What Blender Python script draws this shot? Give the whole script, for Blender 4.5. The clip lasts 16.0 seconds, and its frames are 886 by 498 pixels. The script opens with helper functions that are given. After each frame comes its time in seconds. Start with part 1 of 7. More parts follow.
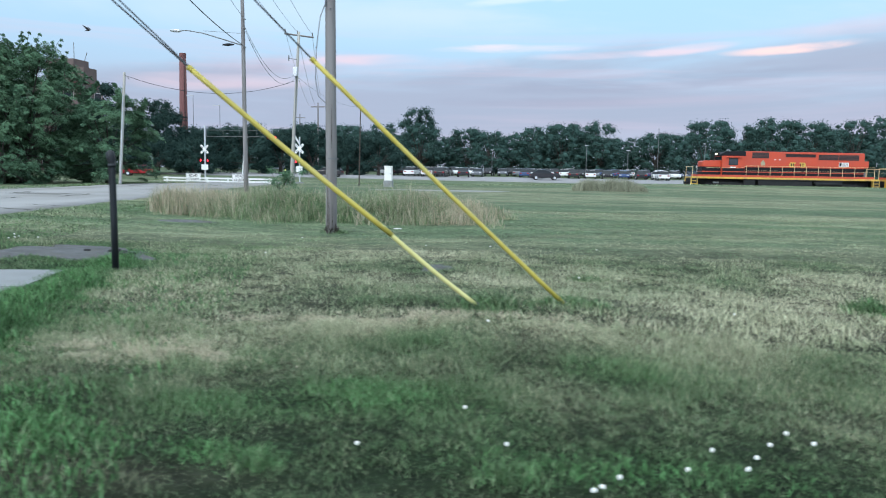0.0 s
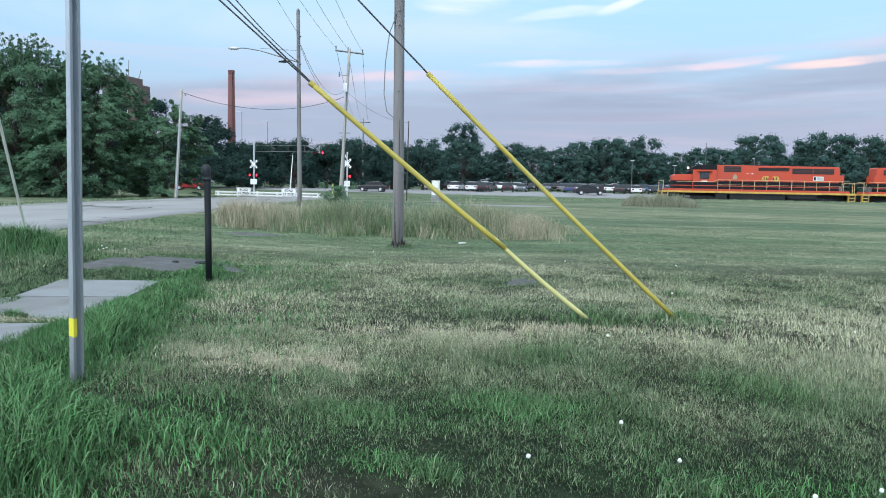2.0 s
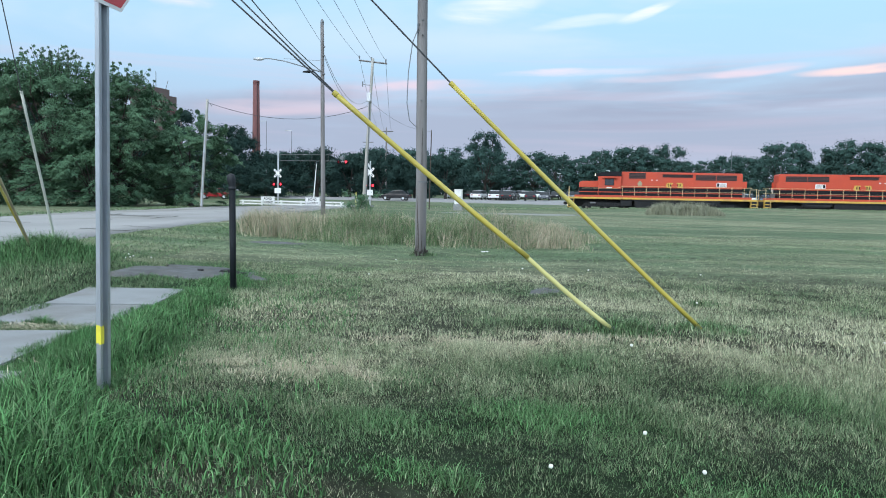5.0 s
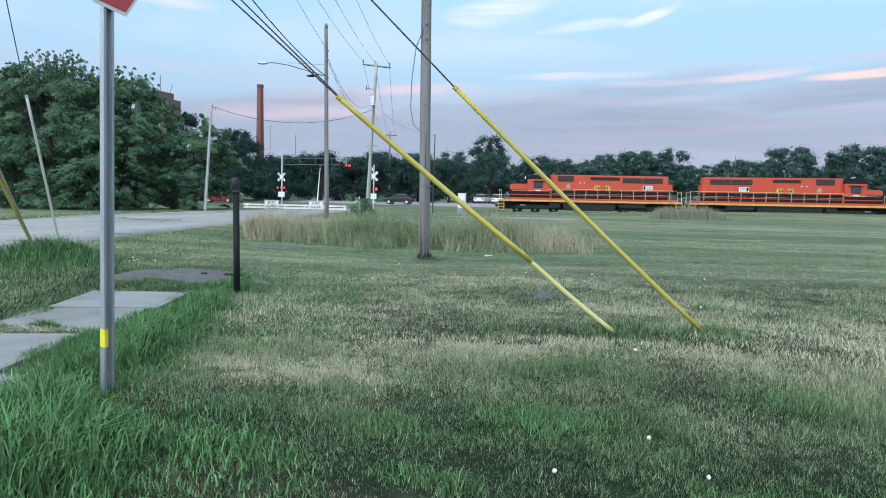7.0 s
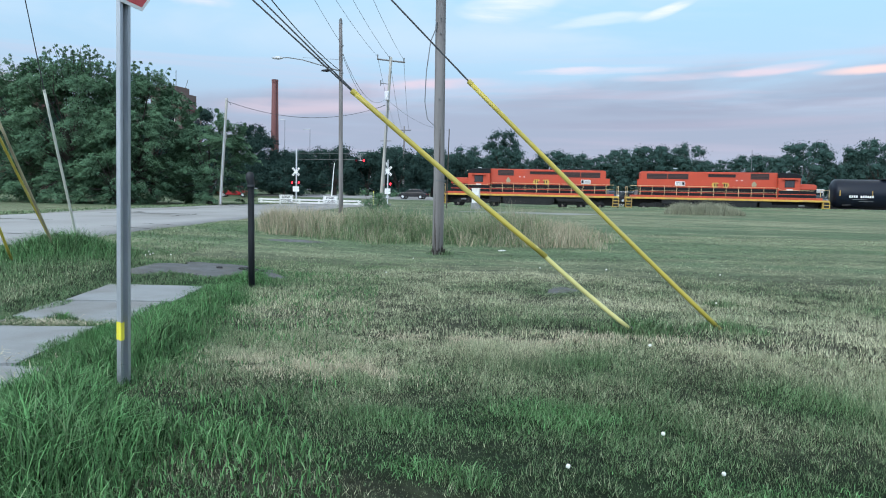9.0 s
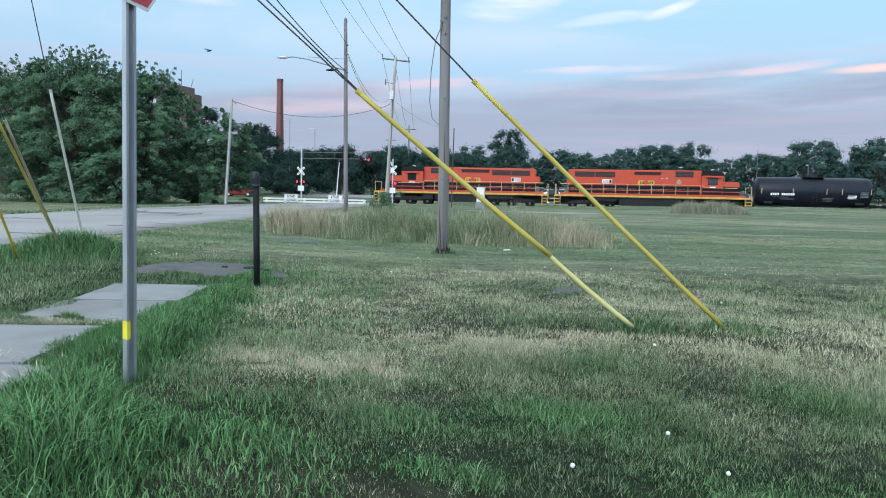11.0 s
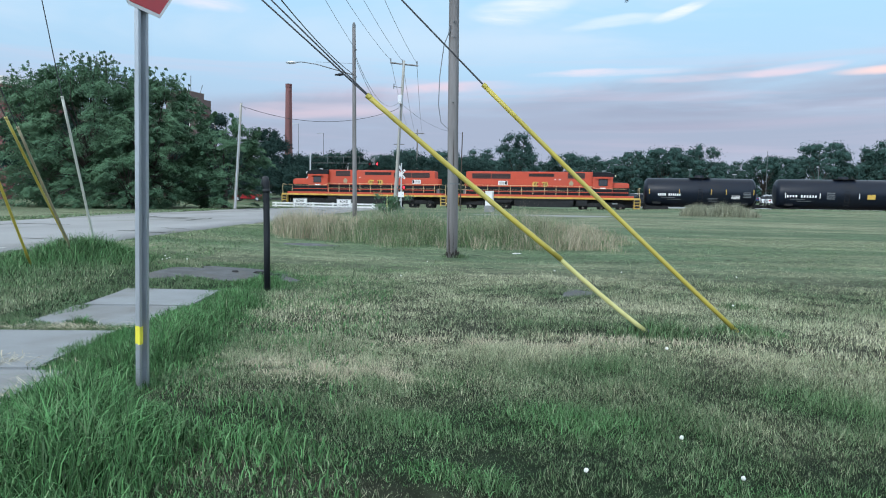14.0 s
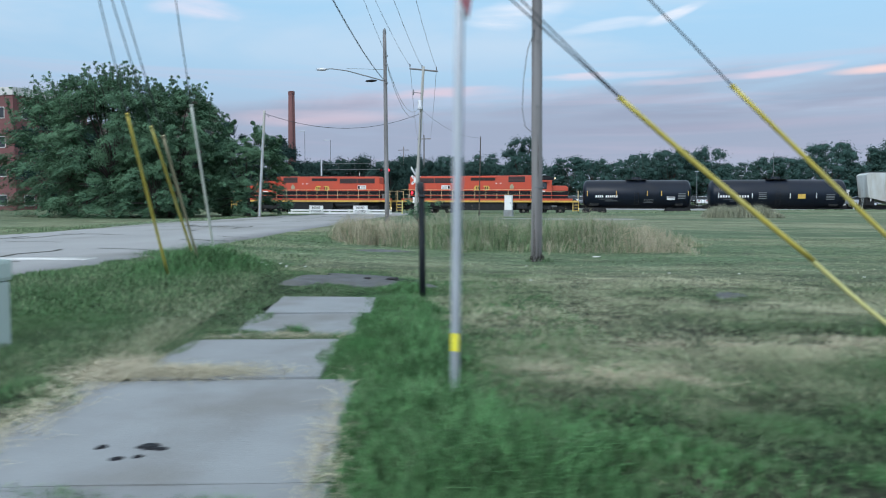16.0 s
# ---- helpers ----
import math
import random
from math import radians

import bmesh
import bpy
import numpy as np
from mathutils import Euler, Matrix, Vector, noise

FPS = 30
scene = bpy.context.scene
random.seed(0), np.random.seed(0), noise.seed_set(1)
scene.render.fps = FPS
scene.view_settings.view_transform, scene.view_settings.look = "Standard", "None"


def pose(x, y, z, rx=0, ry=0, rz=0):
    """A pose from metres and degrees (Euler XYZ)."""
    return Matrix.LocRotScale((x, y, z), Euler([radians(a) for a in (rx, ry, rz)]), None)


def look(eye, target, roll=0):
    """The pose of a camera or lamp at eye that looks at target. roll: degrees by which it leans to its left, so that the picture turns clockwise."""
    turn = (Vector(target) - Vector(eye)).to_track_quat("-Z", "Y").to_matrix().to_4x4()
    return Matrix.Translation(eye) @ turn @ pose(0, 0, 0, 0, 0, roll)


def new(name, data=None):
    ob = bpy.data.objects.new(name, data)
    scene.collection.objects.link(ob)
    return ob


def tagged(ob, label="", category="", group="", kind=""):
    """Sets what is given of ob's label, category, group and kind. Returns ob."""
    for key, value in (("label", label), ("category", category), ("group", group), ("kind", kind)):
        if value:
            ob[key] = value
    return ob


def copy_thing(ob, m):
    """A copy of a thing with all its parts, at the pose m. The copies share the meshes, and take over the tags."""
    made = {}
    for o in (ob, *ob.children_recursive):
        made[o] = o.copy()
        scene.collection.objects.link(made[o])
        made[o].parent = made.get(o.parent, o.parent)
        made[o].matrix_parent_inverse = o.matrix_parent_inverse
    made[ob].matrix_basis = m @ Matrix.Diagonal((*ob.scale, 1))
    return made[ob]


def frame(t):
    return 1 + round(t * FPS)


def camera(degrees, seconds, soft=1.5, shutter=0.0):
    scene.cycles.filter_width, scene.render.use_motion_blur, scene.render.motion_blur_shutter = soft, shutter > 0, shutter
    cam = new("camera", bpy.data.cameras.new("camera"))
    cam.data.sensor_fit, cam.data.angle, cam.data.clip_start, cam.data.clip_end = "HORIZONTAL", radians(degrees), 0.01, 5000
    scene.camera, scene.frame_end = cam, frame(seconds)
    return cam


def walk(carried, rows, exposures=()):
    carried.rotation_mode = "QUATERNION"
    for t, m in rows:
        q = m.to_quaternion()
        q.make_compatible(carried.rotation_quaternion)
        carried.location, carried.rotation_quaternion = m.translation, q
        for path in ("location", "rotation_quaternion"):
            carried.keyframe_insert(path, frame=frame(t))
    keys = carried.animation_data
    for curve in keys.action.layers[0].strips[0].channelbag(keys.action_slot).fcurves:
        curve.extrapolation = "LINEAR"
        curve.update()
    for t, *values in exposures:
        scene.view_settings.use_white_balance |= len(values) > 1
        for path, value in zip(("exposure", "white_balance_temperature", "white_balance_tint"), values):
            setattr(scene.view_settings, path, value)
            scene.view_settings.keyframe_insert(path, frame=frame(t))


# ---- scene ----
cam = camera(61.0, 16.0, soft=1.0, shutter=0.5)
PATH = [
    (0, (0.373, 0.149, 1.122), (0.046, 2.112, 0.92), 1.0),
    (0.5, (-0.026, 0.069, 1.106), (-0.377, 2.03, 0.922), 1.0),
    (1, (-0.143, 0.04, 1.106), (-0.528, 1.996, 0.937), 0.9),
    (1.5, (-0.139, 0.046, 1.105), (-0.552, 1.996, 0.944), 0.9),
    (2, (-0.136, 0.043, 1.104), (-0.57, 1.989, 0.939), 1.1),
    (2.5, (-0.133, 0.041, 1.106), (-0.585, 1.982, 0.939), 1.0),
    (3, (-0.135, 0.042, 1.105), (-0.604, 1.98, 0.945), 1.0),
    (3.5, (-0.134, 0.045, 1.105), (-0.62, 1.979, 0.948), 1.1),
    (4, (-0.134, 0.041, 1.105), (-0.624, 1.974, 0.955), 1.1),
    (6.5, (-0.134, 0.04, 1.104), (-0.632, 1.972, 0.967), 1.0),
    (7, (-0.135, 0.04, 1.105), (-0.637, 1.971, 0.972), 1.1),
    (7.5, (-0.137, 0.042, 1.104), (-0.641, 1.973, 0.966), 1.1),
    (8, (-0.137, 0.04, 1.103), (-0.649, 1.968, 0.961), 1.1),
    (8.5, (-0.135, 0.039, 1.101), (-0.663, 1.963, 0.96), 1.2),
    (9, (-0.137, 0.043, 1.103), (-0.674, 1.964, 0.956), 1.2),
    (11.5, (-0.134, 0.037, 1.105), (-0.691, 1.952, 0.956), 1.1),
    (12, (-0.135, 0.04, 1.102), (-0.703, 1.952, 0.957), 1.0),
    (12.5, (-0.137, 0.041, 1.105), (-0.71, 1.952, 0.96), 0.9),
    (13, (-0.138, 0.043, 1.104), (-0.71, 1.954, 0.958), 0.9),
    (13.5, (-0.136, 0.043, 1.104), (-0.707, 1.955, 0.962), 0.9),
    (14, (-0.148, 0.035, 1.107), (-0.72, 1.947, 0.967), 0.9),
    (14.5, (-0.227, 0.021, 1.104), (-0.801, 1.932, 0.966), 0.8),
    (15, (-0.435, -0.022, 1.101), (-1.012, 1.887, 0.964), 0.7),
    (15.5, (-1.023, -0.179, 1.098), (-1.59, 1.735, 0.975), 0.3),
    (15.7, (-1.295, -0.243, 1.105), (-1.865, 1.67, 0.984), -0.2),
    (16, (-1.86, -0.416, 1.08), (-2.428, 1.497, 0.954), 0.1),
]
walk(cam, [(t, look(eye, target, roll)) for t, eye, target, roll in PATH],
     [(0.0, 0.32, 6180, 7), (3.5, 0.30, 6180, 7), (12.5, 0.22, 6180, 7), (14.5, 0.20, 6180, 7), (16.0, 0.04, 6100, 7)])

# ---------- light ----------
world = bpy.data.worlds.new("dusk_sky")
scene.world = world
world.use_nodes = True
SUN_ELEV, SUN_AZ = 14.0, 200.0       # low sun behind thin cloud, behind the viewer (azimuth clockwise from +y)


def build_world():
    nt = world.node_tree
    nt.nodes.clear()
    N, L = nt.nodes.new, nt.links.new
    out, bg = N("ShaderNodeOutputWorld"), N("ShaderNodeBackground")
    L(bg.outputs[0], out.inputs[0])
    tc, sep = N("ShaderNodeTexCoord"), N("ShaderNodeSeparateXYZ")
    L(tc.outputs["Generated"], sep.inputs[0])
    # evening gradient by height above the horizon
    ramp = N("ShaderNodeValToRGB")
    L(sep.outputs["Z"], ramp.inputs[0])
    e = ramp.color_ramp.elements
    e[0].position, e[0].color = 0.0, (0.44, 0.48, 0.62, 1)
    e[1].position, e[1].color = 0.05, (0.40, 0.45, 0.63, 1)
    for p, c in ((0.10, (0.44, 0.54, 0.72)), (0.16, (0.46, 0.66, 0.86)), (0.24, (0.46, 0.72, 0.95)), (0.5, (0.64, 0.84, 1.0)), (1.0, (0.95, 1.0, 1.05))):
        k = e.new(p)
        k.color = (*c, 1)
    sky = N("ShaderNodeTexSky")
    sky.sky_type, sky.sun_disc = "NISHITA", False
    sky.sun_elevation, sky.sun_rotation = radians(SUN_ELEV), radians(SUN_AZ)
    sks = N("ShaderNodeVectorMath")
    sks.operation = "SCALE"
    sks.inputs["Scale"].default_value = 0.09
    L(sky.outputs[0], sks.inputs[0])
    mix0 = N("ShaderNodeMix")
    mix0.data_type = "RGBA"
    mix0.inputs[0].default_value = 0.82
    L(sks.outputs[0], mix0.inputs[6])
    L(ramp.outputs[0], mix0.inputs[7])

    def clouds(scale, detail, lo, hi, loc):
        mp = N("ShaderNodeMapping")
        mp.inputs["Scale"].default_value = scale
        mp.inputs["Location"].default_value = loc
        L(tc.outputs["Generated"], mp.inputs[0])
        nz = N("ShaderNodeTexNoise")
        nz.inputs["Scale"].default_value, nz.inputs["Detail"].default_value, nz.inputs["Roughness"].default_value = 1.0, detail, 0.55
        nz.inputs["Distortion"].default_value = 0.6
        L(mp.outputs[0], nz.inputs[0])
        mr = N("ShaderNodeMapRange")
        mr.interpolation_type = "SMOOTHSTEP"
        mr.inputs[1].default_value, mr.inputs[2].default_value = lo, hi
        L(nz.outputs[0], mr.inputs[0])
        return mr.outputs[0]

    def band(lo0, lo1, hi0, hi1):
        a, b, m = N("ShaderNodeMapRange"), N("ShaderNodeMapRange"), N("ShaderNodeMath")
        for n, p, q in ((a, lo0, lo1), (b, hi1, hi0)):
            n.interpolation_type = "SMOOTHSTEP"
            n.inputs[1].default_value, n.inputs[2].default_value = p, q
            L(sep.outputs["Z"], n.inputs[0])
        m.operation = "MULTIPLY"
        L(a.outputs[0], m.inputs[0])
        L(b.outputs[0], m.inputs[1])
        return m.outputs[0]

    def layer(base, fac_a, fac_b, gain, colour):
        m, g, x = N("ShaderNodeMath"), N("ShaderNodeMath"), N("ShaderNodeMix")
        m.operation = g.operation = "MULTIPLY"
        L(fac_a, m.inputs[0])
        L(fac_b, m.inputs[1])
        L(m.outputs[0], g.inputs[0])
        g.inputs[1].default_value = gain
        x.data_type = "RGBA"
        L(g.outputs[0], x.inputs[0])
        L(base, x.inputs[6])
        x.inputs[7].default_value = (*colour, 1)
        return x.outputs[2]

    def math_(op, a, b=0.0):
        m = N("ShaderNodeMath")
        m.operation = op
        for k, v in enumerate((a, b)):
            if isinstance(v, (int, float)):
                m.inputs[k].default_value = v
            else:
                L(v, m.inputs[k])
        return m.outputs[0]

    def step(v, lo, hi):
        n = N("ShaderNodeMapRange")
        n.interpolation_type = "SMOOTHSTEP"
        n.inputs[1].default_value, n.inputs[2].default_value = lo, hi
        L(v, n.inputs[0])
        return n.outputs[0]

    c = mix0.outputs[2]
    # a lilac cloud bank whose ragged upper edge catches pink light
    edge = math_("ADD", math_("MULTIPLY", sep.outputs["X"], 0.055), 0.150)
    rag = math_("MULTIPLY", math_("SUBTRACT", clouds((2.2, 2.2, 6), 6, 0.25, 0.75, (3.1, 0.4, 0.2)), 0.5), 0.030)
    rise = math_("SUBTRACT", sep.outputs["Z"], math_("ADD", edge, rag))
    one = N("ShaderNodeValue")
    one.outputs[0].default_value = 1.0
    c = layer(c, step(rise, 0.012, -0.012), clouds((1.8, 1.8, 20), 5, 0.18, 0.55, (0.4, 7.7, 0.2)), 0.95, (0.375, 0.415, 0.53))
    pink = math_("MULTIPLY", math_("MULTIPLY", step(rise, -0.014, -0.001), step(rise, 0.010, 0.001)), step(sep.outputs["X"], -0.62, -0.25))
    c = layer(c, pink, clouds((3.4, 3.4, 10), 6, 0.42, 0.66, (0.7, 1.9, 0.65)), 0.30, (0.80, 0.58, 0.64))
    c = layer(c, clouds((2.4, 2.4, 34), 5, 0.47, 0.62, (6.7, 3.9, 4.65)), band(0.10, 0.12, 0.16, 0.19), 0.15, (0.80, 0.52, 0.58))
    c = layer(c, clouds((1.3, 1.3, 22), 4, 0.42, 0.62, (1.2, 4.4, 3.3)), band(0.02, 0.05, 0.09, 0.12), 0.5, (0.54, 0.48, 0.59))
    c = layer(c, clouds((3.0, 3.0, 13), 6, 0.46, 0.68, (5.2, 2.2, 1.3)), band(0.24, 0.30, 0.7, 0.95), 0.9, (0.92, 0.88, 0.93))
    c = layer(c, clouds((2.0, 2.0, 9), 5, 0.40, 0.70, (2.2, 5.2, 7.3)), band(0.15, 0.20, 0.7, 0.95), 0.50, (0.68, 0.74, 0.83))

    # single drifting wisps: east, height, half length, half depth, slope, strength, colour
    rose, white_ = (1.0, 0.70, 0.66), (0.96, 0.92, 0.96)
    fray = clouds((7.0, 7.0, 46), 6, 0.30, 0.62, (1.7, 8.1, 2.4))
    drift = clouds((4.0, 4.0, 12), 4, 0.2, 0.8, (9.1, 3.3, 5.4))
    for x0, z0, lx, lz, slope, gain, colour in ((0.250, 0.153, 0.062, 0.0050, 0.04, 0.95, rose), (0.135, 0.156, 0.050, 0.0055, 0.10, 0.62, (0.90, 0.66, 0.70)), (0.06, 0.1515, 0.10, 0.0040, 0.03, 0.40, (0.86, 0.66, 0.72)),
                                                (-0.075, 0.1585, 0.085, 0.0045, 0.02, 0.60, (0.92, 0.74, 0.78)), (-0.275, 0.142, 0.075, 0.0060, 0.05, 0.60, (0.90, 0.62, 0.66)), (-0.43, 0.108, 0.09, 0.0090, 0.02, 0.50, (0.80, 0.60, 0.66)),
                                                (0.005, 0.2310, 0.030, 0.0065, 0.32, 0.85, white_), (-0.065, 0.2210, 0.060, 0.0060, 0.10, 0.42, white_), (-0.185, 0.2420, 0.055, 0.0150, 0.10, 0.75, white_), (-0.55, 0.2300, 0.040, 0.0120, 0.0, 0.60, (0.90, 0.80, 0.88)),
                                                (0.10, 0.118, 0.18, 0.0090, 0.03, 0.50, (0.30, 0.33, 0.44)), (-0.03, 0.094, 0.14, 0.0060, 0.02, 0.40, (0.32, 0.34, 0.45))):
        dx = math_("SUBTRACT", sep.outputs["X"], x0)
        dz = math_("SUBTRACT", math_("ADD", sep.outputs["Z"], math_("MULTIPLY", math_("SUBTRACT", drift, 0.5), lz * 1.6)), math_("ADD", math_("MULTIPLY", dx, slope), z0))
        q = math_("ADD", math_("POWER", math_("ABSOLUTE", math_("DIVIDE", dx, lx)), 2.0), math_("POWER", math_("ABSOLUTE", math_("DIVIDE", dz, lz)), 2.0))
        c = layer(c, step(q, 1.9, 0.0), math_("ADD", math_("MULTIPLY", fray, 0.75), 0.25), gain, colour)
    # the brighter western sky behind the viewer
    back = N("ShaderNodeMapRange")
    back.interpolation_type = "SMOOTHSTEP"
    back.inputs[1].default_value, back.inputs[2].default_value = 0.25, -0.8
    back.inputs[3].default_value, back.inputs[4].default_value = 1.0, 2.2
    L(sep.outputs["Y"], back.inputs[0])
    sc = N("ShaderNodeVectorMath")
    sc.operation = "SCALE"
    L(c, sc.inputs[0])
    L(back.outputs[0], sc.inputs["Scale"])
    L(sc.outputs[0], bg.inputs[0])
    bg.inputs[1].default_value = 1.0


build_world()
sun = new("sun", bpy.data.lights.new("sun", "SUN"))
sun.data.energy, sun.data.angle, sun.data.color = 1.0, radians(25), (1.0, 0.95, 0.88)
az, el = radians(SUN_AZ), radians(SUN_ELEV + 20)
sun.matrix_basis = look((0, 0, 40), (-40 * math.sin(az) * math.cos(el), -40 * math.cos(az) * math.cos(el), 40 - 40 * math.sin(el)))


# ---------- materials ----------
def mat(name, base, rough=0.7, metal=0.0, alt=None, scale=4.0, amount=0.6, bump=0.0, bscale=40.0, spec=0.5, island=0.0, random_=0.0, stretch=(1, 1, 1), emit=None, detail=5.0, alt2=None, scale2=0.8):
    m = bpy.data.materials.new(name)
    m.use_nodes = True
    nt = m.node_tree
    N, L = nt.nodes.new, nt.links.new
    b = nt.nodes["Principled BSDF"]
    b.inputs["Roughness"].default_value, b.inputs["Metallic"].default_value = rough, metal
    b.inputs["Specular IOR Level"].default_value = spec
    b.inputs["Base Color"].default_value = (*base, 1)
    tc, mp = N("ShaderNodeTexCoord"), N("ShaderNodeMapping")
    mp.inputs["Scale"].default_value = stretch
    L(tc.outputs["Object"], mp.inputs[0])
    col = None
    if alt:
        nz, mr, mx = N("ShaderNodeTexNoise"), N("ShaderNodeMapRange"), N("ShaderNodeMix")
        nz.inputs["Scale"].default_value, nz.inputs["Detail"].default_value = scale, detail
        L(mp.outputs[0], nz.inputs[0])
        mr.inputs[1].default_value, mr.inputs[2].default_value, mr.inputs[4].default_value = 0.35, 0.68, amount
        L(nz.outputs[0], mr.inputs[0])
        mx.data_type = "RGBA"
        mx.inputs[6].default_value, mx.inputs[7].default_value = (*base, 1), (*alt, 1)
        L(mr.outputs[0], mx.inputs[0])
        col = mx.outputs[2]
    if alt2:
        nz, mr, mx = N("ShaderNodeTexNoise"), N("ShaderNodeMapRange"), N("ShaderNodeMix")
        nz.inputs["Scale"].default_value, nz.inputs["Detail"].default_value = scale2, 6
        L(mp.outputs[0], nz.inputs[0])
        mr.inputs[1].default_value, mr.inputs[2].default_value, mr.inputs[4].default_value = 0.5, 0.68, 0.8
        L(nz.outputs[0], mr.inputs[0])
        mx.data_type = "RGBA"
        L(col, mx.inputs[6])
        mx.inputs[7].default_value = (*alt2, 1)
        L(mr.outputs[0], mx.inputs[0])
        col = mx.outputs[2]
    if island or random_:
        hs = N("ShaderNodeHueSaturation")
        src = N("ShaderNodeNewGeometry").outputs["Random Per Island"] if island else N("ShaderNodeObjectInfo").outputs["Random"]
        k = island or random_
        mr = N("ShaderNodeMapRange")
        mr.inputs[3].default_value, mr.inputs[4].default_value = 1 - k, 1 + k
        L(src, mr.inputs[0])
        L(mr.outputs[0], hs.inputs["Value"])
        if col:
            L(col, hs.inputs["Color"])
        else:
            hs.inputs["Color"].default_value = (*base, 1)
        col = hs.outputs[0]
    if col:
        L(col, b.inputs["Base Color"])
    if bump:
        nz, bp = N("ShaderNodeTexNoise"), N("ShaderNodeBump")
        nz.inputs["Scale"].default_value, nz.inputs["Detail"].default_value = bscale, 6
        L(mp.outputs[0], nz.inputs[0])
        L(nz.outputs[0], bp.inputs["Height"])
        bp.inputs["Strength"].default_value, bp.inputs["Distance"].default_value = bump, 0.02
        L(bp.outputs[0], b.inputs["Normal"])
    if emit:
        b.inputs["Emission Color"].default_value, b.inputs["Emission Strength"].default_value = (*emit[:3], 1), emit[3]
    return m


def grass_mat(name, green, lush, dry, island, rough=0.75, sward=None):
    """Grass whose share of dry and lush growth comes from the mesh, with noise on top."""
    m = mat(name, green, rough, alt=tuple(v * 0.6 for v in green), scale=1.7, amount=0.7, spec=0.06)
    nt = m.node_tree
    N, L = nt.nodes.new, nt.links.new
    b = nt.nodes["Principled BSDF"]
    last = b.inputs["Base Color"].links[0].from_socket
    # sward lifts the far sheet from the shade-dark near colours to full grass
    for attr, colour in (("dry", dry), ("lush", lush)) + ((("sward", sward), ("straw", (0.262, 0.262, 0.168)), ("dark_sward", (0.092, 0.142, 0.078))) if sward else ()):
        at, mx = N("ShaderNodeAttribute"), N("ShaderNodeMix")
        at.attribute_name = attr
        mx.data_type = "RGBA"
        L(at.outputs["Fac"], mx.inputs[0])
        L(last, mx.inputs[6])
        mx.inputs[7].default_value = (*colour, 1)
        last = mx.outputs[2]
    hs = N("ShaderNodeHueSaturation")
    if island:
        mr = N("ShaderNodeMapRange")
        mr.inputs[3].default_value, mr.inputs[4].default_value = 1 - island, 1 + island
        L(N("ShaderNodeNewGeometry").outputs["Random Per Island"], mr.inputs[0])
        L(mr.outputs[0], hs.inputs["Value"])
    else:
        nz, mr, tc = N("ShaderNodeTexNoise"), N("ShaderNodeMapRange"), N("ShaderNodeTexCoord")
        L(tc.outputs["Object"], nz.inputs[0])
        nz.inputs["Scale"].default_value, nz.inputs["Detail"].default_value = 9.0, 8
        mr.inputs[1].default_value, mr.inputs[2].default_value, mr.inputs[3].default_value, mr.inputs[4].default_value = 0.3, 0.7, 0.5, 1.5
        L(nz.outputs[0], mr.inputs[0])
        mp, nz2, mr2, mul = N("ShaderNodeMapping"), N("ShaderNodeTexNoise"), N("ShaderNodeMapRange"), N("ShaderNodeMath")
        mp.inputs["Scale"].default_value = (0.7, 1.5, 1.0)
        L(tc.outputs["Object"], mp.inputs[0])
        L(mp.outputs[0], nz2.inputs[0])
        nz2.inputs["Scale"].default_value, nz2.inputs["Detail"].default_value, nz2.inputs["Roughness"].default_value = 0.9, 9, 0.68
        mr2.inputs[1].default_value, mr2.inputs[2].default_value, mr2.inputs[3].default_value, mr2.inputs[4].default_value = 0.32, 0.68, 0.62, 1.38
        L(nz2.outputs[0], mr2.inputs[0])
        mul.operation = "MULTIPLY"
        L(mr.outputs[0], mul.inputs[0])
        L(mr2.outputs[0], mul.inputs[1])
        L(mul.outputs[0], hs.inputs["Value"])
        bp = N("ShaderNodeBump")
        bp.inputs["Strength"].default_value, bp.inputs["Distance"].default_value = 0.8, 0.05
        L(nz.outputs[0], bp.inputs["Height"])
        L(bp.outputs[0], b.inputs["Normal"])
    L(last, hs.inputs["Color"])
    L(hs.outputs[0], b.inputs["Base Color"])
    return m


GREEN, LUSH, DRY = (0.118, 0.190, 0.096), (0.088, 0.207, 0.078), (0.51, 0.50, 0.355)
# near sheet cut to about an eighth, painting the shade between blades
M_GROUND = grass_mat("shade_toned_turf", tuple(v * 0.13 for v in GREEN), tuple(v * 0.11 for v in LUSH), tuple(v * 0.12 for v in DRY), 0, sward=(0.134, 0.178, 0.106))
M_BLADE = grass_mat("grass_blade", GREEN, LUSH, DRY, 0.78, 0.6)
M_STRAW = mat("dead_straw", (0.54, 0.50, 0.37), 0.85, alt=(0.40, 0.36, 0.26), scale=3, island=0.35, spec=0.2)
M_WEED = mat("weed_stalk", (0.125, 0.200, 0.092), 0.8, alt=(0.20, 0.250, 0.14), scale=0.7, island=0.6, spec=0.2)
M_WEEDTIP = mat("seed_head", (0.50, 0.44, 0.32), 0.9, alt=(0.36, 0.31, 0.24), scale=1.2, island=0.3, spec=0.1)
M_WEEDG = mat("grey_dry_grass", (0.30, 0.30, 0.22), 0.9, alt=(0.22, 0.24, 0.17), scale=1.2, island=0.45, spec=0.1)
M_CONC = mat("worn_concrete", (0.262, 0.276, 0.285), 0.85, alt=(0.205, 0.214, 0.220), scale=2.2, bump=0.35, bscale=60, alt2=(0.185, 0.182, 0.174), scale2=1.1, random_=0.07)
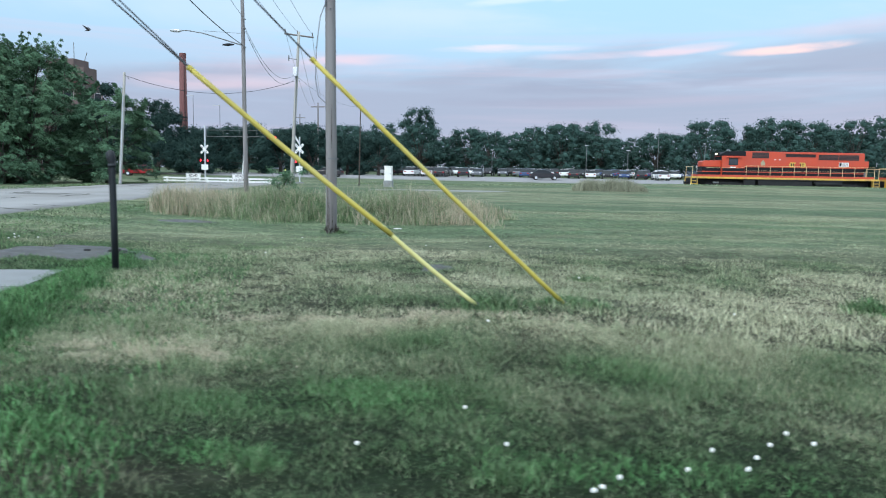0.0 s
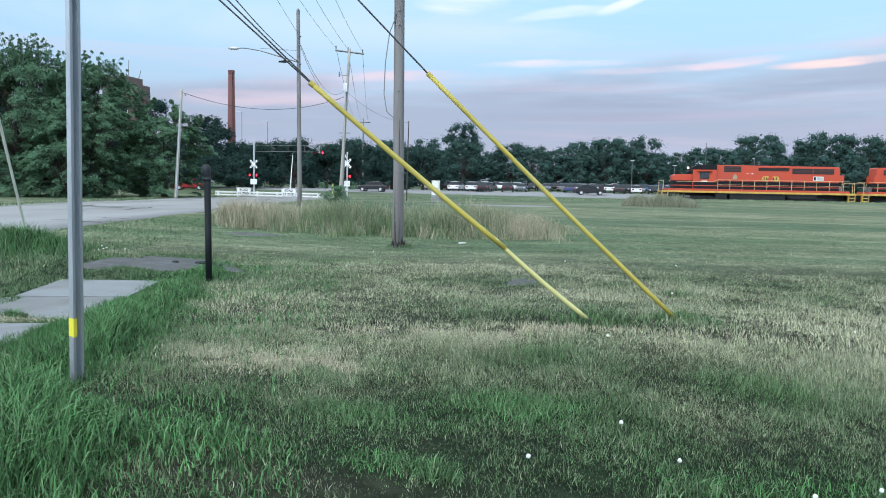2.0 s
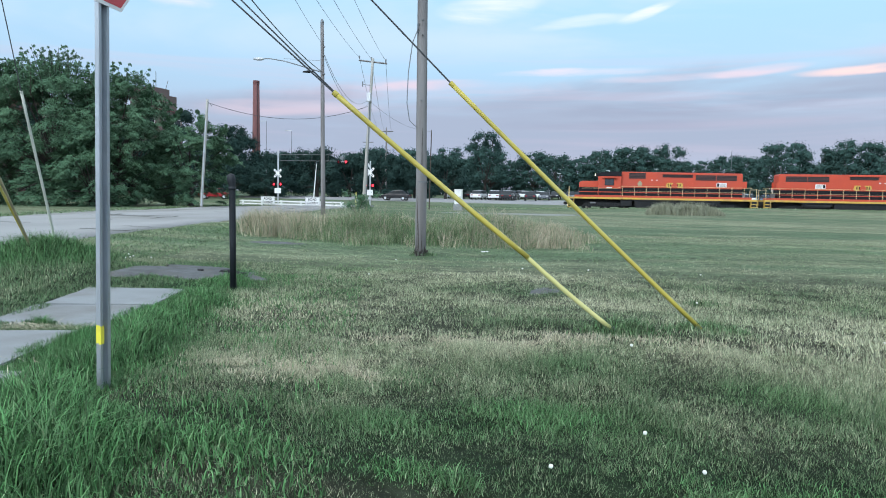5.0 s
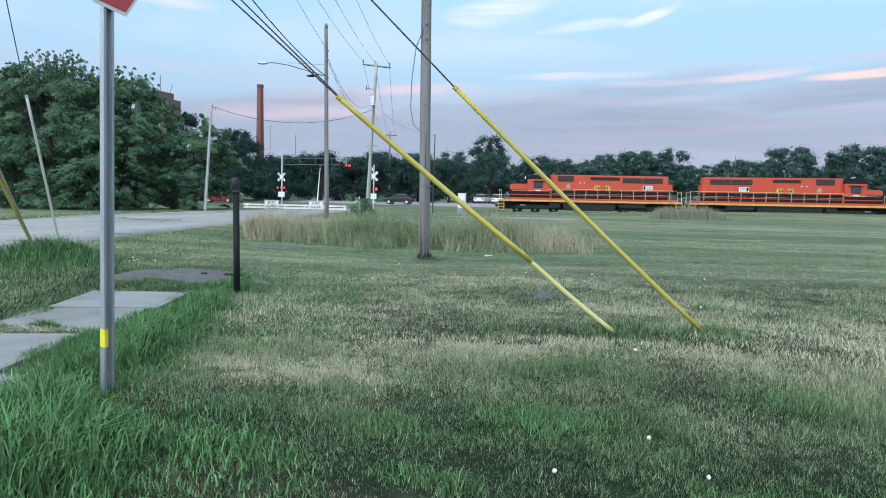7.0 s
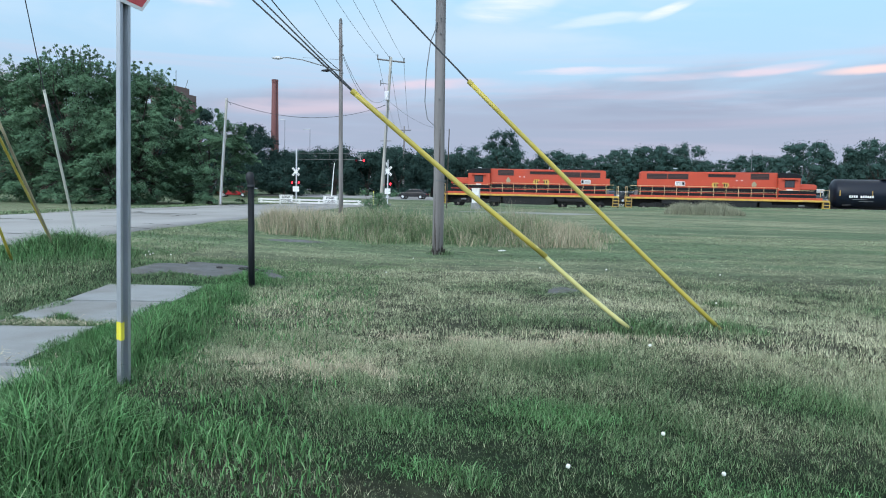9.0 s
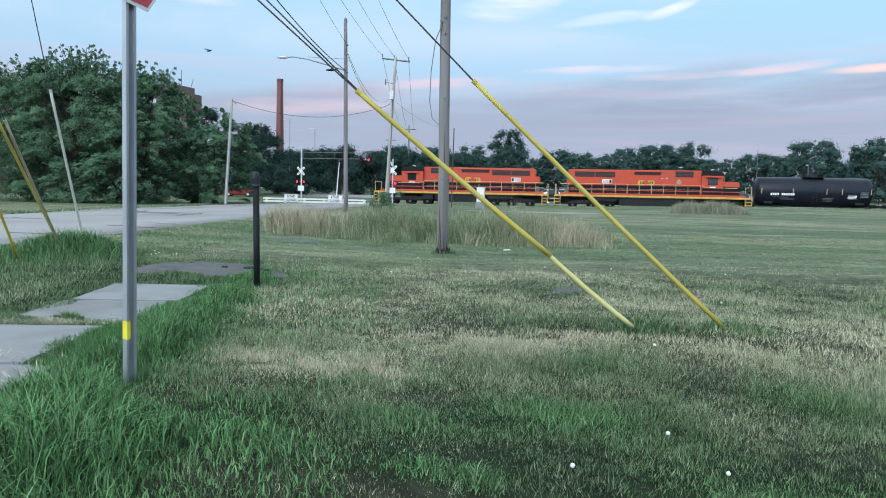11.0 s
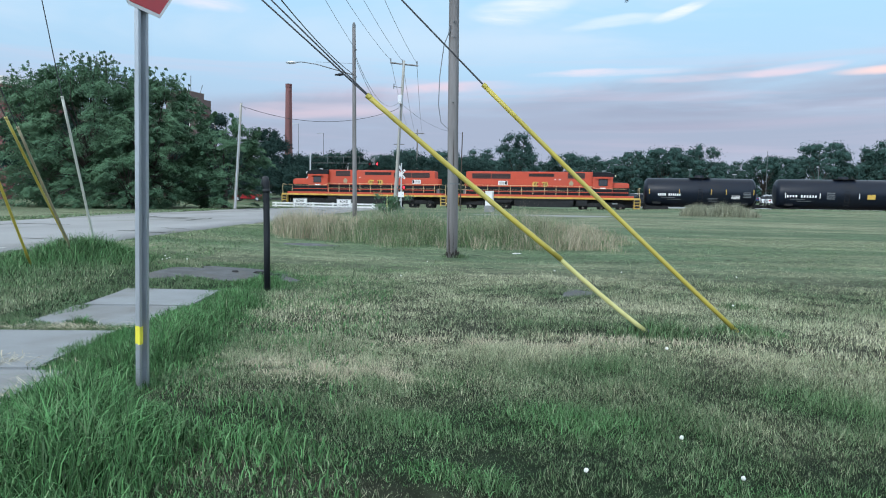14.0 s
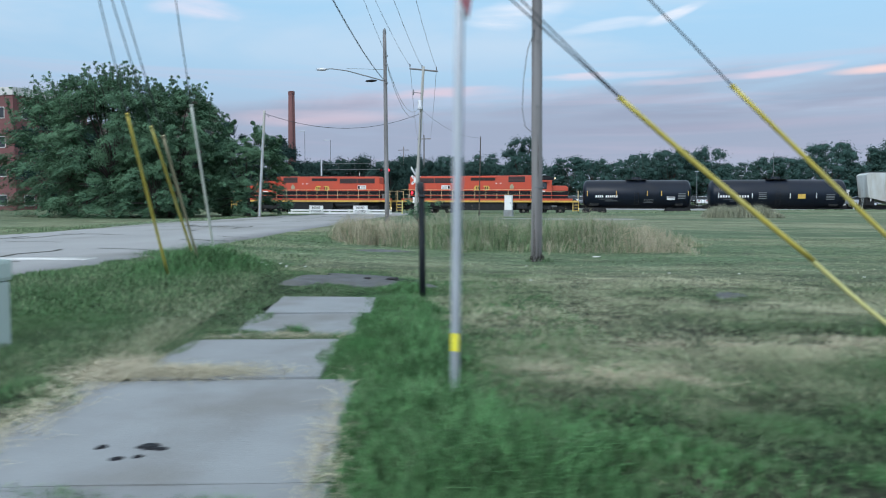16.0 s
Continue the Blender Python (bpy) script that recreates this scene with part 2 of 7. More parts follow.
M_ROAD = mat("weathered_pavement", (0.32, 0.32, 0.318), 0.9, alt=(0.25, 0.25, 0.247), scale=0.5, bump=0.4, bscale=30, alt2=(0.20, 0.195, 0.18), scale2=0.35, stretch=(1, 0.5, 1))
M_LOT = mat("car_park_asphalt", (0.27, 0.27, 0.275), 0.9, alt=(0.21, 0.21, 0.215), scale=0.4)
M_CRACK = mat("tar_crack", (0.055, 0.055, 0.05), 0.8, alt=(0.10, 0.10, 0.08), scale=2)
M_DIRT = mat("gravelly_dirt", (0.150, 0.155, 0.160), 0.95, alt=(0.075, 0.077, 0.080), scale=6, bump=1.0, bscale=30, alt2=(0.14, 0.138, 0.13), scale2=3, spec=0.1)
M_GRAVEL = mat("pale_gravel", (0.27, 0.27, 0.26), 0.95, alt=(0.19, 0.19, 0.175), scale=5, bump=0.7, bscale=40)
M_LINE = mat("worn_white_line", (0.72, 0.72, 0.70), 0.8, alt=(0.45, 0.44, 0.42), scale=3, amount=0.8)
M_GALV = mat("galvanised_steel", (0.42, 0.45, 0.48), 0.5, 0.75, alt=(0.30, 0.33, 0.37), scale=7, bump=0.1, bscale=90, stretch=(1, 1, 0.3))
M_GALVD = mat("dull_steel", (0.20, 0.21, 0.22), 0.6, 0.6, alt=(0.13, 0.135, 0.14), scale=8)
M_RED = mat("sign_red", (0.55, 0.035, 0.045), 0.45, alt=(0.42, 0.03, 0.04), scale=3)
M_WHITE = mat("white_paint", (0.78, 0.78, 0.77), 0.55, alt=(0.62, 0.61, 0.58), scale=4, amount=0.5)
M_SIGNW = mat("sign_white", (0.80, 0.80, 0.80), 0.5, alt=(0.70, 0.70, 0.69), scale=3)
M_BLACKP = mat("black_pipe", (0.008, 0.011, 0.015), 0.5, 0.1, alt=(0.013, 0.016, 0.020), scale=9, bump=0.15, bscale=60)
M_YTAPE = mat("yellow_tape", (0.78, 0.72, 0.05), 0.5, alt=(0.66, 0.58, 0.06), scale=9)
M_YGUARD = mat("yellow_plastic", (0.49, 0.41, 0.065), 0.45, alt=(0.40, 0.34, 0.08), scale=3, stretch=(1, 1, 1), alt2=(0.52, 0.47, 0.17), scale2=1.5)
M_YFADE = mat("faded_yellow_plastic", (0.62, 0.60, 0.26), 0.55, alt=(0.55, 0.50, 0.14), scale=3)
M_TANG = mat("weathered_tan_plastic", (0.36, 0.32, 0.20), 0.65, alt=(0.25, 0.23, 0.16), scale=4)
M_GREYG = mat("faded_grey_plastic", (0.50, 0.52, 0.46), 0.6, alt=(0.40, 0.42, 0.36), scale=4)
M_WOOD = mat("grey_pole_wood", (0.235, 0.225, 0.225), 0.9, alt=(0.125, 0.116, 0.114), scale=6, amount=0.9, bump=0.6, bscale=25, stretch=(1, 1, 0.06))
M_WOODL = mat("pale_pole_wood", (0.42, 0.41, 0.38), 0.9, alt=(0.30, 0.29, 0.26), scale=6, bump=0.4, bscale=25, stretch=(1, 1, 0.06))
M_WIRE = mat("wire", (0.06, 0.065, 0.07), 0.6, 0.3)
M_WIREL = mat("bare_wire", (0.22, 0.23, 0.25), 0.5, 0.5)
M_BARK = mat("bark", (0.055, 0.046, 0.04), 0.95, alt=(0.03, 0.026, 0.024), scale=5, bump=0.8, bscale=14, stretch=(1, 1, 0.25))
M_LEAF = mat("leaf_green", (0.104, 0.192, 0.108), 0.7, alt=(0.064, 0.132, 0.083), scale=0.45, island=0.24, spec=0.12)
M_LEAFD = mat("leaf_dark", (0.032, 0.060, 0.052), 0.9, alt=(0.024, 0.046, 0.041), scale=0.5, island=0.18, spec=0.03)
# distance haze is put into this leaf colour: bluer, with little contrast
M_LEAFF = mat("leaf_haze", (0.054, 0.100, 0.086), 0.9, alt=(0.040, 0.076, 0.070), scale=0.3, island=0.14, spec=0.02)
M_ORANGE = mat("orange_enamel", (0.52, 0.064, 0.024), 0.5, alt=(0.45, 0.056, 0.026), scale=1.2, alt2=(0.44, 0.070, 0.040), scale2=0.5)
M_LOCOBLK = mat("black_enamel", (0.008, 0.009, 0.012), 0.6, alt=(0.014, 0.014, 0.017), scale=2, spec=0.2)
M_LOCOYEL = mat("yellow_enamel", (0.62, 0.40, 0.06), 0.5, alt=(0.40, 0.26, 0.07), scale=2, alt2=(0.30, 0.21, 0.09), scale2=0.9)
M_RAILYEL = mat("pale_yellow_rail", (0.66, 0.52, 0.28), 0.5)
M_GRILLE = mat("dark_grille", (0.060, 0.027, 0.027), 0.7, alt=(0.07, 0.035, 0.03), scale=6)
M_UNDER = mat("grimy_steel", (0.012, 0.013, 0.015), 0.85, 0.1, alt=(0.026, 0.025, 0.025), scale=3, bump=0.3, bscale=15)
M_GLASS = mat("dark_glass", (0.02, 0.025, 0.03), 0.08, spec=0.7)
# black paint with the sky's bluish reflection put into its colour
M_TANK = mat("sky_tinted_black", (0.007, 0.011, 0.021), 0.34, alt=(0.011, 0.016, 0.027), scale=0.8, spec=0.26, alt2=(0.014, 0.016, 0.021), scale2=0.6, stretch=(0.4, 1, 1))
M_HOPPER = mat("pale_hopper_paint", (0.55, 0.58, 0.58), 0.6, alt=(0.42, 0.43, 0.42), scale=1, alt2=(0.36, 0.33, 0.29), scale2=0.7, stretch=(1, 1, 0.3))
M_ALU = mat("silver_lamp", (0.55, 0.57, 0.60), 0.45, 0.5)
M_LAMPON = mat("lit_red_lens", (0.5, 0.01, 0.015), 0.3, emit=(1.0, 0.03, 0.05, 3.2))
M_LAMPOFF = mat("red_lens", (0.22, 0.01, 0.015), 0.25)
M_HEAD = mat("lit_headlamp", (0.9, 0.85, 0.7), 0.3, emit=(1.0, 0.80, 0.50, 3.0))
M_BRICK = mat("red_brick", (0.165, 0.070, 0.068), 0.9, alt=(0.125, 0.058, 0.056), scale=2, bump=0.3, bscale=8)
M_BRICKB = mat("brown_brick", (0.150, 0.110, 0.100), 0.9, alt=(0.115, 0.086, 0.080), scale=1.5)
M_BAND = mat("pale_coping", (0.60, 0.58, 0.56), 0.8, alt=(0.48, 0.47, 0.45), scale=1)
M_WIN = mat("window_glass", (0.02, 0.025, 0.03), 0.12, spec=0.35)
M_RUBBER = mat("tyre_rubber", (0.02, 0.02, 0.02), 0.85)
M_BALLAST = mat("ballast", (0.17, 0.16, 0.15), 0.95, alt=(0.10, 0.095, 0.09), scale=4, bump=1.0, bscale=12)
M_STEEL = mat("rail_steel", (0.30, 0.27, 0.25), 0.4, 0.8, alt=(0.17, 0.12, 0.09), scale=5)
M_TIE = mat("creosoted_wood", (0.055, 0.045, 0.038), 0.9, alt=(0.09, 0.075, 0.06), scale=5)
M_PED = mat("pale_green_plastic", (0.42, 0.50, 0.46), 0.55, alt=(0.36, 0.43, 0.40), scale=3)
M_CLOVER = mat("white_petal", (0.82, 0.82, 0.80), 0.8, alt=(0.68, 0.70, 0.62), scale=60)
M_BIRD = mat("dark_feather", (0.03, 0.03, 0.035), 0.8)
CAR_PAINT = {}
for nm, c in (("white", (0.75, 0.75, 0.75)), ("silver", (0.42, 0.44, 0.47)), ("black", (0.02, 0.02, 0.024)), ("grey", (0.14, 0.15, 0.17)), ("blue", (0.04, 0.07, 0.16)), ("red", (0.30, 0.02, 0.025))):
    CAR_PAINT[nm] = mat("car_paint_" + nm, c, 0.25, 0.15 if nm == "silver" else 0.0, alt=tuple(v * 0.85 for v in c), scale=2)


# ---------- mesh helpers ----------
def link(name, bm, material, parent=None, label="", smooth=False):
    me = bpy.data.meshes.new(name)
    bm.to_mesh(me)
    bm.free()
    me.materials.append(material)
    if smooth:
        for p in me.polygons:
            p.use_smooth = True
    ob = new(name, me)
    if parent is not None:
        ob.parent = parent
    if label:
        tagged(ob, label)
    return ob


def part(name, bm, material, parent, label="", smooth=False):
    return link(name, bm, material, parent, label, smooth)


def thing(name, m, label, category, group="", kind=""):
    ob = new(name)
    ob.empty_display_size = 0.2
    ob.matrix_basis = m
    return tagged(ob, label, category, group, kind)


def box(x0, x1, y0, y1, z0, z1, bevel=0.0, bm=None):
    bm = bm or bmesh.new()
    vs = [bm.verts.new((x, y, z)) for z in (z0, z1) for y in (y0, y1) for x in (x0, x1)]
    fs = [bm.faces.new([vs[i] for i in f]) for f in ((0, 2, 3, 1), (4, 5, 7, 6), (0, 1, 5, 4), (2, 6, 7, 3), (0, 4, 6, 2), (1, 3, 7, 5))]
    if bevel:
        es = {e for f in fs for e in f.edges}
        bmesh.ops.bevel(bm, geom=list(es), offset=bevel, segments=2, affect="EDGES", profile=0.6)
    return bm


def tube(points, radii, sides=8, bm=None, caps=True):
    """A round bar along points."""
    bm = bm or bmesh.new()
    pts = [Vector(p) for p in points]
    if not isinstance(radii, (list, tuple)):
        radii = [radii] * len(pts)
    rings = []
    for i, p in enumerate(pts):
        d = (pts[min(i + 1, len(pts) - 1)] - pts[max(i - 1, 0)]).normalized()
        up = Vector((0, 0, 1)) if abs(d.z) < 0.9 else Vector((1, 0, 0))
        a = d.cross(up).normalized()
        b = d.cross(a)
        rings.append([bm.verts.new(p + radii[i] * (math.cos(k * 2 * math.pi / sides) * a + math.sin(k * 2 * math.pi / sides) * b)) for k in range(sides)])
    for r, s in zip(rings, rings[1:]):
        for k in range(sides):
            bm.faces.new((r[k], r[(k + 1) % sides], s[(k + 1) % sides], s[k]))
    if caps:
        bm.faces.new(rings[0][::-1])
        bm.faces.new(rings[-1])
    bmesh.ops.recalc_face_normals(bm, faces=bm.faces)
    return bm


def prism(profile, y0, y1, bevel=0.0, bm=None):
    """Extrude a closed x-z profile along y."""
    bm = bm or bmesh.new()
    a = [bm.verts.new((x, y0, z)) for x, z in profile]
    b = [bm.verts.new((x, y1, z)) for x, z in profile]
    n = len(a)
    bm.faces.new(a)
    bm.faces.new(b[::-1])
    for i in range(n):
        bm.faces.new((a[i], b[i], b[(i + 1) % n], a[(i + 1) % n]))
    bmesh.ops.recalc_face_normals(bm, faces=bm.faces)
    if bevel:
        bmesh.ops.bevel(bm, geom=list(bm.edges), offset=bevel, segments=2, affect="EDGES", profile=0.6)
    return bm


def sag(a, b, drop, n=14):
    a, b = Vector(a), Vector(b)
    return [a.lerp(b, i / n) - Vector((0, 0, drop * 4 * (i / n) * (1 - i / n))) for i in range(n + 1)]


def hull_mesh(name, verts, faces, material, attrs=None, smooth=False):
    me = bpy.data.meshes.new(name)
    verts, faces = np.asarray(verts, dtype=np.float32), np.asarray(faces, dtype=np.int32)
    k = faces.shape[1]
    me.vertices.add(len(verts))
    me.vertices.foreach_set("co", verts.ravel())
    me.loops.add(faces.size)
    me.loops.foreach_set("vertex_index", faces.ravel())
    me.polygons.add(len(faces))
    me.polygons.foreach_set("loop_start", np.arange(0, faces.size, k, dtype=np.int32))
    me.polygons.foreach_set("loop_total", np.full(len(faces), k, dtype=np.int32))
    me.update(calc_edges=True)
    for nm, val in (attrs or {}).items():
        me.attributes.new(nm, "FLOAT", "POINT").data.foreach_set("value", np.asarray(val, dtype=np.float32))
    me.materials.append(material)
    if smooth:
        me.polygons.foreach_set("use_smooth", np.ones(len(faces), dtype=bool))
    return me


# ---------- the lie of the land ----------
def sstep(a, b, v):
    t = np.clip((v - a) / (b - a), 0, 1)
    return t * t * (3 - 2 * t)


def gz(x, y):
    """Height of the ground."""
    x, y = np.asarray(x, dtype=float), np.asarray(y, dtype=float)
    z = 0.14 * np.exp(-((x - 0.2) / 1.7) ** 2 - ((y - 5.7) / 1.4) ** 2)
    z += 0.20 * np.exp(-((x + 8.0) / 1.6) ** 2 - ((y - 8.5) / 1.6) ** 2)
    z -= 0.15 * np.exp(-((x + 4.3) / 5.0) ** 2 - ((y - 15.0) / 4.0) ** 2)
    q = y - 0.1 * x
    z -= 0.20 * sstep(50, 70, q) * (1 - sstep(94, 122, q)) - 0.50 * sstep(-16, 14, x) * sstep(60, 80, q) * (1 - sstep(81, 84, q))
    z -= 0.50 * sstep(82.5, 84.3, q) * (1 - sstep(90, 94, q))
    z += 0.45 * sstep(94, 122, y - 0.1 * x) + 0.9 * sstep(125, 175, y)
    return z


def gzf(x, y):
    return float(gz(x, y))


_rng = np.random.RandomState(7)
_ph = _rng.uniform(0, 6.28, (40,))
_dirs = _rng.uniform(-1, 1, (40, 2))


def wob(x, y, scale, k=0):
    """Cheap smooth noise, about -1 to 1."""
    v = 0
    for i in range(k, k + 7):
        dx, dy = _dirs[i] / np.hypot(*_dirs[i])
        f = scale * (0.6 + 0.25 * (i - k))
        v = v + np.sin(f * (dx * x + dy * y) + _ph[i] + 1.3 * np.sin(f * 0.55 * (dy * x - dx * y) + _ph[-i]))
    return v / 4.0


PD, PN, P0 = np.array((-0.331, 0.944)), np.array((0.944, 0.331)), np.array((-3.93, 3.67))   # footway: along, across, a corner


def dn(x, y):
    qx, qy = np.asarray(x) - P0[0], np.asarray(y) - P0[1]
    return qx * PD[0] + qy * PD[1], qx * PN[0] + qy * PN[1]


def road_near(y):
    return -10.6 - 0.255 * (np.asarray(y) - 8.0)


def spot(x, y, cx, cy, rx, ry):
    return np.exp(-((x - cx) / rx) ** 2 - ((y - cy) / ry) ** 2)


def dryness(x, y):
    d, n = dn(x, y)
    v = 0.26 + 0.30 * wob(x, y * 1.8, 0.9, 0) + 0.20 * wob(x, y, 3.1, 9)
    v = v + 0.75 * spot(x, y, -2.25, 4.35, 0.7, 0.28) + 0.40 * spot(x, y, -1.1, 5.2, 1.8, 0.45) + 0.4 * spot(x, y, 2.5, 5.6, 1.4, 0.6) + 0.45 * spot(x, y, 1.9, 6.9, 1.2, 0.7) + 0.3 * spot(x, y, 4.0, 8.0, 2.2, 2.0) + 0.35 * spot(x, y, -3.0, 10.5, 3.0, 1.2) + 0.18 * spot(x, y, 1.0, 8.5, 4.0, 1.0) + 0.10 * sstep(5, 7, y) * sstep(16, 12, y) + 0.22 * spot(n, d, 1.5, 1.2, 0.6, 2.2)
    v = v - 0.45 * spot(x, y, -0.55, 3.68, 0.6, 0.4) - 0.20 * sstep(3.9, 3.0, y) - 0.12 * sstep(4.4, 3.6, y) * sstep(-1.2, 0.2, x) + 0.45 * spot(x, y, -0.6, 2.62, 1.8, 0.12) + 0.3 * spot(x, y, -0.9, 3.25, 0.5, 0.15) + 0.4 * spot(x, y, -1.8, 4.85, 1.0, 0.4) - 0.6 * sstep(0.95, 0.4, n) * sstep(7.0, 3.0, d)
    v = v - 0.25 * spot(x, y, -1.2, 3.1, 1.6, 0.6) + 0.28 * spot(x, y, 0.6, 5.0, 0.9, 0.5) - 0.3 * spot(x, y, -0.9, 4.6, 0.6, 0.3)
    v = np.where(n < -1.2, 0.10 + 0.16 * wob(x, y, 2.0, 5), v)
    v = v + 0.5 * spot(n, d, -1.35, 0.6, 0.25, 1.8)
    far = 0.26 + 0.30 * (wob(x * 0.30, y * 1.1, 0.42, 3) + 0.7 * wob(x * 0.45, y * 1.6, 1.1, 18))
    v = v + (far - v) * sstep(11.0, 17.0, y)
    return np.clip(v, 0, 0.95)


def lushness(x, y):
    d, n = dn(x, y)
    n = n + 0.22 * wob(x, y, 1.9, 22)
    v = 0.8 * sstep(1.05, 0.45, n) * sstep(-0.2, 0.1, n) * sstep(6.0, 2.5, d)
    v = v + 0.5 * spot(x, y, -0.53, 3.68, 0.34, 0.3) + 0.4 * spot(x, y, -1.25, 3.4, 0.35, 0.25) + 0.4 * spot(x, y, 0.6, 2.95, 0.8, 0.2) + 0.4 * sstep(0.35, 0.9, wob(x, y, 2.9, 26)) * sstep(6.5, 4.0, y) + 0.5 * spot(x, y, -4.3, 11.0, 1.1, 2.4) + 0.32 * sstep(-1.3, -1.8, n) * sstep(16, 8, y)
    v = v + 0.8 * spot(x, y, -8.0, 8.6, 0.9, 0.9)
    return np.clip(v + 0.15 * wob(x, y, 2.4, 20), 0, 1)


# ---------- ground ----------
def axis(near0, near1, step, far, grow=1.28):
    a = list(np.arange(near0, near1 + 1e-6, step))
    for sgn in (-1, 1):
        s, v = step, (near1 if sgn > 0 else near0)
        while abs(v) < far:
            s *= grow
            v += sgn * s
            a.append(v)
    return np.array(sorted(a))


def build_ground():
    xs, ys = axis(-17, 9, 0.2, 2400, 1.17), np.unique(np.concatenate([axis(0, 26, 0.2, 2400), np.arange(26.0, 60.0, 0.4), np.arange(60.0, 130.0, 1.0)]))
    X, Y = np.meshgrid(xs, ys)
    Z = gz(X, Y) + np.where((Y < 26) & (Y > -3), 0.012 * wob(X, Y, 5.0, 15), 0)
    d, n = dn(X, Y)
    Z = Z - 0.05 * ((d > -4) & (d < 4.0) & (n > -1.35) & (n < 0.42))
    rn = road_near(Y)
    Z = Z - 0.06 * ((X < rn - 0.1) & (X > rn - 8.4) & (Y < 80))
    V = np.stack([X, Y, Z], -1).reshape(-1, 3)
    nx, ny = len(xs), len(ys)
    i = (np.arange(ny - 1)[:, None] * nx + np.arange(nx - 1)[None]).ravel()
    F = np.stack([i, i + 1, i + nx + 1, i + nx], -1)
    x, y = V[:, 0], V[:, 1]
    far = sstep(9.5, 14, y) * sstep(110, 84, y)
    streak = wob(x * 0.30, y * 1.1, 0.42, 3) + 0.7 * wob(x * 0.45, y * 1.6, 1.1, 18) + 0.45 * wob(x, y * 1.5, 2.6, 11)
    # the sward mask fades that painted shade out from 9.5 to 14 m
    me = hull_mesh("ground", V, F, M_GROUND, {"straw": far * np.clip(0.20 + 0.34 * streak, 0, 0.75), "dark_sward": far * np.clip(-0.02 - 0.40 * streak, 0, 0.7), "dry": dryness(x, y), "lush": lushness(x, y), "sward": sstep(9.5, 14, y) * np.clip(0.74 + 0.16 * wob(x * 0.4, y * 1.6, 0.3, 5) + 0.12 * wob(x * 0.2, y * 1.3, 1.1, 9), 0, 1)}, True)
    return tagged(new("ground", me), "mown summer turf, patchy green and straw brown, near part darkened as shade under blades", "ground", kind="structure")


build_ground()


def strip(name, rows, material, label, category, thick=0.05, smooth=True):
    """A sheet through rows of points from side to side, with turned-down edges."""
    V, F = [], []
    w = len(rows[0])
    for r in rows:
        V += r
    for j in range(len(rows) - 1):
        for k in range(w - 1):
            a = j * w + k
            F.append((a, a + 1, a + w + 1, a + w))
    bm = bmesh.new()
    vs = [bm.verts.new(v) for v in V]
    for f in F:
        bm.faces.new([vs[i] for i in f])
    edge = [e for e in bm.edges if e.is_boundary]
    ex = bmesh.ops.extrude_edge_only(bm, edges=edge)
    for v in ex["geom"]:
        if isinstance(v, bmesh.types.BMVert):
            v.co.z -= thick
    bmesh.ops.recalc_face_normals(bm, faces=bm.faces)
    return tagged(link(name, bm, material, smooth=smooth), label, category, kind="structure")


def build_road():
    rows = []
    for y in [-60, -40, -25, -15, -8] + list(np.arange(-4, 80, 2.0)):
        r = []
        for k in range(9):
            off = 8.5 * k / 8
            x = road_near(y) - off + (0.18 * math.sin(y * 1.9) + 0.12 * math.sin(y * 4.7) if k == 0 else 0) + (0.2 * math.sin(y * 1.3) if k == 8 else 0)
            r.append((float(x), float(y), gzf(x, y) + 0.012 + 0.05 * math.sin(math.pi * k / 8)))
        rows.append(r)
    strip("road", rows, M_ROAD, "pale weathered road with tar-filled cracks", "road", 0.15)
    rnd = random.Random(5)
    # cracks and patches, raised a few millimetres
    bm = bmesh.new()
    for i in range(46):
        y = rnd.uniform(6, 64)
        off = rnd.uniform(0.3, 8.0)
        ln = rnd.uniform(0.8, 3.5)
        across = rnd.random() < 0.45
        w = rnd.uniform(0.02, 0.06) * (1 + y / 30)
        pts = []
        for k in range(7):
            s = (k / 6 - 0.5) * ln
            yy = y + (0.12 * math.sin(k * 2.1 + i) if across else s)
            oo = min(8.2, max(0.2, off + (s if across else 0.12 * math.sin(k * 1.7 + i))))
            xx = float(road_near(yy)) - oo
            pts.append((xx, yy, gzf(xx, yy) + 0.018 + 0.05 * math.sin(math.pi * oo / 8.5)))
        for a, b in zip(pts, pts[1:]):
            dx, dy = b[0] - a[0], b[1] - a[1]
            l = math.hypot(dx, dy) or 1
            nx, ny = -dy / l * w, dx / l * w
            bm.faces.new([bm.verts.new(v) for v in ((a[0] - nx, a[1] - ny, a[2]), (b[0] - nx, b[1] - ny, b[2]), (b[0] + nx, b[1] + ny, b[2]), (a[0] + nx, a[1] + ny, a[2]))])
    bmesh.ops.recalc_face_normals(bm, faces=bm.faces)
    tagged(link("road_crack", bm, M_CRACK), "dark tar-filled cracks across the pale road", "crack", kind="stuff")
    rows = []
    for k in range(9):
        off = 0.6 + k * 0.85
        yy = 10.9 - 0.45 * (off - 0.6)
        rows.append([(float(road_near(yy + s)) - off, yy + s, gzf(road_near(yy) - off, yy) + 0.020 + 0.05 * math.sin(math.pi * off / 8.5)) for s in (-0.22, 0.22)])
    strip("stop_line", rows, M_LINE, "worn white stop line painted across the road", "road marking", 0.008)


build_road()


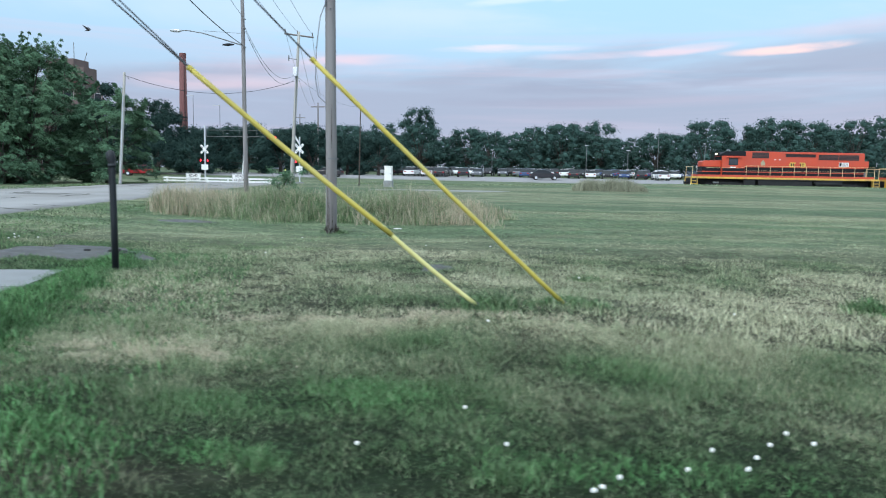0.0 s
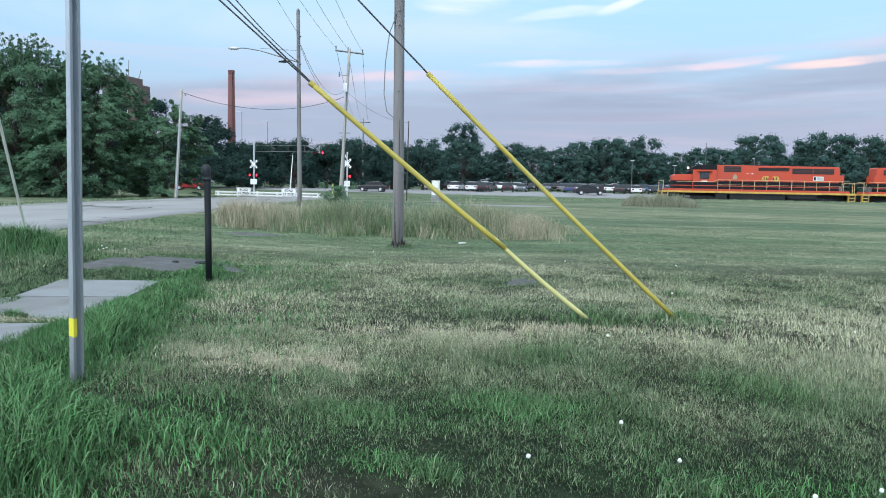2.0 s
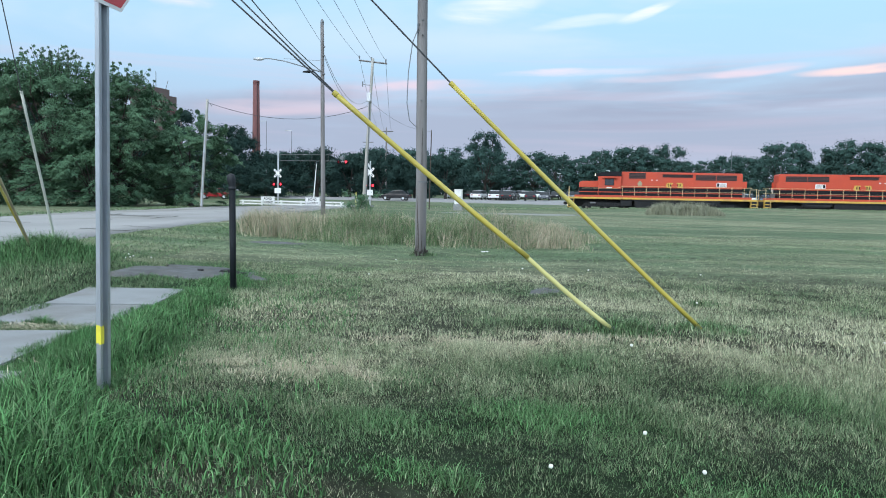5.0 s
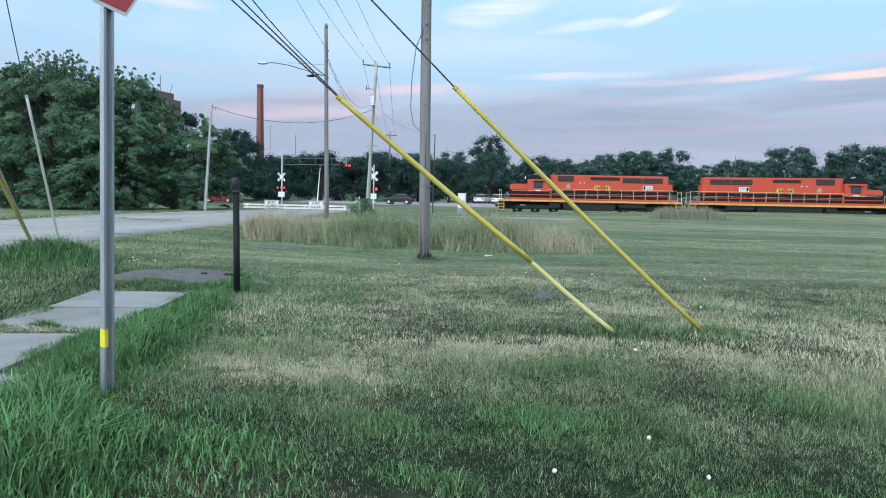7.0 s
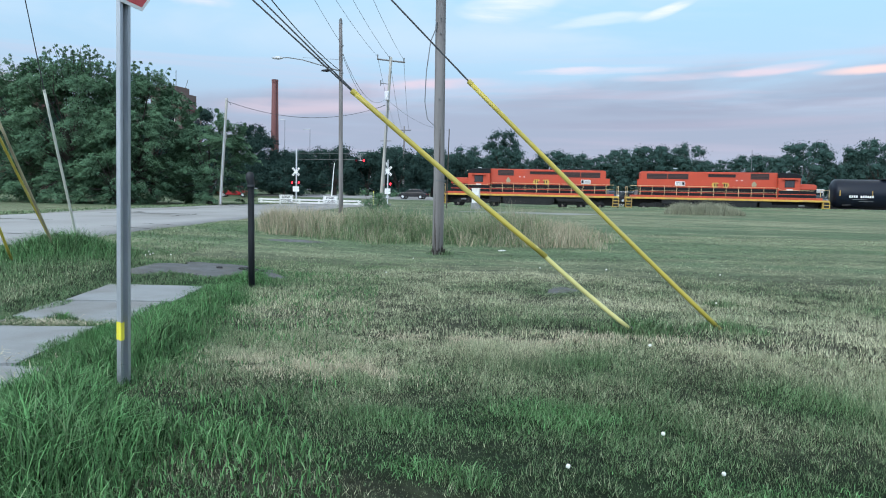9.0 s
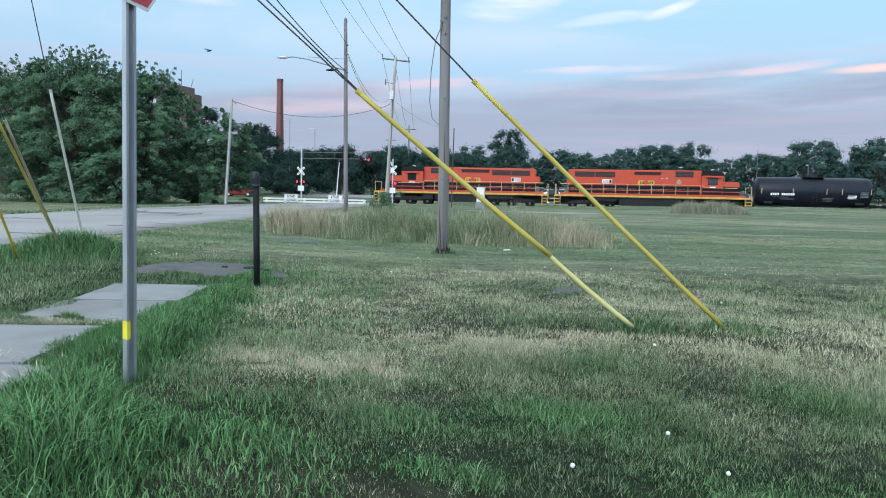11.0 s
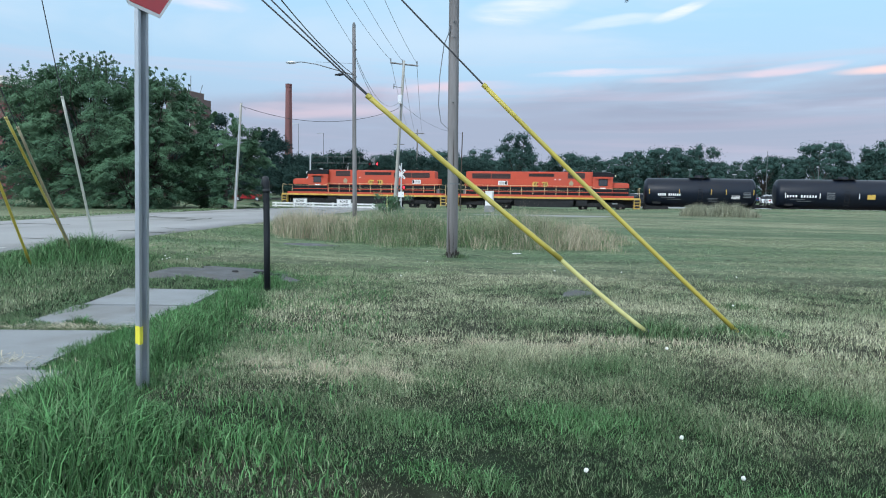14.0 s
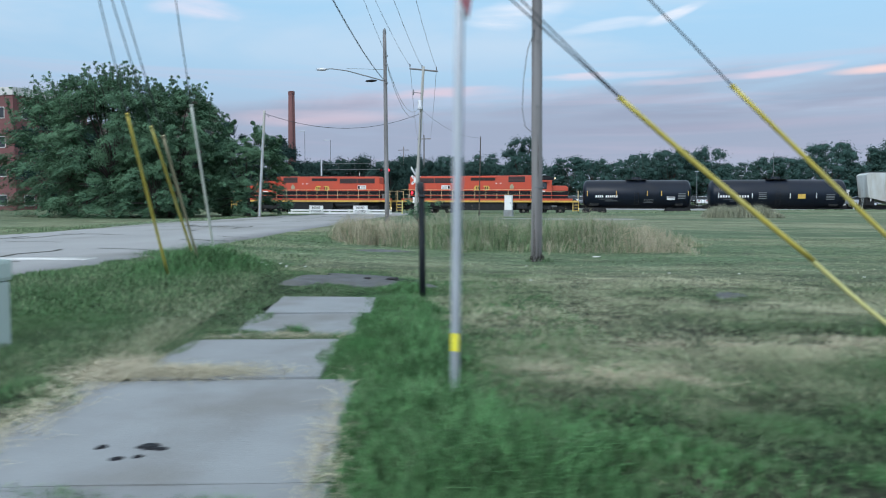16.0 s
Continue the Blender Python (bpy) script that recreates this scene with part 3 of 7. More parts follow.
def quad_patch(name, cx, cy, rx, ry, material, label, category, z=0.015, rot=0.0, seed=1):
    rnd = random.Random(seed)
    bm = bmesh.new()
    c = bm.verts.new((cx, cy, gzf(cx, cy) + z + 0.02))
    ring, ring2 = [], []
    for k in range(28):
        a = k / 28 * 2 * math.pi
        r = 1 + 0.22 * math.sin(3 * a + seed) + 0.12 * math.sin(7 * a + 2 * seed) + rnd.uniform(-0.08, 0.08)
        x, y = rx * r * math.cos(a), ry * r * math.sin(a)
        x, y = cx + x * math.cos(rot) - y * math.sin(rot), cy + x * math.sin(rot) + y * math.cos(rot)
        ring.append(bm.verts.new((x, y, gzf(x, y) - 0.02)))
        mx_, my_ = cx + (x - cx) * 0.8, cy + (y - cy) * 0.8
        ring2.append(bm.verts.new((mx_, my_, gzf(mx_, my_) + z)))
    for k in range(28):
        j = (k + 1) % 28
        bm.faces.new((c, ring2[k], ring2[j]))
        bm.faces.new((ring2[k], ring[k], ring[j], ring2[j]))
    return tagged(link(name, bm, material, smooth=True), label, category, kind="structure")


quad_patch("dirt_patch", -5.70, 8.75, 0.95, 0.78, M_DIRT, "dark broken asphalt and dirt beside the footway", "dirt", 0.04, 0.3, 3)
quad_patch("gravel_patch", -7.2, 46.5, 4.2, 1.6, M_GRAVEL, "pale gravel patch in the field", "gravel", 0.03, 0.1, 5)
quad_patch("bare_patch", -1.15, 8.9, 0.2, 0.36, M_DIRT, "small bare earth patch in the turf", "dirt", 0.015, 0.0, 8)
quad_patch("footway_stub", -8.2, 16.0, 0.75, 0.28, M_DIRT, "overgrown strip of worn dirt beside tall weeds", "dirt", 0.015, 0.2, 9)
quad_patch("verge_strip", -25.5, 31.0, 1.2, 9.0, M_GRAVEL, "pale driveway strip through the far verge", "gravel", 0.02, 0.35, 4)


# ---------- mown and tall grass ----------
def blades(name, x, y, h, w, lean, material, label, attrs=None, seed=3, curve=0.35, category="grass", simple=False, way=None):
    """One bent blade of grass at each x, y."""
    r = np.random.RandomState(seed)
    n = len(x)
    a = r.uniform(0, 2 * np.pi, n)
    la = r.uniform(0, 2 * np.pi, n) if way is None else way
    wx, wy = np.cos(a) * w / 2, np.sin(a) * w / 2
    lx, ly = np.cos(la) * lean * h, np.sin(la) * lean * h
    z = gz(x, y) - 0.01 + np.where((y < 26) & (y > -3), 0.012 * wob(x, y, 5.0, 15), 0)
    if simple:
        V = np.stack([np.stack([x - wx, y - wy, z], -1), np.stack([x + wx, y + wy, z], -1), np.stack([x + lx, y + ly, z + h * np.clip(1 - 0.35 * lean, 0.35, 1)], -1)], 1)
        at3 = {k: np.repeat(v, 3) for k, v in (attrs or {}).items()}
        return tagged(new(name, hull_mesh(name, V.reshape(-1, 3), np.arange(3 * n).reshape(n, 3), material, at3)), label, category, kind="stuff")
    V = np.empty((n, 5, 3))
    V[:, 0] = np.stack([x - wx, y - wy, z], -1)
    V[:, 1] = np.stack([x + wx, y + wy, z], -1)
    mx_, my_ = x + lx * curve, y + ly * curve
    V[:, 2] = np.stack([mx_ + wx * 0.75, my_ + wy * 0.75, z + h * 0.58], -1)
    V[:, 3] = np.stack([mx_ - wx * 0.75, my_ - wy * 0.75, z + h * 0.58], -1)
    V[:, 4] = np.stack([x + lx, y + ly, z + h * np.clip(1 - 0.35 * lean, 0.35, 1)], -1)
    b = np.arange(n)[:, None] * 5
    F = np.concatenate([b + [0, 1, 2], b + [0, 2, 3], b + [3, 2, 4]], 0)
    at = {k: np.repeat(v, 5) for k, v in (attrs or {}).items()}
    me = hull_mesh(name, V.reshape(-1, 3), F, material, at)
    return tagged(new(name, me), label, category, kind="stuff")


def free_ground(x, y):
    d, n = dn(x, y)
    on_slab = (d > -4.5) & (d < 0.02) & (n > -1.15 + 0.1 * wob(x, y, 4, 3)) & (n < 0.27 + 0.06 * wob(x, y, 5, 8)) | (d > 0) & (d < 1.28) & (n > -0.98 + 0.1 * wob(x, y, 4, 3)) & (n < 0.05 + 0.05 * wob(x, y, 5, 8)) | (d > 1.5) & (d < 3.8 + 0.1 * wob(x, y, 4)) & (n > -0.74 + 0.1 * wob(x, y, 4, 3)) & (n < 0.17 + 0.05 * wob(x, y, 5, 8))
    rn = road_near(y) + 0.15 * wob(x, y, 2.5, 6)
    on_road = (x < rn) & (x > rn - 8.5)
    on_dirt = spot(x, y, -5.60, 8.70, 0.75, 0.55) > 0.50 + 0.30 * wob(x, y, 5, 2)
    return ~on_slab & ~on_road & ~on_dirt


def fan(r, n, y0, y1, pad=1.0):
    """Random points in the strip of ground from y0 to y1 that lies before the path."""
    y = np.sqrt(r.uniform(y0 * y0, y1 * y1, n)) if y0 > 0 else r.uniform(y0, y1, n)
    lo, hi = -2.6 - pad - 1.02 * (y + 0.4), 0.4 + pad + 0.36 * y
    x = lo + (hi - lo) * r.uniform(0, 1, n)
    return x, y


def build_grass():
    r = np.random.RandomState(11)
    for name, n, y0, y1, h0, w0, seed in (("lawn", 640000, 2.0, 5.2, 0.050, 0.0032, 1), ("lawn", 420000, 5.2, 11.0, 0.050, 0.0062, 2), ("lawn", 190000, 8.5, 24.0, 0.036, 0.010, 3)):
        x, y = fan(r, n, y0, y1)
        ok = free_ground(x, y) & (r.uniform(0, 1, len(x)) < 1 - (0.55 * sstep(8.0, 11.0, y) if y1 == 11.0 else 0)) & (r.uniform(0, 1, len(x)) < 0.50 + 0.50 * sstep(2.5, 3.8, y)) & (r.uniform(0, 1, len(x)) > 0.4 * spot(x, y, -0.6, 2.62, 1.9, 0.11))
        x, y = x[ok], y[ok]
        lu, dr = lushness(x, y), dryness(x, y)
        clump = 0.75 + 0.30 * wob(x, y, 7.0, 4) + 0.25 * wob(x, y, 2.2, 14) + 0.32 * wob(x, y, 24.0, 23)
        h = h0 * np.clip(clump, 0.55, 1.8) * (0.70 + 0.36 * sstep(2.8, 4.6, y)) * (1 + 0.2 * lu) * (1 + 0.35 * (dn(x, y)[1] < -1.25)) * r.uniform(0.55, 1.5, len(x))
        jit = np.clip(dr + 0.10 * wob(x, y, 15.0, 29) * (y < 11) + r.normal(0, 0.26 if y1 < 6 else 0.2 if y1 < 12 else 0.11, len(x)), 0, 1)
        blades(name, x, y, h, np.full(len(x), w0) * (1 + 1.0 * (dn(x, y)[1] < -1.25)) * r.uniform(0.6, 1.4, len(x)), r.uniform(0.1, 0.85, len(x)), M_BLADE, "short mown lawn grass, green mixed with dry straw blades", {"dry": jit, "lush": np.clip(lu + r.normal(0, 0.1, len(x)), 0, 1)}, seed, simple=True)
    # dead thatch lying between the blades
    x, y = fan(r, 32000, 2.1, 4.6)
    ok = free_ground(x, y)
    x, y = x[ok], y[ok]
    blades("thatch", x, y, r.uniform(0.018, 0.035, len(x)), r.uniform(0.002, 0.004, len(x)), r.uniform(1.2, 2.4, len(x)), M_BLADE, "thin brown thatch lying in the mown lawn", {"dry": np.clip(r.normal(0.22, 0.2, len(x)), 0, 1), "lush": np.zeros(len(x))}, 9, simple=True)
    # long lush grass between the footway and the mown turf
    n = 95000
    d, q = r.uniform(-4.2, 5.6, n), r.uniform(-0.05, 2.2, n)
    mid = 0.66 + 0.24 * sstep(-0.6, -1.7, d) + 0.10 * np.sin(3.1 * d) + 0.06 * np.sin(7.7 * d)
    wide = 0.26 + 0.26 * sstep(-0.2, -1.6, d)
    hump = np.exp(-((q - mid) / wide) ** 2)
    keep = r.uniform(0, 1, n) < 0.15 + 0.85 * np.exp(-((q - mid) / (wide * 1.8)) ** 2)
    d, q, hump = d[keep], q[keep], hump[keep]
    x, y = P0[0] + PD[0] * d + PN[0] * q, P0[1] + PD[1] * d + PN[1] * q
    ok = (y > 1.2) & (q > 0.29 - 0.27 * sstep(-0.18, 0.02, d) + 0.10 * sstep(2.4, 3.6, d))
    x, y, q, d, hump = x[ok], y[ok], q[ok], d[ok], hump[ok]
    hump = hump * (1 - 0.85 * sstep(0.72, 0.95, q) * sstep(-1.0, -0.7, d))
    h = (0.035 + 0.03 * sstep(0.3, 0.6, q) + 0.19 * hump * (0.45 + 0.55 * sstep(3.0, 0.5, d))) * r.uniform(0.5, 1.3, len(x)) * np.clip(0.85 + 0.45 * wob(x, y, 4.5, 7), 0.4, 1.6) * (1 - 0.5 * spot(x, y, -2.80, 3.33, 0.20, 0.18)) * (1 - 0.8 * spot(x, y, -4.40, 7.40, 0.4, 0.45))
    blades("long_grass", x, y, h, r.uniform(0.004, 0.009, len(x)), r.uniform(0.15, 1.0, len(x)), M_BLADE, "long lush green grass beside the footway", {"dry": np.clip(r.normal(0.06, 0.12, len(x)), 0, 0.7), "lush": np.clip(r.normal(0.75, 0.25, len(x)), 0, 1)}, 21, 0.3)
    # tufts
    for cx, cy, rx, ry, hh, n, lu in ((-8.0, 8.7, 0.75, 0.75, 0.38, 5000, 0.7), (-9.6, 10.6, 0.7, 0.7, 0.28, 2500, 0.6), (-0.2, 5.62, 0.28, 0.16, 0.16, 900, 0.3), (0.42, 5.85, 0.3, 0.14, 0.11, 700, 0.3), (-4.85, 8.1, 0.30, 0.25, 0.15, 1200, 0.8), (2.9, 6.9, 0.2, 0.2, 0.2, 500, 0.5), (-4.75, 5.05, 0.16, 0.08, 0.12, 400, 0.7), (-6.55, 8.75, 0.35, 0.5, 0.09, 900, 0.4), (-5.7, 8.05, 0.7, 0.16, 0.08, 1100, 0.4), (-5.9, 9.45, 0.7, 0.2, 0.10, 900, 0.4), (-4.35, 14.95, 0.3, 0.25, 0.16, 500, 0.3), (-11.6, 12.6, 0.5, 0.6, 0.2, 900, 0.5), (0.55, 8.2, 0.25, 0.15, 0.13, 300, 0.2), (-0.53, 3.68, 0.46, 0.34, 0.065, 2600, 0.7), (0.6, 2.95, 0.8, 0.22, 0.07, 1000, 0.9), (-0.95, 2.85, 0.35, 0.15, 0.06, 900, 0.8), (-1.25, 3.4, 0.4, 0.25, 0.07, 1600, 0.5), (0.2, 2.8, 0.15, 0.1, 0.12, 250, 0.5), (-0.75, 2.75, 0.1, 0.08, 0.12, 160, 0.6), (-1.9, 2.95, 0.5, 0.2, 0.07, 600, 0.8), (-5.1, 4.93, 0.5, 0.12, 0.07, 900, 0.4), (-4.0, 1.72, 0.5, 0.12, 0.06, 900, 0.5), (-3.3, 1.75, 0.3, 0.15, 0.08, 700, 0.6)):
        x, y = cx + rx * r.normal(0, 0.5, n), cy + ry * r.normal(0, 0.5, n)
        f = np.exp(-((x - cx) / rx) ** 2 - ((y - cy) / ry) ** 2)
        blades("grass_tuft", x, y, hh * (0.35 + 0.65 * f) * r.uniform(0.5, 1.2, n), r.uniform(0.004, 0.009, n) * (0.6 if cy < 4 else 1.0), r.uniform(0.2, 1.1, n), M_BLADE, "uncut tuft of green grass", {"dry": np.clip(r.normal(0.12, 0.15, n), 0, 1), "lush": np.clip(r.normal(lu, 0.2, n), 0, 1)}, int(n + 10 * abs(cx)))
    # clippings and straw over the footway
    for cd, cn, rd, rn_, n in ((0.15, -0.85, 0.14, 0.55, 3200), (0.3, -1.25, 0.35, 0.18, 2200), (-1.4, 0.26, 1.2, 0.06, 500), (1.42, -0.4, 0.07, 0.5, 500), (-1.0, -1.25, 1.2, 0.15, 900)):
        d, q = r.normal(cd, rd * 0.55, n), r.normal(cn, rn_ * 0.55, n)
        x, y = P0[0] + PD[0] * d + PN[0] * q, P0[1] + PD[1] * d + PN[1] * q
        blades("dry_clippings", x, y, r.uniform(0.03, 0.10, n), r.uniform(0.003, 0.006, n), r.uniform(1.6, 3.0, n), M_STRAW, "dry straw clippings strewn over the footway", {}, n, 0.5, "straw")
    n = 9000
    x, y = r.normal(-2.15, 0.34, n), r.normal(4.32, 0.14, n) + 0.0
    x, y = np.concatenate([x, r.normal(-0.9, 0.9, n)]), np.concatenate([y, r.normal(5.25, 0.16, n)])
    k = wob(x, y, 11.0, 3) > r.normal(0.05, 0.3, len(x))
    x, y = x[k], y[k]
    n = len(x)
    blades("dead_grass", x, y, r.uniform(0.02, 0.055, n), r.uniform(0.0035, 0.006, n), r.uniform(0.1, 0.9, n), M_STRAW, "bleached dead grass patch in the lawn", {}, 77, 0.5)


build_grass()


def build_weeds():
    r = np.random.RandomState(31)
    # stools of grass, each leaning its own way
    m = 1500
    cx = r.uniform(-12.2, -1.1, m)
    cy = np.maximum(19.2 + 0.25 * np.sin(cx * 1.3) + r.normal(0, 1.2, m), 16.5 + r.uniform(0, 1.2, m) + 0.4 * np.sin(2.1 * cx))
    k = (cx > -0.565 * cy + 0.1) & (r.uniform(0, 1, m) < sstep(-1.0, -2.4, cx) + 0.12)
    cx, cy = cx[k], cy[k]
    m = len(cx)
    ch = np.clip(0.66 + 0.26 * wob(cx, cy, 1.1, 11) + r.normal(0, 0.20, m), 0.22, 1.25) * (0.55 + 0.45 * sstep(-1.0, -4.0, cx)) * (0.36 + 0.64 * sstep(16.2, 18.4, cy))
    cl = r.uniform(0, 2 * np.pi, m)
    straw = np.clip(0.10 + 0.95 * spot(cx, 0, -9.8, 0, 1.5, 1) + 0.80 * spot(cx, 0, -2.0, 0, 1.0, 1) + 0.25 * spot(cx, 0, -3.4, 0, 1.2, 1) + r.normal(0, 0.22, m), 0, 1)
    per = 62
    i = np.repeat(np.arange(m), per)
    n = len(i)
    x, y = cx[i] + r.normal(0, 0.13, n), cy[i] + r.normal(0, 0.13, n)
    h = 0.80 * ch[i] * r.uniform(0.35, 1.15, n)
    lean = np.abs(r.normal(0.55, 0.40, n))
    way = cl[i] + r.normal(0, 0.7, n)
    dry = r.uniform(0, 1, n) < straw[i] * 0.70
    grey = ~dry & (r.uniform(0, 1, n) < 0.15)
    for pick, material, label, seed in ((~dry & ~grey, M_WEED, "uncut band of tall green weeds and grass in the field", 5), (grey, M_WEEDG, "grey dry stalks among the tall green weeds", 8), (dry, M_WEEDTIP, "bleached tan seed grass among the tall weeds", 6)):
        q = pick.nonzero()[0]
        up = 1.12 if seed == 6 else 1.0
        blades("tall_weeds", x[q], y[q], h[q] * up, r.uniform(0.004, 0.010, len(q)), lean[q], material, label, {}, seed, 0.3, "weeds", way=way[q])
    n = 12000
    x, y = r.uniform(0.6, 5.9, n), r.normal(57.0, 0.7, n)
    hh = 1.15 * np.clip(1 - ((x - 3.2) / 3.0) ** 4, 0.2, 1) * r.uniform(0.6, 1.1, n)
    blades("tall_weeds", x, y, hh * np.clip(0.8 + 0.35 * wob(x, y, 2.5, 3), 0.4, 1.3), r.uniform(0.010, 0.03, n), r.uniform(0.05, 0.9, n), M_WEEDG, "clump of dry tan grass left standing in the field", {}, 9, 0.3, "weeds")
    n = 16000
    x = r.uniform(-46, 40, n)
    y = 80.5 + 0.1 * x + r.normal(0, 1.2, n)
    k = (x > -24) | (x < -38)
    x, y = x[k], y[k]
    blades("trackside_grass", x, y, r.uniform(0.05, 0.16, len(x)), r.uniform(0.02, 0.05, len(x)), r.uniform(0.1, 0.6, len(x)), M_BLADE, "rough green grass along the railway line", {"dry": r.uniform(0, 0.5, len(x)), "lush": r.uniform(0, 0.3, len(x))}, 10)
    n = 9000
    y = r.uniform(20, 62, n)
    x = road_near(y) - 8.6 - np.abs(r.normal(0, 0.9, n))
    blades("verge_grass", x, y, r.uniform(0.05, 0.16, n), r.uniform(0.012, 0.03, n), r.uniform(0.2, 1.0, n), M_BLADE, "rough verge grass along the far side of the road", {"dry": r.uniform(0, 0.4, n), "lush": r.uniform(0, 0.4, n)}, 12)


build_weeds()


# ---------- trees ----------
def leaf_tris(r, pos, nrm, size):
    """A small bent leaf spray at each place, lying across its normal."""
    n = len(pos)
    nrm = nrm / np.linalg.norm(nrm, axis=1)[:, None]
    t = np.cross(nrm, r.normal(0, 1, (n, 3)))
    t /= np.linalg.norm(t, axis=1)[:, None]
    b = np.cross(nrm, t)
    s = size * r.uniform(0.55, 1.35, n)[:, None]
    return np.stack([pos - t * s * 0.5, pos + b * s * 0.36 + nrm * s * 0.08, pos + t * s * 0.5], 1).reshape(-1, 3)


def lump_tris(r, centres, radii):
    """Rough leafy lumps that fill the inside of a far crown."""
    bm = bmesh.new()
    bmesh.ops.create_icosphere(bm, subdivisions=1, radius=1.0)
    co = np.array([v.co[:] for v in bm.verts])
    fc = np.array([[v.index for v in f.verts] for f in bm.faces])
    bm.free()
    out = []
    for c, k in zip(centres, radii):
        w = co * (k * r.uniform(0.72, 1.08, len(co)))[:, None] * np.array((1, 1, 0.8)) + c
        out.append(w[fc].reshape(-1, 3))
    return np.concatenate(out)


def crown_mesh(name, r, centres, radii, n, size, material, up=0.35, core=0.0, sprays=0, fine=0):
    """n small leaf sprays: over round clumps, or along drooping layered boughs; the last `fine` clumps are twigs."""
    centres, radii = np.asarray(centres, dtype=float), np.asarray(radii, dtype=float)
    V = []
    k = len(centres) - fine
    if sprays:
        # boughs reach outwards from each clump and droop, leaves lying along their upper side
        m = k * sprays
        bc = np.repeat(centres[:k], sprays, 0)
        br = np.repeat(radii[:k], sprays)
        off = r.normal(0, 1, (m, 3))
        off *= (r.uniform(0.2, 0.85, m) * br / np.linalg.norm(off, axis=1))[:, None]
        base = bc + off
        out = bc * np.array((1, 1, 0)) * 0.35 + off * np.array((1.2, 1.2, 0)) + r.normal(0, 0.25, (m, 3)) * np.array((1, 1, 0))
        out /= np.linalg.norm(out, axis=1)[:, None] + 1e-6
        ln = br * r.uniform(0.75, 1.35, m)
        side = np.stack([-out[:, 1], out[:, 0], np.zeros(m)], -1)
        rise = r.uniform(-0.05, 0.35, m)
        n_main = int(n * (0.86 if fine else 1.0))
        c = r.choice(m, n_main, p=ln ** 1.6 / (ln ** 1.6).sum())
        u = r.uniform(0, 1, n_main) ** 0.8
        v = r.normal(0, 0.22, n_main) * (1.15 - 0.6 * u)
        w = r.normal(0, 0.07, n_main)
        L_ = ln[c][:, None]
        pos = base[c] + out[c] * (u[:, None] - 0.3) * L_ + side[c] * v[:, None] * L_
        pos[:, 2] += (rise[c] * u - 0.42 * u * u - 0.35 * np.abs(v) + w) * ln[c]
        nrm = r.normal(0, 0.38, (n_main, 3)) + np.array((0, 0, 1.0)) + out[c] * (0.75 * u)[:, None]
        V.append(leaf_tris(r, pos, nrm, size))
        if fine:
            nf = n - n_main
            c = k + r.choice(fine, nf)
            d = r.normal(0, 1, (nf, 3))
            d *= (radii[c] * r.uniform(0.1, 1.0, nf) / np.linalg.norm(d, axis=1))[:, None]
            V.append(leaf_tris(r, centres[c] + d, d + r.normal(0, 0.3, (nf, 3)) + np.array((0, 0, 0.3)), size * 1.05))
    else:
        p = radii ** 1.7
        c = r.choice(len(centres), n, p=p / p.sum())
        v = r.normal(0, 1, (n, 3))
        v /= np.linalg.norm(v, axis=1)[:, None]
        rad = radii[c] * np.minimum(np.abs(r.normal(0.78 if core else 0.62, 0.34, n)), 1.5)
        pos = centres[c] + v * rad[:, None] * np.array((1, 1, 0.8))
        V.append(leaf_tris(r, pos, (1.2 if core else 0.6) * v + r.normal(0, 0.5 if core else 0.6, (n, 3)) + np.array((0, 0, up)), size))
    if core:
        V.append(lump_tris(r, centres[:k], radii[:k] * core))
    V = np.concatenate(V)
    return hull_mesh(name, V, np.arange(len(V)).reshape(-1, 3), material)


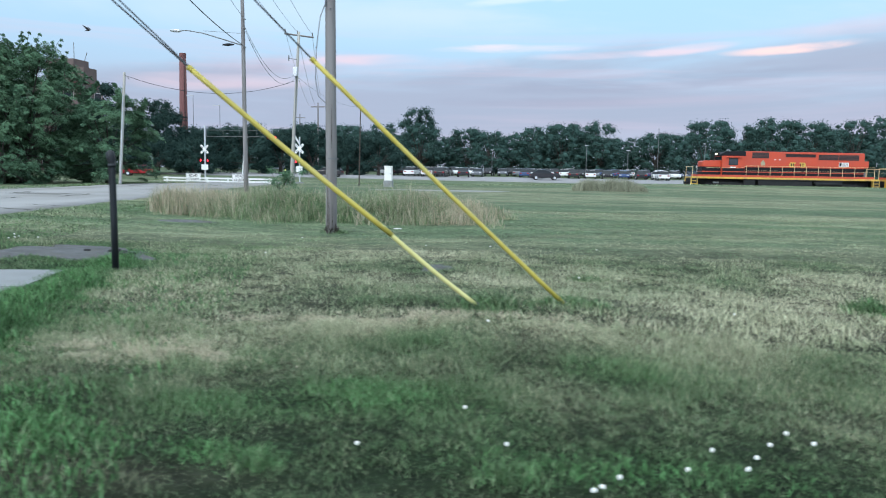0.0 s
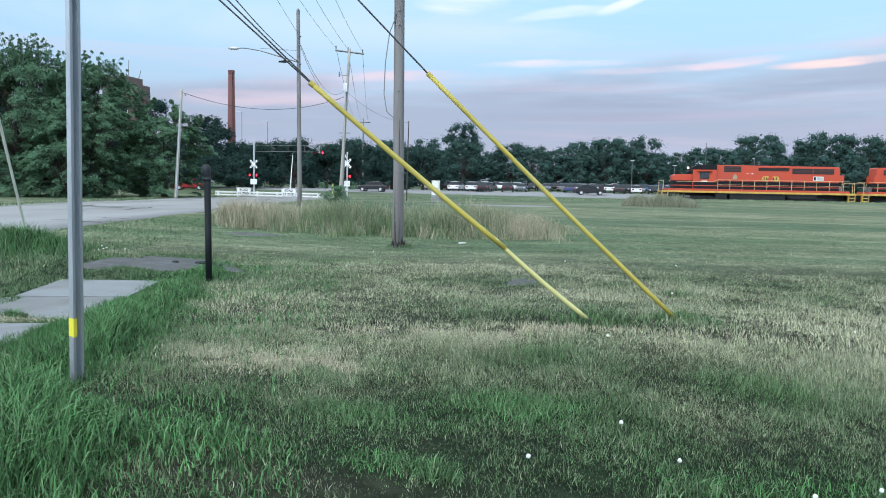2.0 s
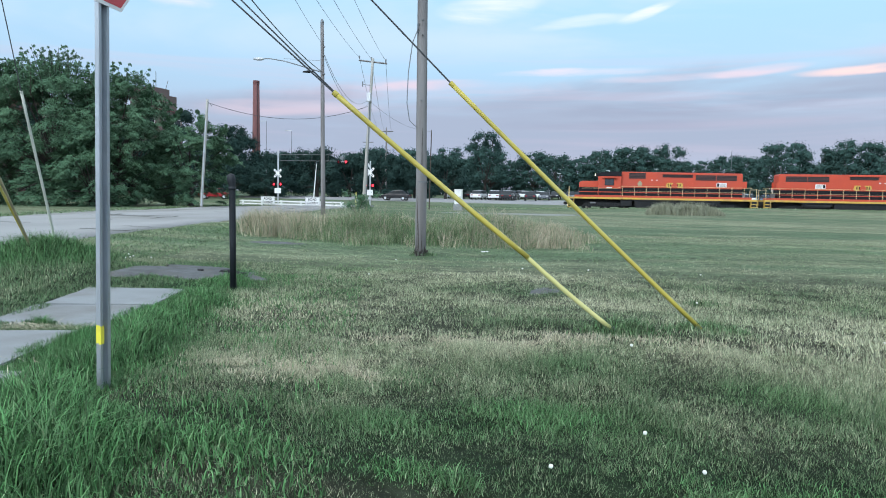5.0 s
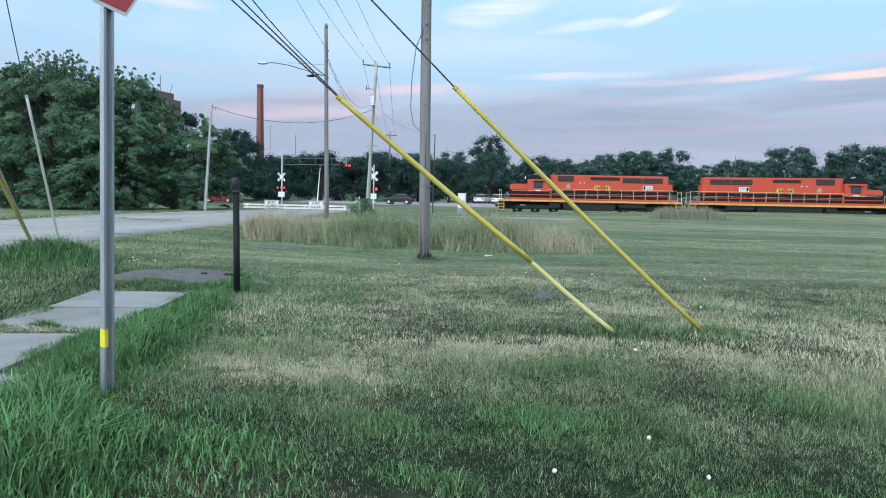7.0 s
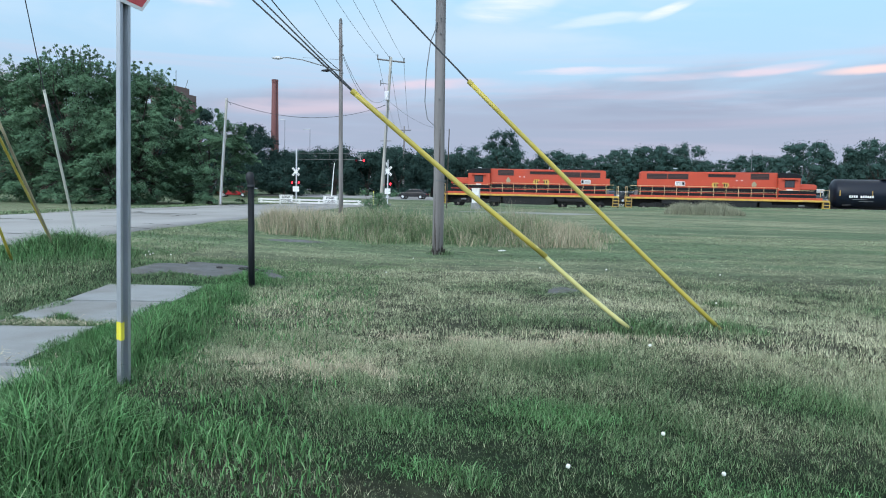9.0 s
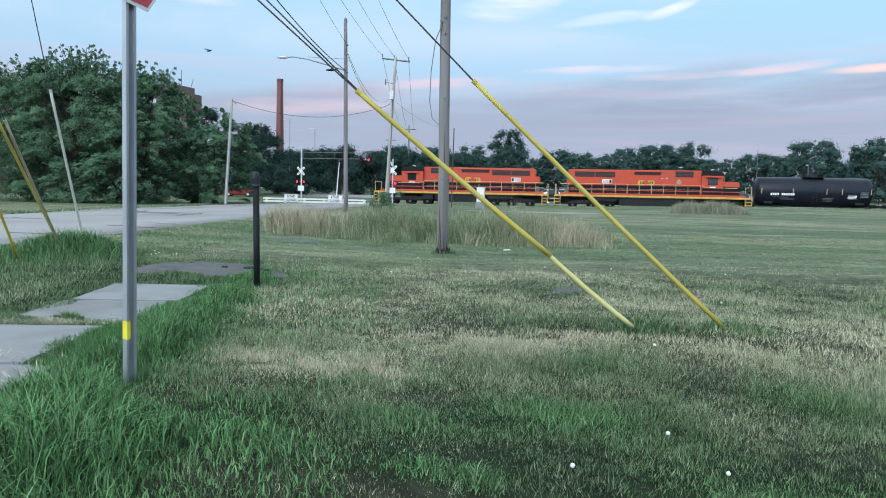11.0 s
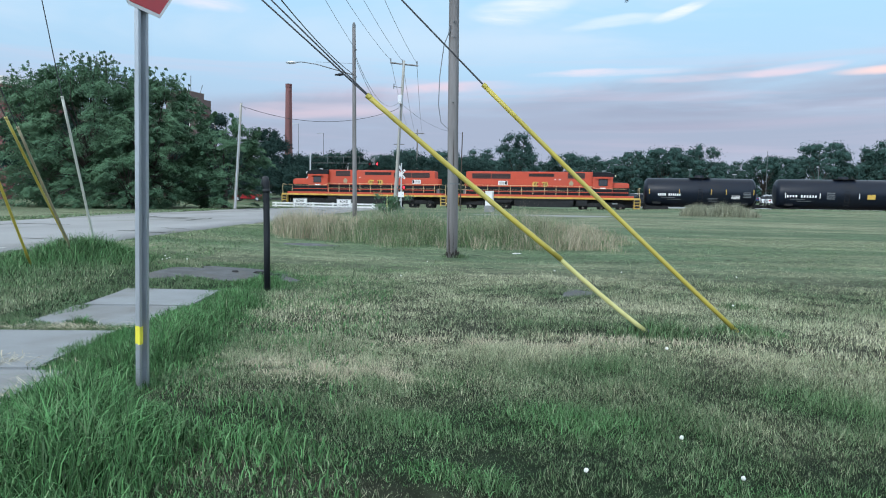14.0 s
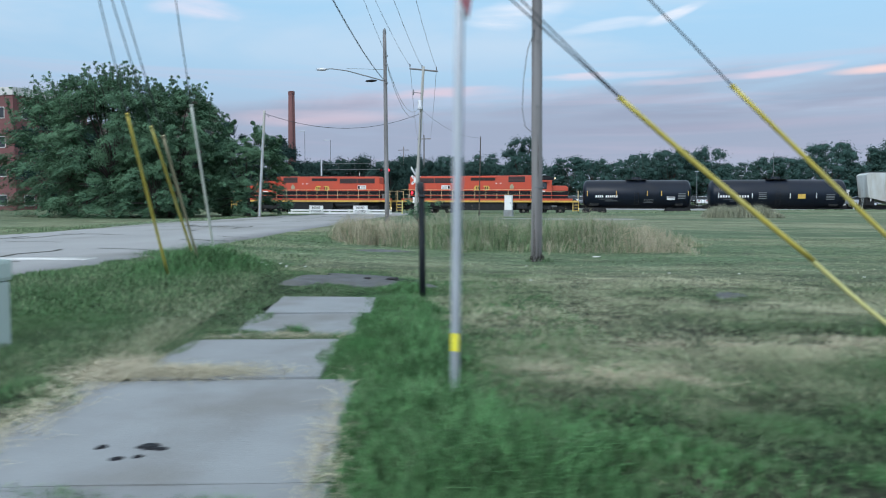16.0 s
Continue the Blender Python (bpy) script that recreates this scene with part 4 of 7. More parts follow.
def make_tree(name, seed, height, spread, leaves, leaf, material, label, m, low=0.15, trunk_r=0.22, clumps=40, shoots=0, tall=1.0, group="", core=0.0, sprays=0):
    r = np.random.RandomState(seed)
    root = thing(name, m, label, "tree", group)
    bm = bmesh.new()
    fork = height * (0.18 + 0.1 * r.rand())
    tube([(0, 0, -0.2), (0.05, 0, fork * 0.5), (0.0, 0.06, fork)], [trunk_r * 1.25, trunk_r, trunk_r * 0.85], 9, bm)
    centres, radii = [], []
    for i in range(clumps):
        a = r.uniform(0, 2 * np.pi)
        zf = low + (1 - low) * r.uniform(0, 1) ** 0.85
        prof = math.sqrt(max(0.03, 1 - ((zf - (low + 0.38 * (1 - low))) / (0.66 * (1 - low) + 0.05)) ** 2))
        d = spread * prof * r.uniform(0.35, 0.92) ** 0.6
        c = np.array((math.cos(a) * d, math.sin(a) * d, height * zf * tall * 0.93))
        centres.append(c)
        radii.append(spread * r.uniform(0.15, 0.30) * (0.75 + 0.4 * prof) * (40.0 / clumps) ** 0.22)
        if i % 3 == 0:
            mid = c * np.array((0.45, 0.45, 0)) + np.array((0, 0, fork + 0.5 * (c[2] - fork)))
            tube([(0, 0.03, fork * 0.9), tuple(mid), tuple(c)], [trunk_r * 0.32, trunk_r * 0.15, 0.02], 5, bm)
    fine = 0
    for i in range(shoots):
        a, d = r.uniform(0, 2 * np.pi), spread * r.uniform(0.0, 0.8)
        b0 = np.array((math.cos(a) * d, math.sin(a) * d, height * 0.80 * math.sqrt(max(0.1, 1 - (d / spread) ** 2 * 0.5))))
        t = b0 + np.array((0.35 * math.cos(a) + r.normal(0, 0.45), 0.35 * math.sin(a) + r.normal(0, 0.45), r.uniform(0.9, 2.5)))
        tube([tuple(b0), tuple(t)], [0.035, 0.008], 4, bm)
        for k in range(8):
            f = 0.12 + 0.125 * k
            centres.append(b0 + (t - b0) * f + r.normal(0, 0.07, 3))
            radii.append(0.27 - 0.024 * k)
            fine += 1
    part("trunk", bm, M_BARK, root)
    me = crown_mesh("crown", r, centres, radii, leaves, leaf, material, core=core, sprays=sprays, fine=fine)
    ob = new("crown", me)
    ob.parent = root
    return root


def at(x, y, rz=0.0, dz=0.0):
    return pose(x, y, gzf(x, y) + dz, 0, 0, rz)


def place(src, x, y, rz, s, sz=None):
    c = copy_thing(src, at(x, y, rz))
    c.scale = (s, s, sz or s)
    return c


def build_trees():
    # the big roadside trees, their crowns reaching down to the verge
    L1 = "large leafy green tree with branches down to the grass"
    make_tree("roadside_tree", 1, 9.7, 4.8, 135000, 0.15, M_LEAF, L1, at(-37.4, 42.0), 0.03, 0.35, 150, 95, sprays=7)
    make_tree("roadside_tree", 2, 8.9, 3.5, 100000, 0.145, M_LEAF, L1, at(-33.7, 43.0), 0.03, 0.3, 130, 40, sprays=7)
    make_tree("roadside_tree", 3, 6.4, 3.0, 56000, 0.165, M_LEAF, "smaller leafy green tree beside larger ones", at(-30.2, 46.5), 0.03, 0.22, 80, 3, sprays=7)
    make_tree("roadside_tree", 4, 9.2, 4.6, 70000, 0.16, M_LEAF, L1, at(-42.4, 43.4), 0.02, 0.3, 110, 50, sprays=7)
    make_tree("roadside_tree", 7, 5.0, 2.7, 30000, 0.15, M_LEAF, "low leafy green tree in front of larger ones", at(-33.4, 40.6), 0.0, 0.18, 70, 2, sprays=7)
    make_tree("roadside_tree", 6, 9.2, 3.6, 30000, 0.24, M_LEAF, "leafy green tree set behind the roadside trees", at(-37.0, 49.5), 0.05, 0.25, 70, 3, sprays=7)
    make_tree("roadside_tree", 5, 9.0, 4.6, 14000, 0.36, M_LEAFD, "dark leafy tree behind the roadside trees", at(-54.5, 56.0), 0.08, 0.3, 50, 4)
    # dark trees by the crossing
    D = "dark green broadleaf tree beyond the railway crossing"
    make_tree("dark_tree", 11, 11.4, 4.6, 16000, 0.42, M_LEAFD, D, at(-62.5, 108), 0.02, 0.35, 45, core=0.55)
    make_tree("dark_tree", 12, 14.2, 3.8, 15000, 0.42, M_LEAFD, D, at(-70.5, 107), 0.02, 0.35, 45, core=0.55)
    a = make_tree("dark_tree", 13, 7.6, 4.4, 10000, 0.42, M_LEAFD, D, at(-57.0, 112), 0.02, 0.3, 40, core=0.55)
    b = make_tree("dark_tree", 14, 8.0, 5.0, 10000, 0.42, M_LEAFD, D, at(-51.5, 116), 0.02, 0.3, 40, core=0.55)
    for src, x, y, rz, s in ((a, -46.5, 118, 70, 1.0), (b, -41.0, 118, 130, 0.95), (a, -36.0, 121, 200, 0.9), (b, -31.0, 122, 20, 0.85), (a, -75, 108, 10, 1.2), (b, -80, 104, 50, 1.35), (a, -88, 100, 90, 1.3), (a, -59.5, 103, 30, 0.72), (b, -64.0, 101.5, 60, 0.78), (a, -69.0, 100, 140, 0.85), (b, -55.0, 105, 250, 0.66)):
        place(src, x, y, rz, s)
    # the far tree line behind the car park
    F = "far broadleaf tree in the tree line behind the car park"
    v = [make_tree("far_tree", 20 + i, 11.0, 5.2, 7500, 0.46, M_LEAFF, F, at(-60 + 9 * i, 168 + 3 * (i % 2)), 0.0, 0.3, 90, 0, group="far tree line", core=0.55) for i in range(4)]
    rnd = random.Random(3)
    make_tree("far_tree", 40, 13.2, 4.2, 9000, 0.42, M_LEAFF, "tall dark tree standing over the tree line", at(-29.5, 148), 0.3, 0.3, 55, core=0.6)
    x = -96.0
    while x < 112:
        s = rnd.uniform(0.70, 0.92)
        if x > -24:
            s *= 1.08
        if 8 < x < 19:
            s *= 0.84
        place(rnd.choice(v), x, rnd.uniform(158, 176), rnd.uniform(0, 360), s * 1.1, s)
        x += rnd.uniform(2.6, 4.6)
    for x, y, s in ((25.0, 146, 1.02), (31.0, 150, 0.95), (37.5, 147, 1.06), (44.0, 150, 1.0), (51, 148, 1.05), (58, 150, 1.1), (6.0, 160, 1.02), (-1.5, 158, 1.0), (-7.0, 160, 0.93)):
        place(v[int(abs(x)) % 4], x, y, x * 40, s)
    # bush by the leaning pole
    r = np.random.RandomState(50)
    root = thing("bush", at(-14.6, 38.0), "small green bush in the tall weeds", "bush")
    c = [(r.normal(0, 0.3), r.normal(0, 0.3), r.uniform(0.2, 1.1)) for i in range(14)]
    bm = bmesh.new()
    for q in c[:6]:
        tube([(0, 0, -0.05), q], [0.02, 0.006], 4, bm)
    part("stem", bm, M_BARK, root)
    ob = new("leaf_mass", crown_mesh("leaf_mass", r, c, [0.3] * 14, 1400, 0.13, M_LEAF))
    ob.parent = root


build_trees()


# ---------- street furniture near the path ----------
def build_stop_sign():
    root = thing("stop_sign", pose(-2.952, 3.565, gzf(-2.97, 3.56) - 0.03, 0, 0.6, 0), "red stop sign on a galvanised channel post in long grass", "road sign")
    # channel post: hat section with holes, open side towards the road
    a = radians(8.0)           # way the sign faces
    fx, fy = math.cos(a), math.sin(a)
    sx, sy = -fy, fx
    prof = [(-0.050, 0.0), (-0.026, 0.0), (-0.018, -0.040), (0.018, -0.040), (0.026, 0.0), (0.050, 0.0)]
    bm = bmesh.new()
    th = 0.004
    outer = [(s, f) for s, f in prof]
    inner = [(s * 0.96, f - th if k in (0, 1, 4, 5) else f - th) for k, (s, f) in enumerate(prof)]
    loop = outer + inner[::-1]
    lo = [bm.verts.new((s * sx + f * fx, s * sy + f * fy, -0.3)) for s, f in loop]
    hi = [bm.verts.new((s * sx + f * fx, s * sy + f * fy, 2.92)) for s, f in loop]
    n = len(loop)
    for k in range(n):
        bm.faces.new((lo[k], lo[(k + 1) % n], hi[(k + 1) % n], hi[k]))
    bmesh.ops.recalc_face_normals(bm, faces=bm.faces)
    post = part("post", bm, M_GALV, root)
    z = 0.45
    while z < 2.0:
        c = Vector((-0.0425 * fx, -0.0425 * fy, z))
        bm = bmesh.new()
        bm.faces.new([bm.verts.new(c + 0.005 * (math.cos(k * math.pi / 4) * Vector((sx, sy, 0)) + math.sin(k * math.pi / 4) * Vector((0, 0, 1)))) for k in range(8)])
        part("punched_hole", bm, M_UNDER, post)
        z += 0.1524
    # tape round the foot of the post
    bm = bmesh.new()
    pr = [(-0.052, 0.003), (-0.052, -0.008), (-0.028, -0.008), (-0.020, -0.044), (-0.012, -0.044), (-0.014, -0.0), (-0.023, 0.003), (-0.036, 0.003)]
    v0 = [bm.verts.new((s * sx + f * fx, s * sy + f * fy, 0.285)) for s, f in pr]
    v1 = [bm.verts.new((s * sx + f * fx, s * sy + f * fy, 0.385)) for s, f in pr]
    for k in range(8):
        bm.faces.new((v0[k], v0[(k + 1) % 8], v1[(k + 1) % 8], v1[k]))
    part("tape", bm, M_YTAPE, root, "bright yellow reflective tape")
    # octagonal plate
    cz, R = 2.115 + 0.381, 0.381 / math.cos(math.pi / 8)

    def octo(r, f0, f1):
        b = bmesh.new()
        p = [(r * math.sin(math.pi / 8 + k * math.pi / 4), r * math.cos(math.pi / 8 + k * math.pi / 4)) for k in range(8)]
        q = [[b.verts.new((s * sx + f * fx, s * sy + f * fy, cz + z)) for s, z in p] for f in (f0, f1)]
        b.faces.new(q[0])
        b.faces.new(q[1][::-1])
        for k in range(8):
            b.faces.new((q[0][k], q[0][(k + 1) % 8], q[1][(k + 1) % 8], q[1][k]))
        bmesh.ops.recalc_face_normals(b, faces=b.faces)
        return b
    plate = part("plate", octo(R, 0.006, 0.009), M_SIGNW, root, "white-edged aluminium plate")
    part("face", octo(R - 0.022, 0.009, 0.0105), M_RED, plate, "red reflective face")
    for z in (cz - 0.25, cz + 0.25):
        part("bolt", tube([(0.008 * fx, 0.008 * fy, z), (0.018 * fx, 0.018 * fy, z)], 0.009, 6), M_GALVD, root)
    cu = bpy.data.curves.new("lettering", "FONT")
    cu.body, cu.size, cu.extrude, cu.align_x, cu.align_y = "STOP", 0.30, 0.001, "CENTER", "CENTER"
    cu.materials.append(M_SIGNW)
    t = new("lettering", cu)
    t.parent = root
    t.matrix_basis = Matrix.Translation((0.0115 * fx, 0.0115 * fy, cz)) @ Matrix(((sx, 0, fx, 0), (sy, 0, fy, 0), (0, 1, 0, 0), (0, 0, 0, 1)))


build_stop_sign()


def build_bollard():
    root = thing("pipe_post", pose(-4.47, 7.57, gzf(-4.47, 7.57), 0, -0.6, 0), "black steel pipe post with a swollen rounded cap in long grass", "post")
    pts = [(0, 0, -0.2), (0, 0, 0.6), (0, 0, 1.17), (-0.004, 0, 1.19), (-0.010, 0.0, 1.225), (-0.012, 0, 1.262), (-0.010, 0, 1.288), (-0.008, 0, 1.300), (-0.007, 0, 1.304)]
    part("pipe", tube(pts, [0.036, 0.036, 0.036, 0.041, 0.046, 0.045, 0.037, 0.022, 0.006], 14), M_BLACKP, root, smooth=True)
    part("collar", tube([(0, 0, 1.12), (0, 0, 1.16)], 0.041, 14), M_BLACKP, root, smooth=True)


build_bollard()


def guy(base, knee, top, mats, wire_to, label, name="guy_wire", r=0.0165):
    """An anchored guy wire with plastic guards over its lower end."""
    root = thing(name, pose(*base), label, "guy wire", "guy wires")
    b, t, w = Vector((0, 0, 0)), Vector(top) - Vector(base), Vector(wire_to) - Vector(base)
    k = Vector(knee) - Vector(base) if knee else None
    d = (t - b).normalized()
    part("anchor_rod", tube([tuple(b - d * 0.4 - Vector((0, 0, 0.1))), tuple(b + d * 0.12)], 0.010, 8), M_GALVD, root)
    part("anchor_eye", tube([tuple(b + d * 0.02 + Vector((0.02 * math.cos(i), 0.0, 0.02 * math.sin(i)))) for i in np.linspace(0, 6.2, 9)], 0.006, 6), M_GALVD, root)
    runs = [(b + d * 0.02, k), (k - (t - k).normalized() * 0.10, t)] if k else [(b + d * 0.02, t)]
    for (p, q), m_ in zip(runs, mats):
        n_ = 8
        pts = [tuple(p.lerp(q, i / n_) - Vector((0, 0, 0.012 * math.sin(math.pi * i / n_)))) for i in range(n_ + 1)]
        rr = r if (p - b).length < 0.2 or not k else r * 1.12
        g = part("guard", tube(pts, [rr * 1.03] + [rr] * (n_ - 1) + [rr * 1.03], 12), m_, root, smooth=True)
        dd = (q - p).normalized()
        part("rolled_edge", tube([tuple(q - dd * 0.03), tuple(q + dd * 0.004)], rr * 1.1, 12), m_, g)
    part("strand", tube([tuple(t - d * 0.25), tuple(t), tuple(w)], 0.0065, 6), M_WIRE, root)
    if k:
        part("strand", tube([tuple(t - d * 0.25), tuple(t + Vector((0, 0, 0.008))), tuple(w + Vector((0.0, 0.0, 0.34)))], 0.006, 6), M_WIRE, root)


POLE_A = (-6.62, 3.55)               # the corner pole that carries the guys
guy((-0.26, 5.57, gzf(-0.26, 5.57) + 0.02), (-0.94, 5.345, 0.735), (-2.19, 4.96, 1.80), (M_YFADE, M_YGUARD), (POLE_A[0] + 0.12, POLE_A[1] + 0.03, 5.75), "anchored guy wire in yellow plastic guards, kinked at the joint")
guy((0.37, 5.80, gzf(0.37, 5.80) + 0.01), None, (-1.44, 5.29, 1.90), (M_YGUARD,), (POLE_A[0] + 0.12, POLE_A[1] + 0.06, 7.15), "anchored guy wire in a long yellow plastic guard")
guy((-7.83, 7.60, gzf(-7.83, 7.6)), None, (-7.45, 6.45, 2.02), (M_YGUARD,), (POLE_A[0] + 0.06, POLE_A[1] + 0.12, 6.89), "guy wire in a yellow plastic guard standing in tall grass")
guy((-8.20, 8.72, gzf(-8.2, 8.72)), None, (-7.64, 7.09, 1.95), (M_YGUARD,), (POLE_A[0] + 0.09, POLE_A[1] + 0.11, 6.05), "guy wire in a yellow plastic guard standing in tall grass")
guy((-7.99, 8.50, gzf(-7.99, 8.5)), None, (-7.51, 7.13, 1.84), (M_TANG,), (POLE_A[0] + 0.11, POLE_A[1] + 0.10, 6.40), "guy wire in a weathered tan plastic guard", r=0.016)
guy((-8.09, 9.04, gzf(-8.09, 9.04)), None, (-7.87, 8.20, 2.34), (M_GREYG,), (POLE_A[0] - 0.06, POLE_A[1] + 0.10, 14.9), "steep guy wire in a faded grey plastic guard", r=0.018)


def pole(name, x, y, height, r0, r1, label, lean=(0, 0), material=None, z=None):
    root = thing(name, pose(x, y, gzf(x, y) if z is None else z), label, "utility pole", "utility poles")
    n = 10
    rnd = random.Random(int(abs(x) * 10))
    pts = [(lean[0] * i / n + rnd.uniform(-0.008, 0.008), lean[1] * i / n, -0.4 + (height + 0.4) * i / n) for i in range(n + 1)]
    bm = tube(pts, [r0 + (r1 - r0) * i / n for i in range(n + 1)], 14)
    part("shaft", bm, material or M_WOOD, root, smooth=True)
    return root


# the near pole
p1 = pole("utility_pole", -4.40, 14.9, 9.6, 0.115, 0.092, "bare grey wooden utility pole on the lawn", (-0.06, 0))
part("band", tube([(0.015, 0, 1.50), (0.015, 0, 1.53)], 0.117, 14), M_GALVD, p1)
for z in (3.15, 4.45, 4.75):
    part("through_bolt", tube([(0.03 - 0.03, -0.15, z), (0.03 - 0.03, -0.09, z)], 0.014, 6), M_GALVD, p1)
bm = bmesh.new()
rnd = random.Random(4)
for k in range(60):
    a = rnd.uniform(0, 6.28)
    q = Vector((0.12 * math.cos(a), 0.12 * math.sin(a), rnd.uniform(-0.02, 0.10)))
    tube([tuple(q), tuple(q * 1.12 + Vector((rnd.uniform(-.02, .02), 0, rnd.uniform(0.03, 0.12))))], [0.012, 0.002], 4, bm)
for dx, z0, z1, w in ((-0.048, 0.05, 1.25, 0.011), (-0.02, 0.0, 0.75, 0.014), (0.05, 0.1, 0.6, 0.007), (0.03, 1.7, 2.6, 0.006), (-0.06, 2.2, 3.4, 0.006)):
    yy = -math.sqrt(0.114 ** 2 - dx * dx) - 0.001
    part("split", prism([(dx - w, z0 + 0.12), (dx, z0), (dx + w * 0.8, z0 + 0.2), (dx + w * 0.5, z1 - 0.3), (dx, z1), (dx - w * 0.5, z1 - 0.25)], yy, yy + 0.012), M_BARK, p1, "dark weathered split in the wood")
part("splintered_foot", bm, M_BARK, p1, "dark splintered wood at the foot")
root = thing("loose_cable", pose(-4.40, 14.9, gzf(-4.4, 14.9)), "loose grey cable drooping in a loop from the pole", "cable")
part("cable_run", tube([(-0.10, -0.12, 4.55), (-0.20, -0.13, 4.3), (-0.28, -0.13, 3.7), (-0.30, -0.13, 3.1), (-0.24, -0.13, 2.75), (-0.10, -0.11, 2.62)], 0.010, 6), M_WIREL, root)
part("cable_end", tube([(-0.105, -0.10, 4.5), (-0.09, -0.11, 4.68)], 0.02, 6), M_GALVD, root)

# corner pole that holds the guys, outside the walked view
p0 = pole("utility_pole", POLE_A[0], POLE_A[1], 15.4, 0.15, 0.10, "tall wooden corner utility pole holding many guy wires")

# lamp pole beside the closed road
p2 = pole("lamp_pole", -19.6, 45.0, 11.75, 0.15, 0.11, "wooden pole with a street lamp arm beside the road", (-0.15, 0))
part("cap", tube([(-0.15, 0, 11.70), (-0.15, 0, 11.95), (-0.15, 0, 12.05)], [0.115, 0.10, 0.04], 12), M_GALVD, p2)
arm = part("arm", tube([(-0.2, -0.12, 8.75), (-1.2, -0.25, 9.05), (-2.6, -0.35, 9.45), (-3.6, -0.4, 9.62), (-4.0, -0.4, 9.62)], [0.04, 0.035, 0.03, 0.03, 0.03], 8), M_GALVD, p2)
part("brace", tube([(-0.2, -0.12, 9.45), (-2.6, -0.35, 9.6)], 0.012, 6), M_GALVD, p2)
bm = bmesh.new()
bmesh.ops.create_icosphere(bm, subdivisions=2, radius=1, matrix=Matrix.LocRotScale((-4.35, -0.4, 9.62), Euler((0, radians(2), 0)), (0.42, 0.16, 0.11)))
part("lamp_head", bm, M_ALU, arm, "grey cobra-style lamp head", True)
bm = bmesh.new()
bmesh.ops.create_icosphere(bm, subdivisions=1, radius=1, matrix=Matrix.LocRotScale((-0.95, -0.3, 8.75), Euler(), (0.45, 0.1, 0.09)))
part("splice_case", bm, M_LOCOBLK, p2)
for z in (10.3, 9.75, 8.6):
    part("insulator", tube([(-0.02, -0.1, z), (0.10, -0.12, z)], 0.045, 8), M_GALVD, p2)
p2.matrix_basis = Matrix.LocRotScale((-15.51, 35.56, 0.23), None, (0.79, 0.79, 0.79))

# leaning crossarm pole by the crossing
p4 = pole("crossarm_pole", -23.2, 62.0, 12.7, 0.16, 0.11, "leaning wooden utility pole with a crossarm and cutouts", (0.75, 0), M_WOODL)
arm4 = part("crossarm", tube([(0.72 - 1.25, 0, 12.58), (0.72 + 1.3, 0, 12.22)], 0.07, 4), M_WOOD, p4)
for s in (-1.2, -0.1, 1.2):
    part("insulator", tube([(0.72 + s, 0, 12.5 - 0.15 * s), (0.72 + s, 0, 12.78 - 0.15 * s)], [0.05, 0.06], 8), M_GALVD, arm4)
part("cutout_bracket", tube([(0.6, -0.1, 10.4), (-0.1, -0.15, 10.5)], 0.03, 6), M_GALVD, p4)
part("cutout", tube([(-0.1, -0.15, 10.75), (-0.12, -0.15, 10.3)], 0.05, 8), M_GALVD, p4)
part("junction_box", box(0.36, 0.72, -0.45, -0.15, 9.0, 9.75, 0.03), M_ALU, p4)
part("riser", tube([(0.35, -0.17, 0.2), (0.55, -0.15, 8.9)], 0.035, 6), M_GALVD, p4)
p4.matrix_basis = Matrix.LocRotScale((-20.2, 53.95, 0.14), None, (0.87, 0.87, 0.87))

p3 = pole("pale_pole", -27.75, 43.9, 7.0, 0.105, 0.08, "pale leaning wooden pole at the far kerb of the road", (0.53, 0), M_WOODL)
part("hook", tube([(0.55, -0.05, 6.85), (0.80, -0.1, 6.70), (0.90, -0.1, 6.55)], 0.025, 6), M_GALVD, p3)
part("riser", tube([(0.10, -0.12, 0.1), (0.46, -0.12, 5.6)], 0.04, 6), M_ALU, p3)

p5 = pole("signal_mast", -16.9, 60.8, 6.6, 0.053, 0.04, "thin dark brown mast beside the railway", (0.1, 0), M_TIE)
p6 = pole("crossarm_pole", -44.2, 130.0, 12.6, 0.16, 0.12, "far wooden utility pole with a crossarm")
part("crossarm", tube([(-1.3, 0, 11.9), (1.3, 0, 11.9)], 0.09, 4), M_WOOD, p6)
p7 = pole("crossarm_pole", -60.5, 165.0, 12.5, 0.16, 0.12, "far wooden utility pole with a crossarm")
part("crossarm", tube([(-1.3, 0, 11.7), (1.3, 0, 11.7)], 0.09, 4), M_WOOD, p7)


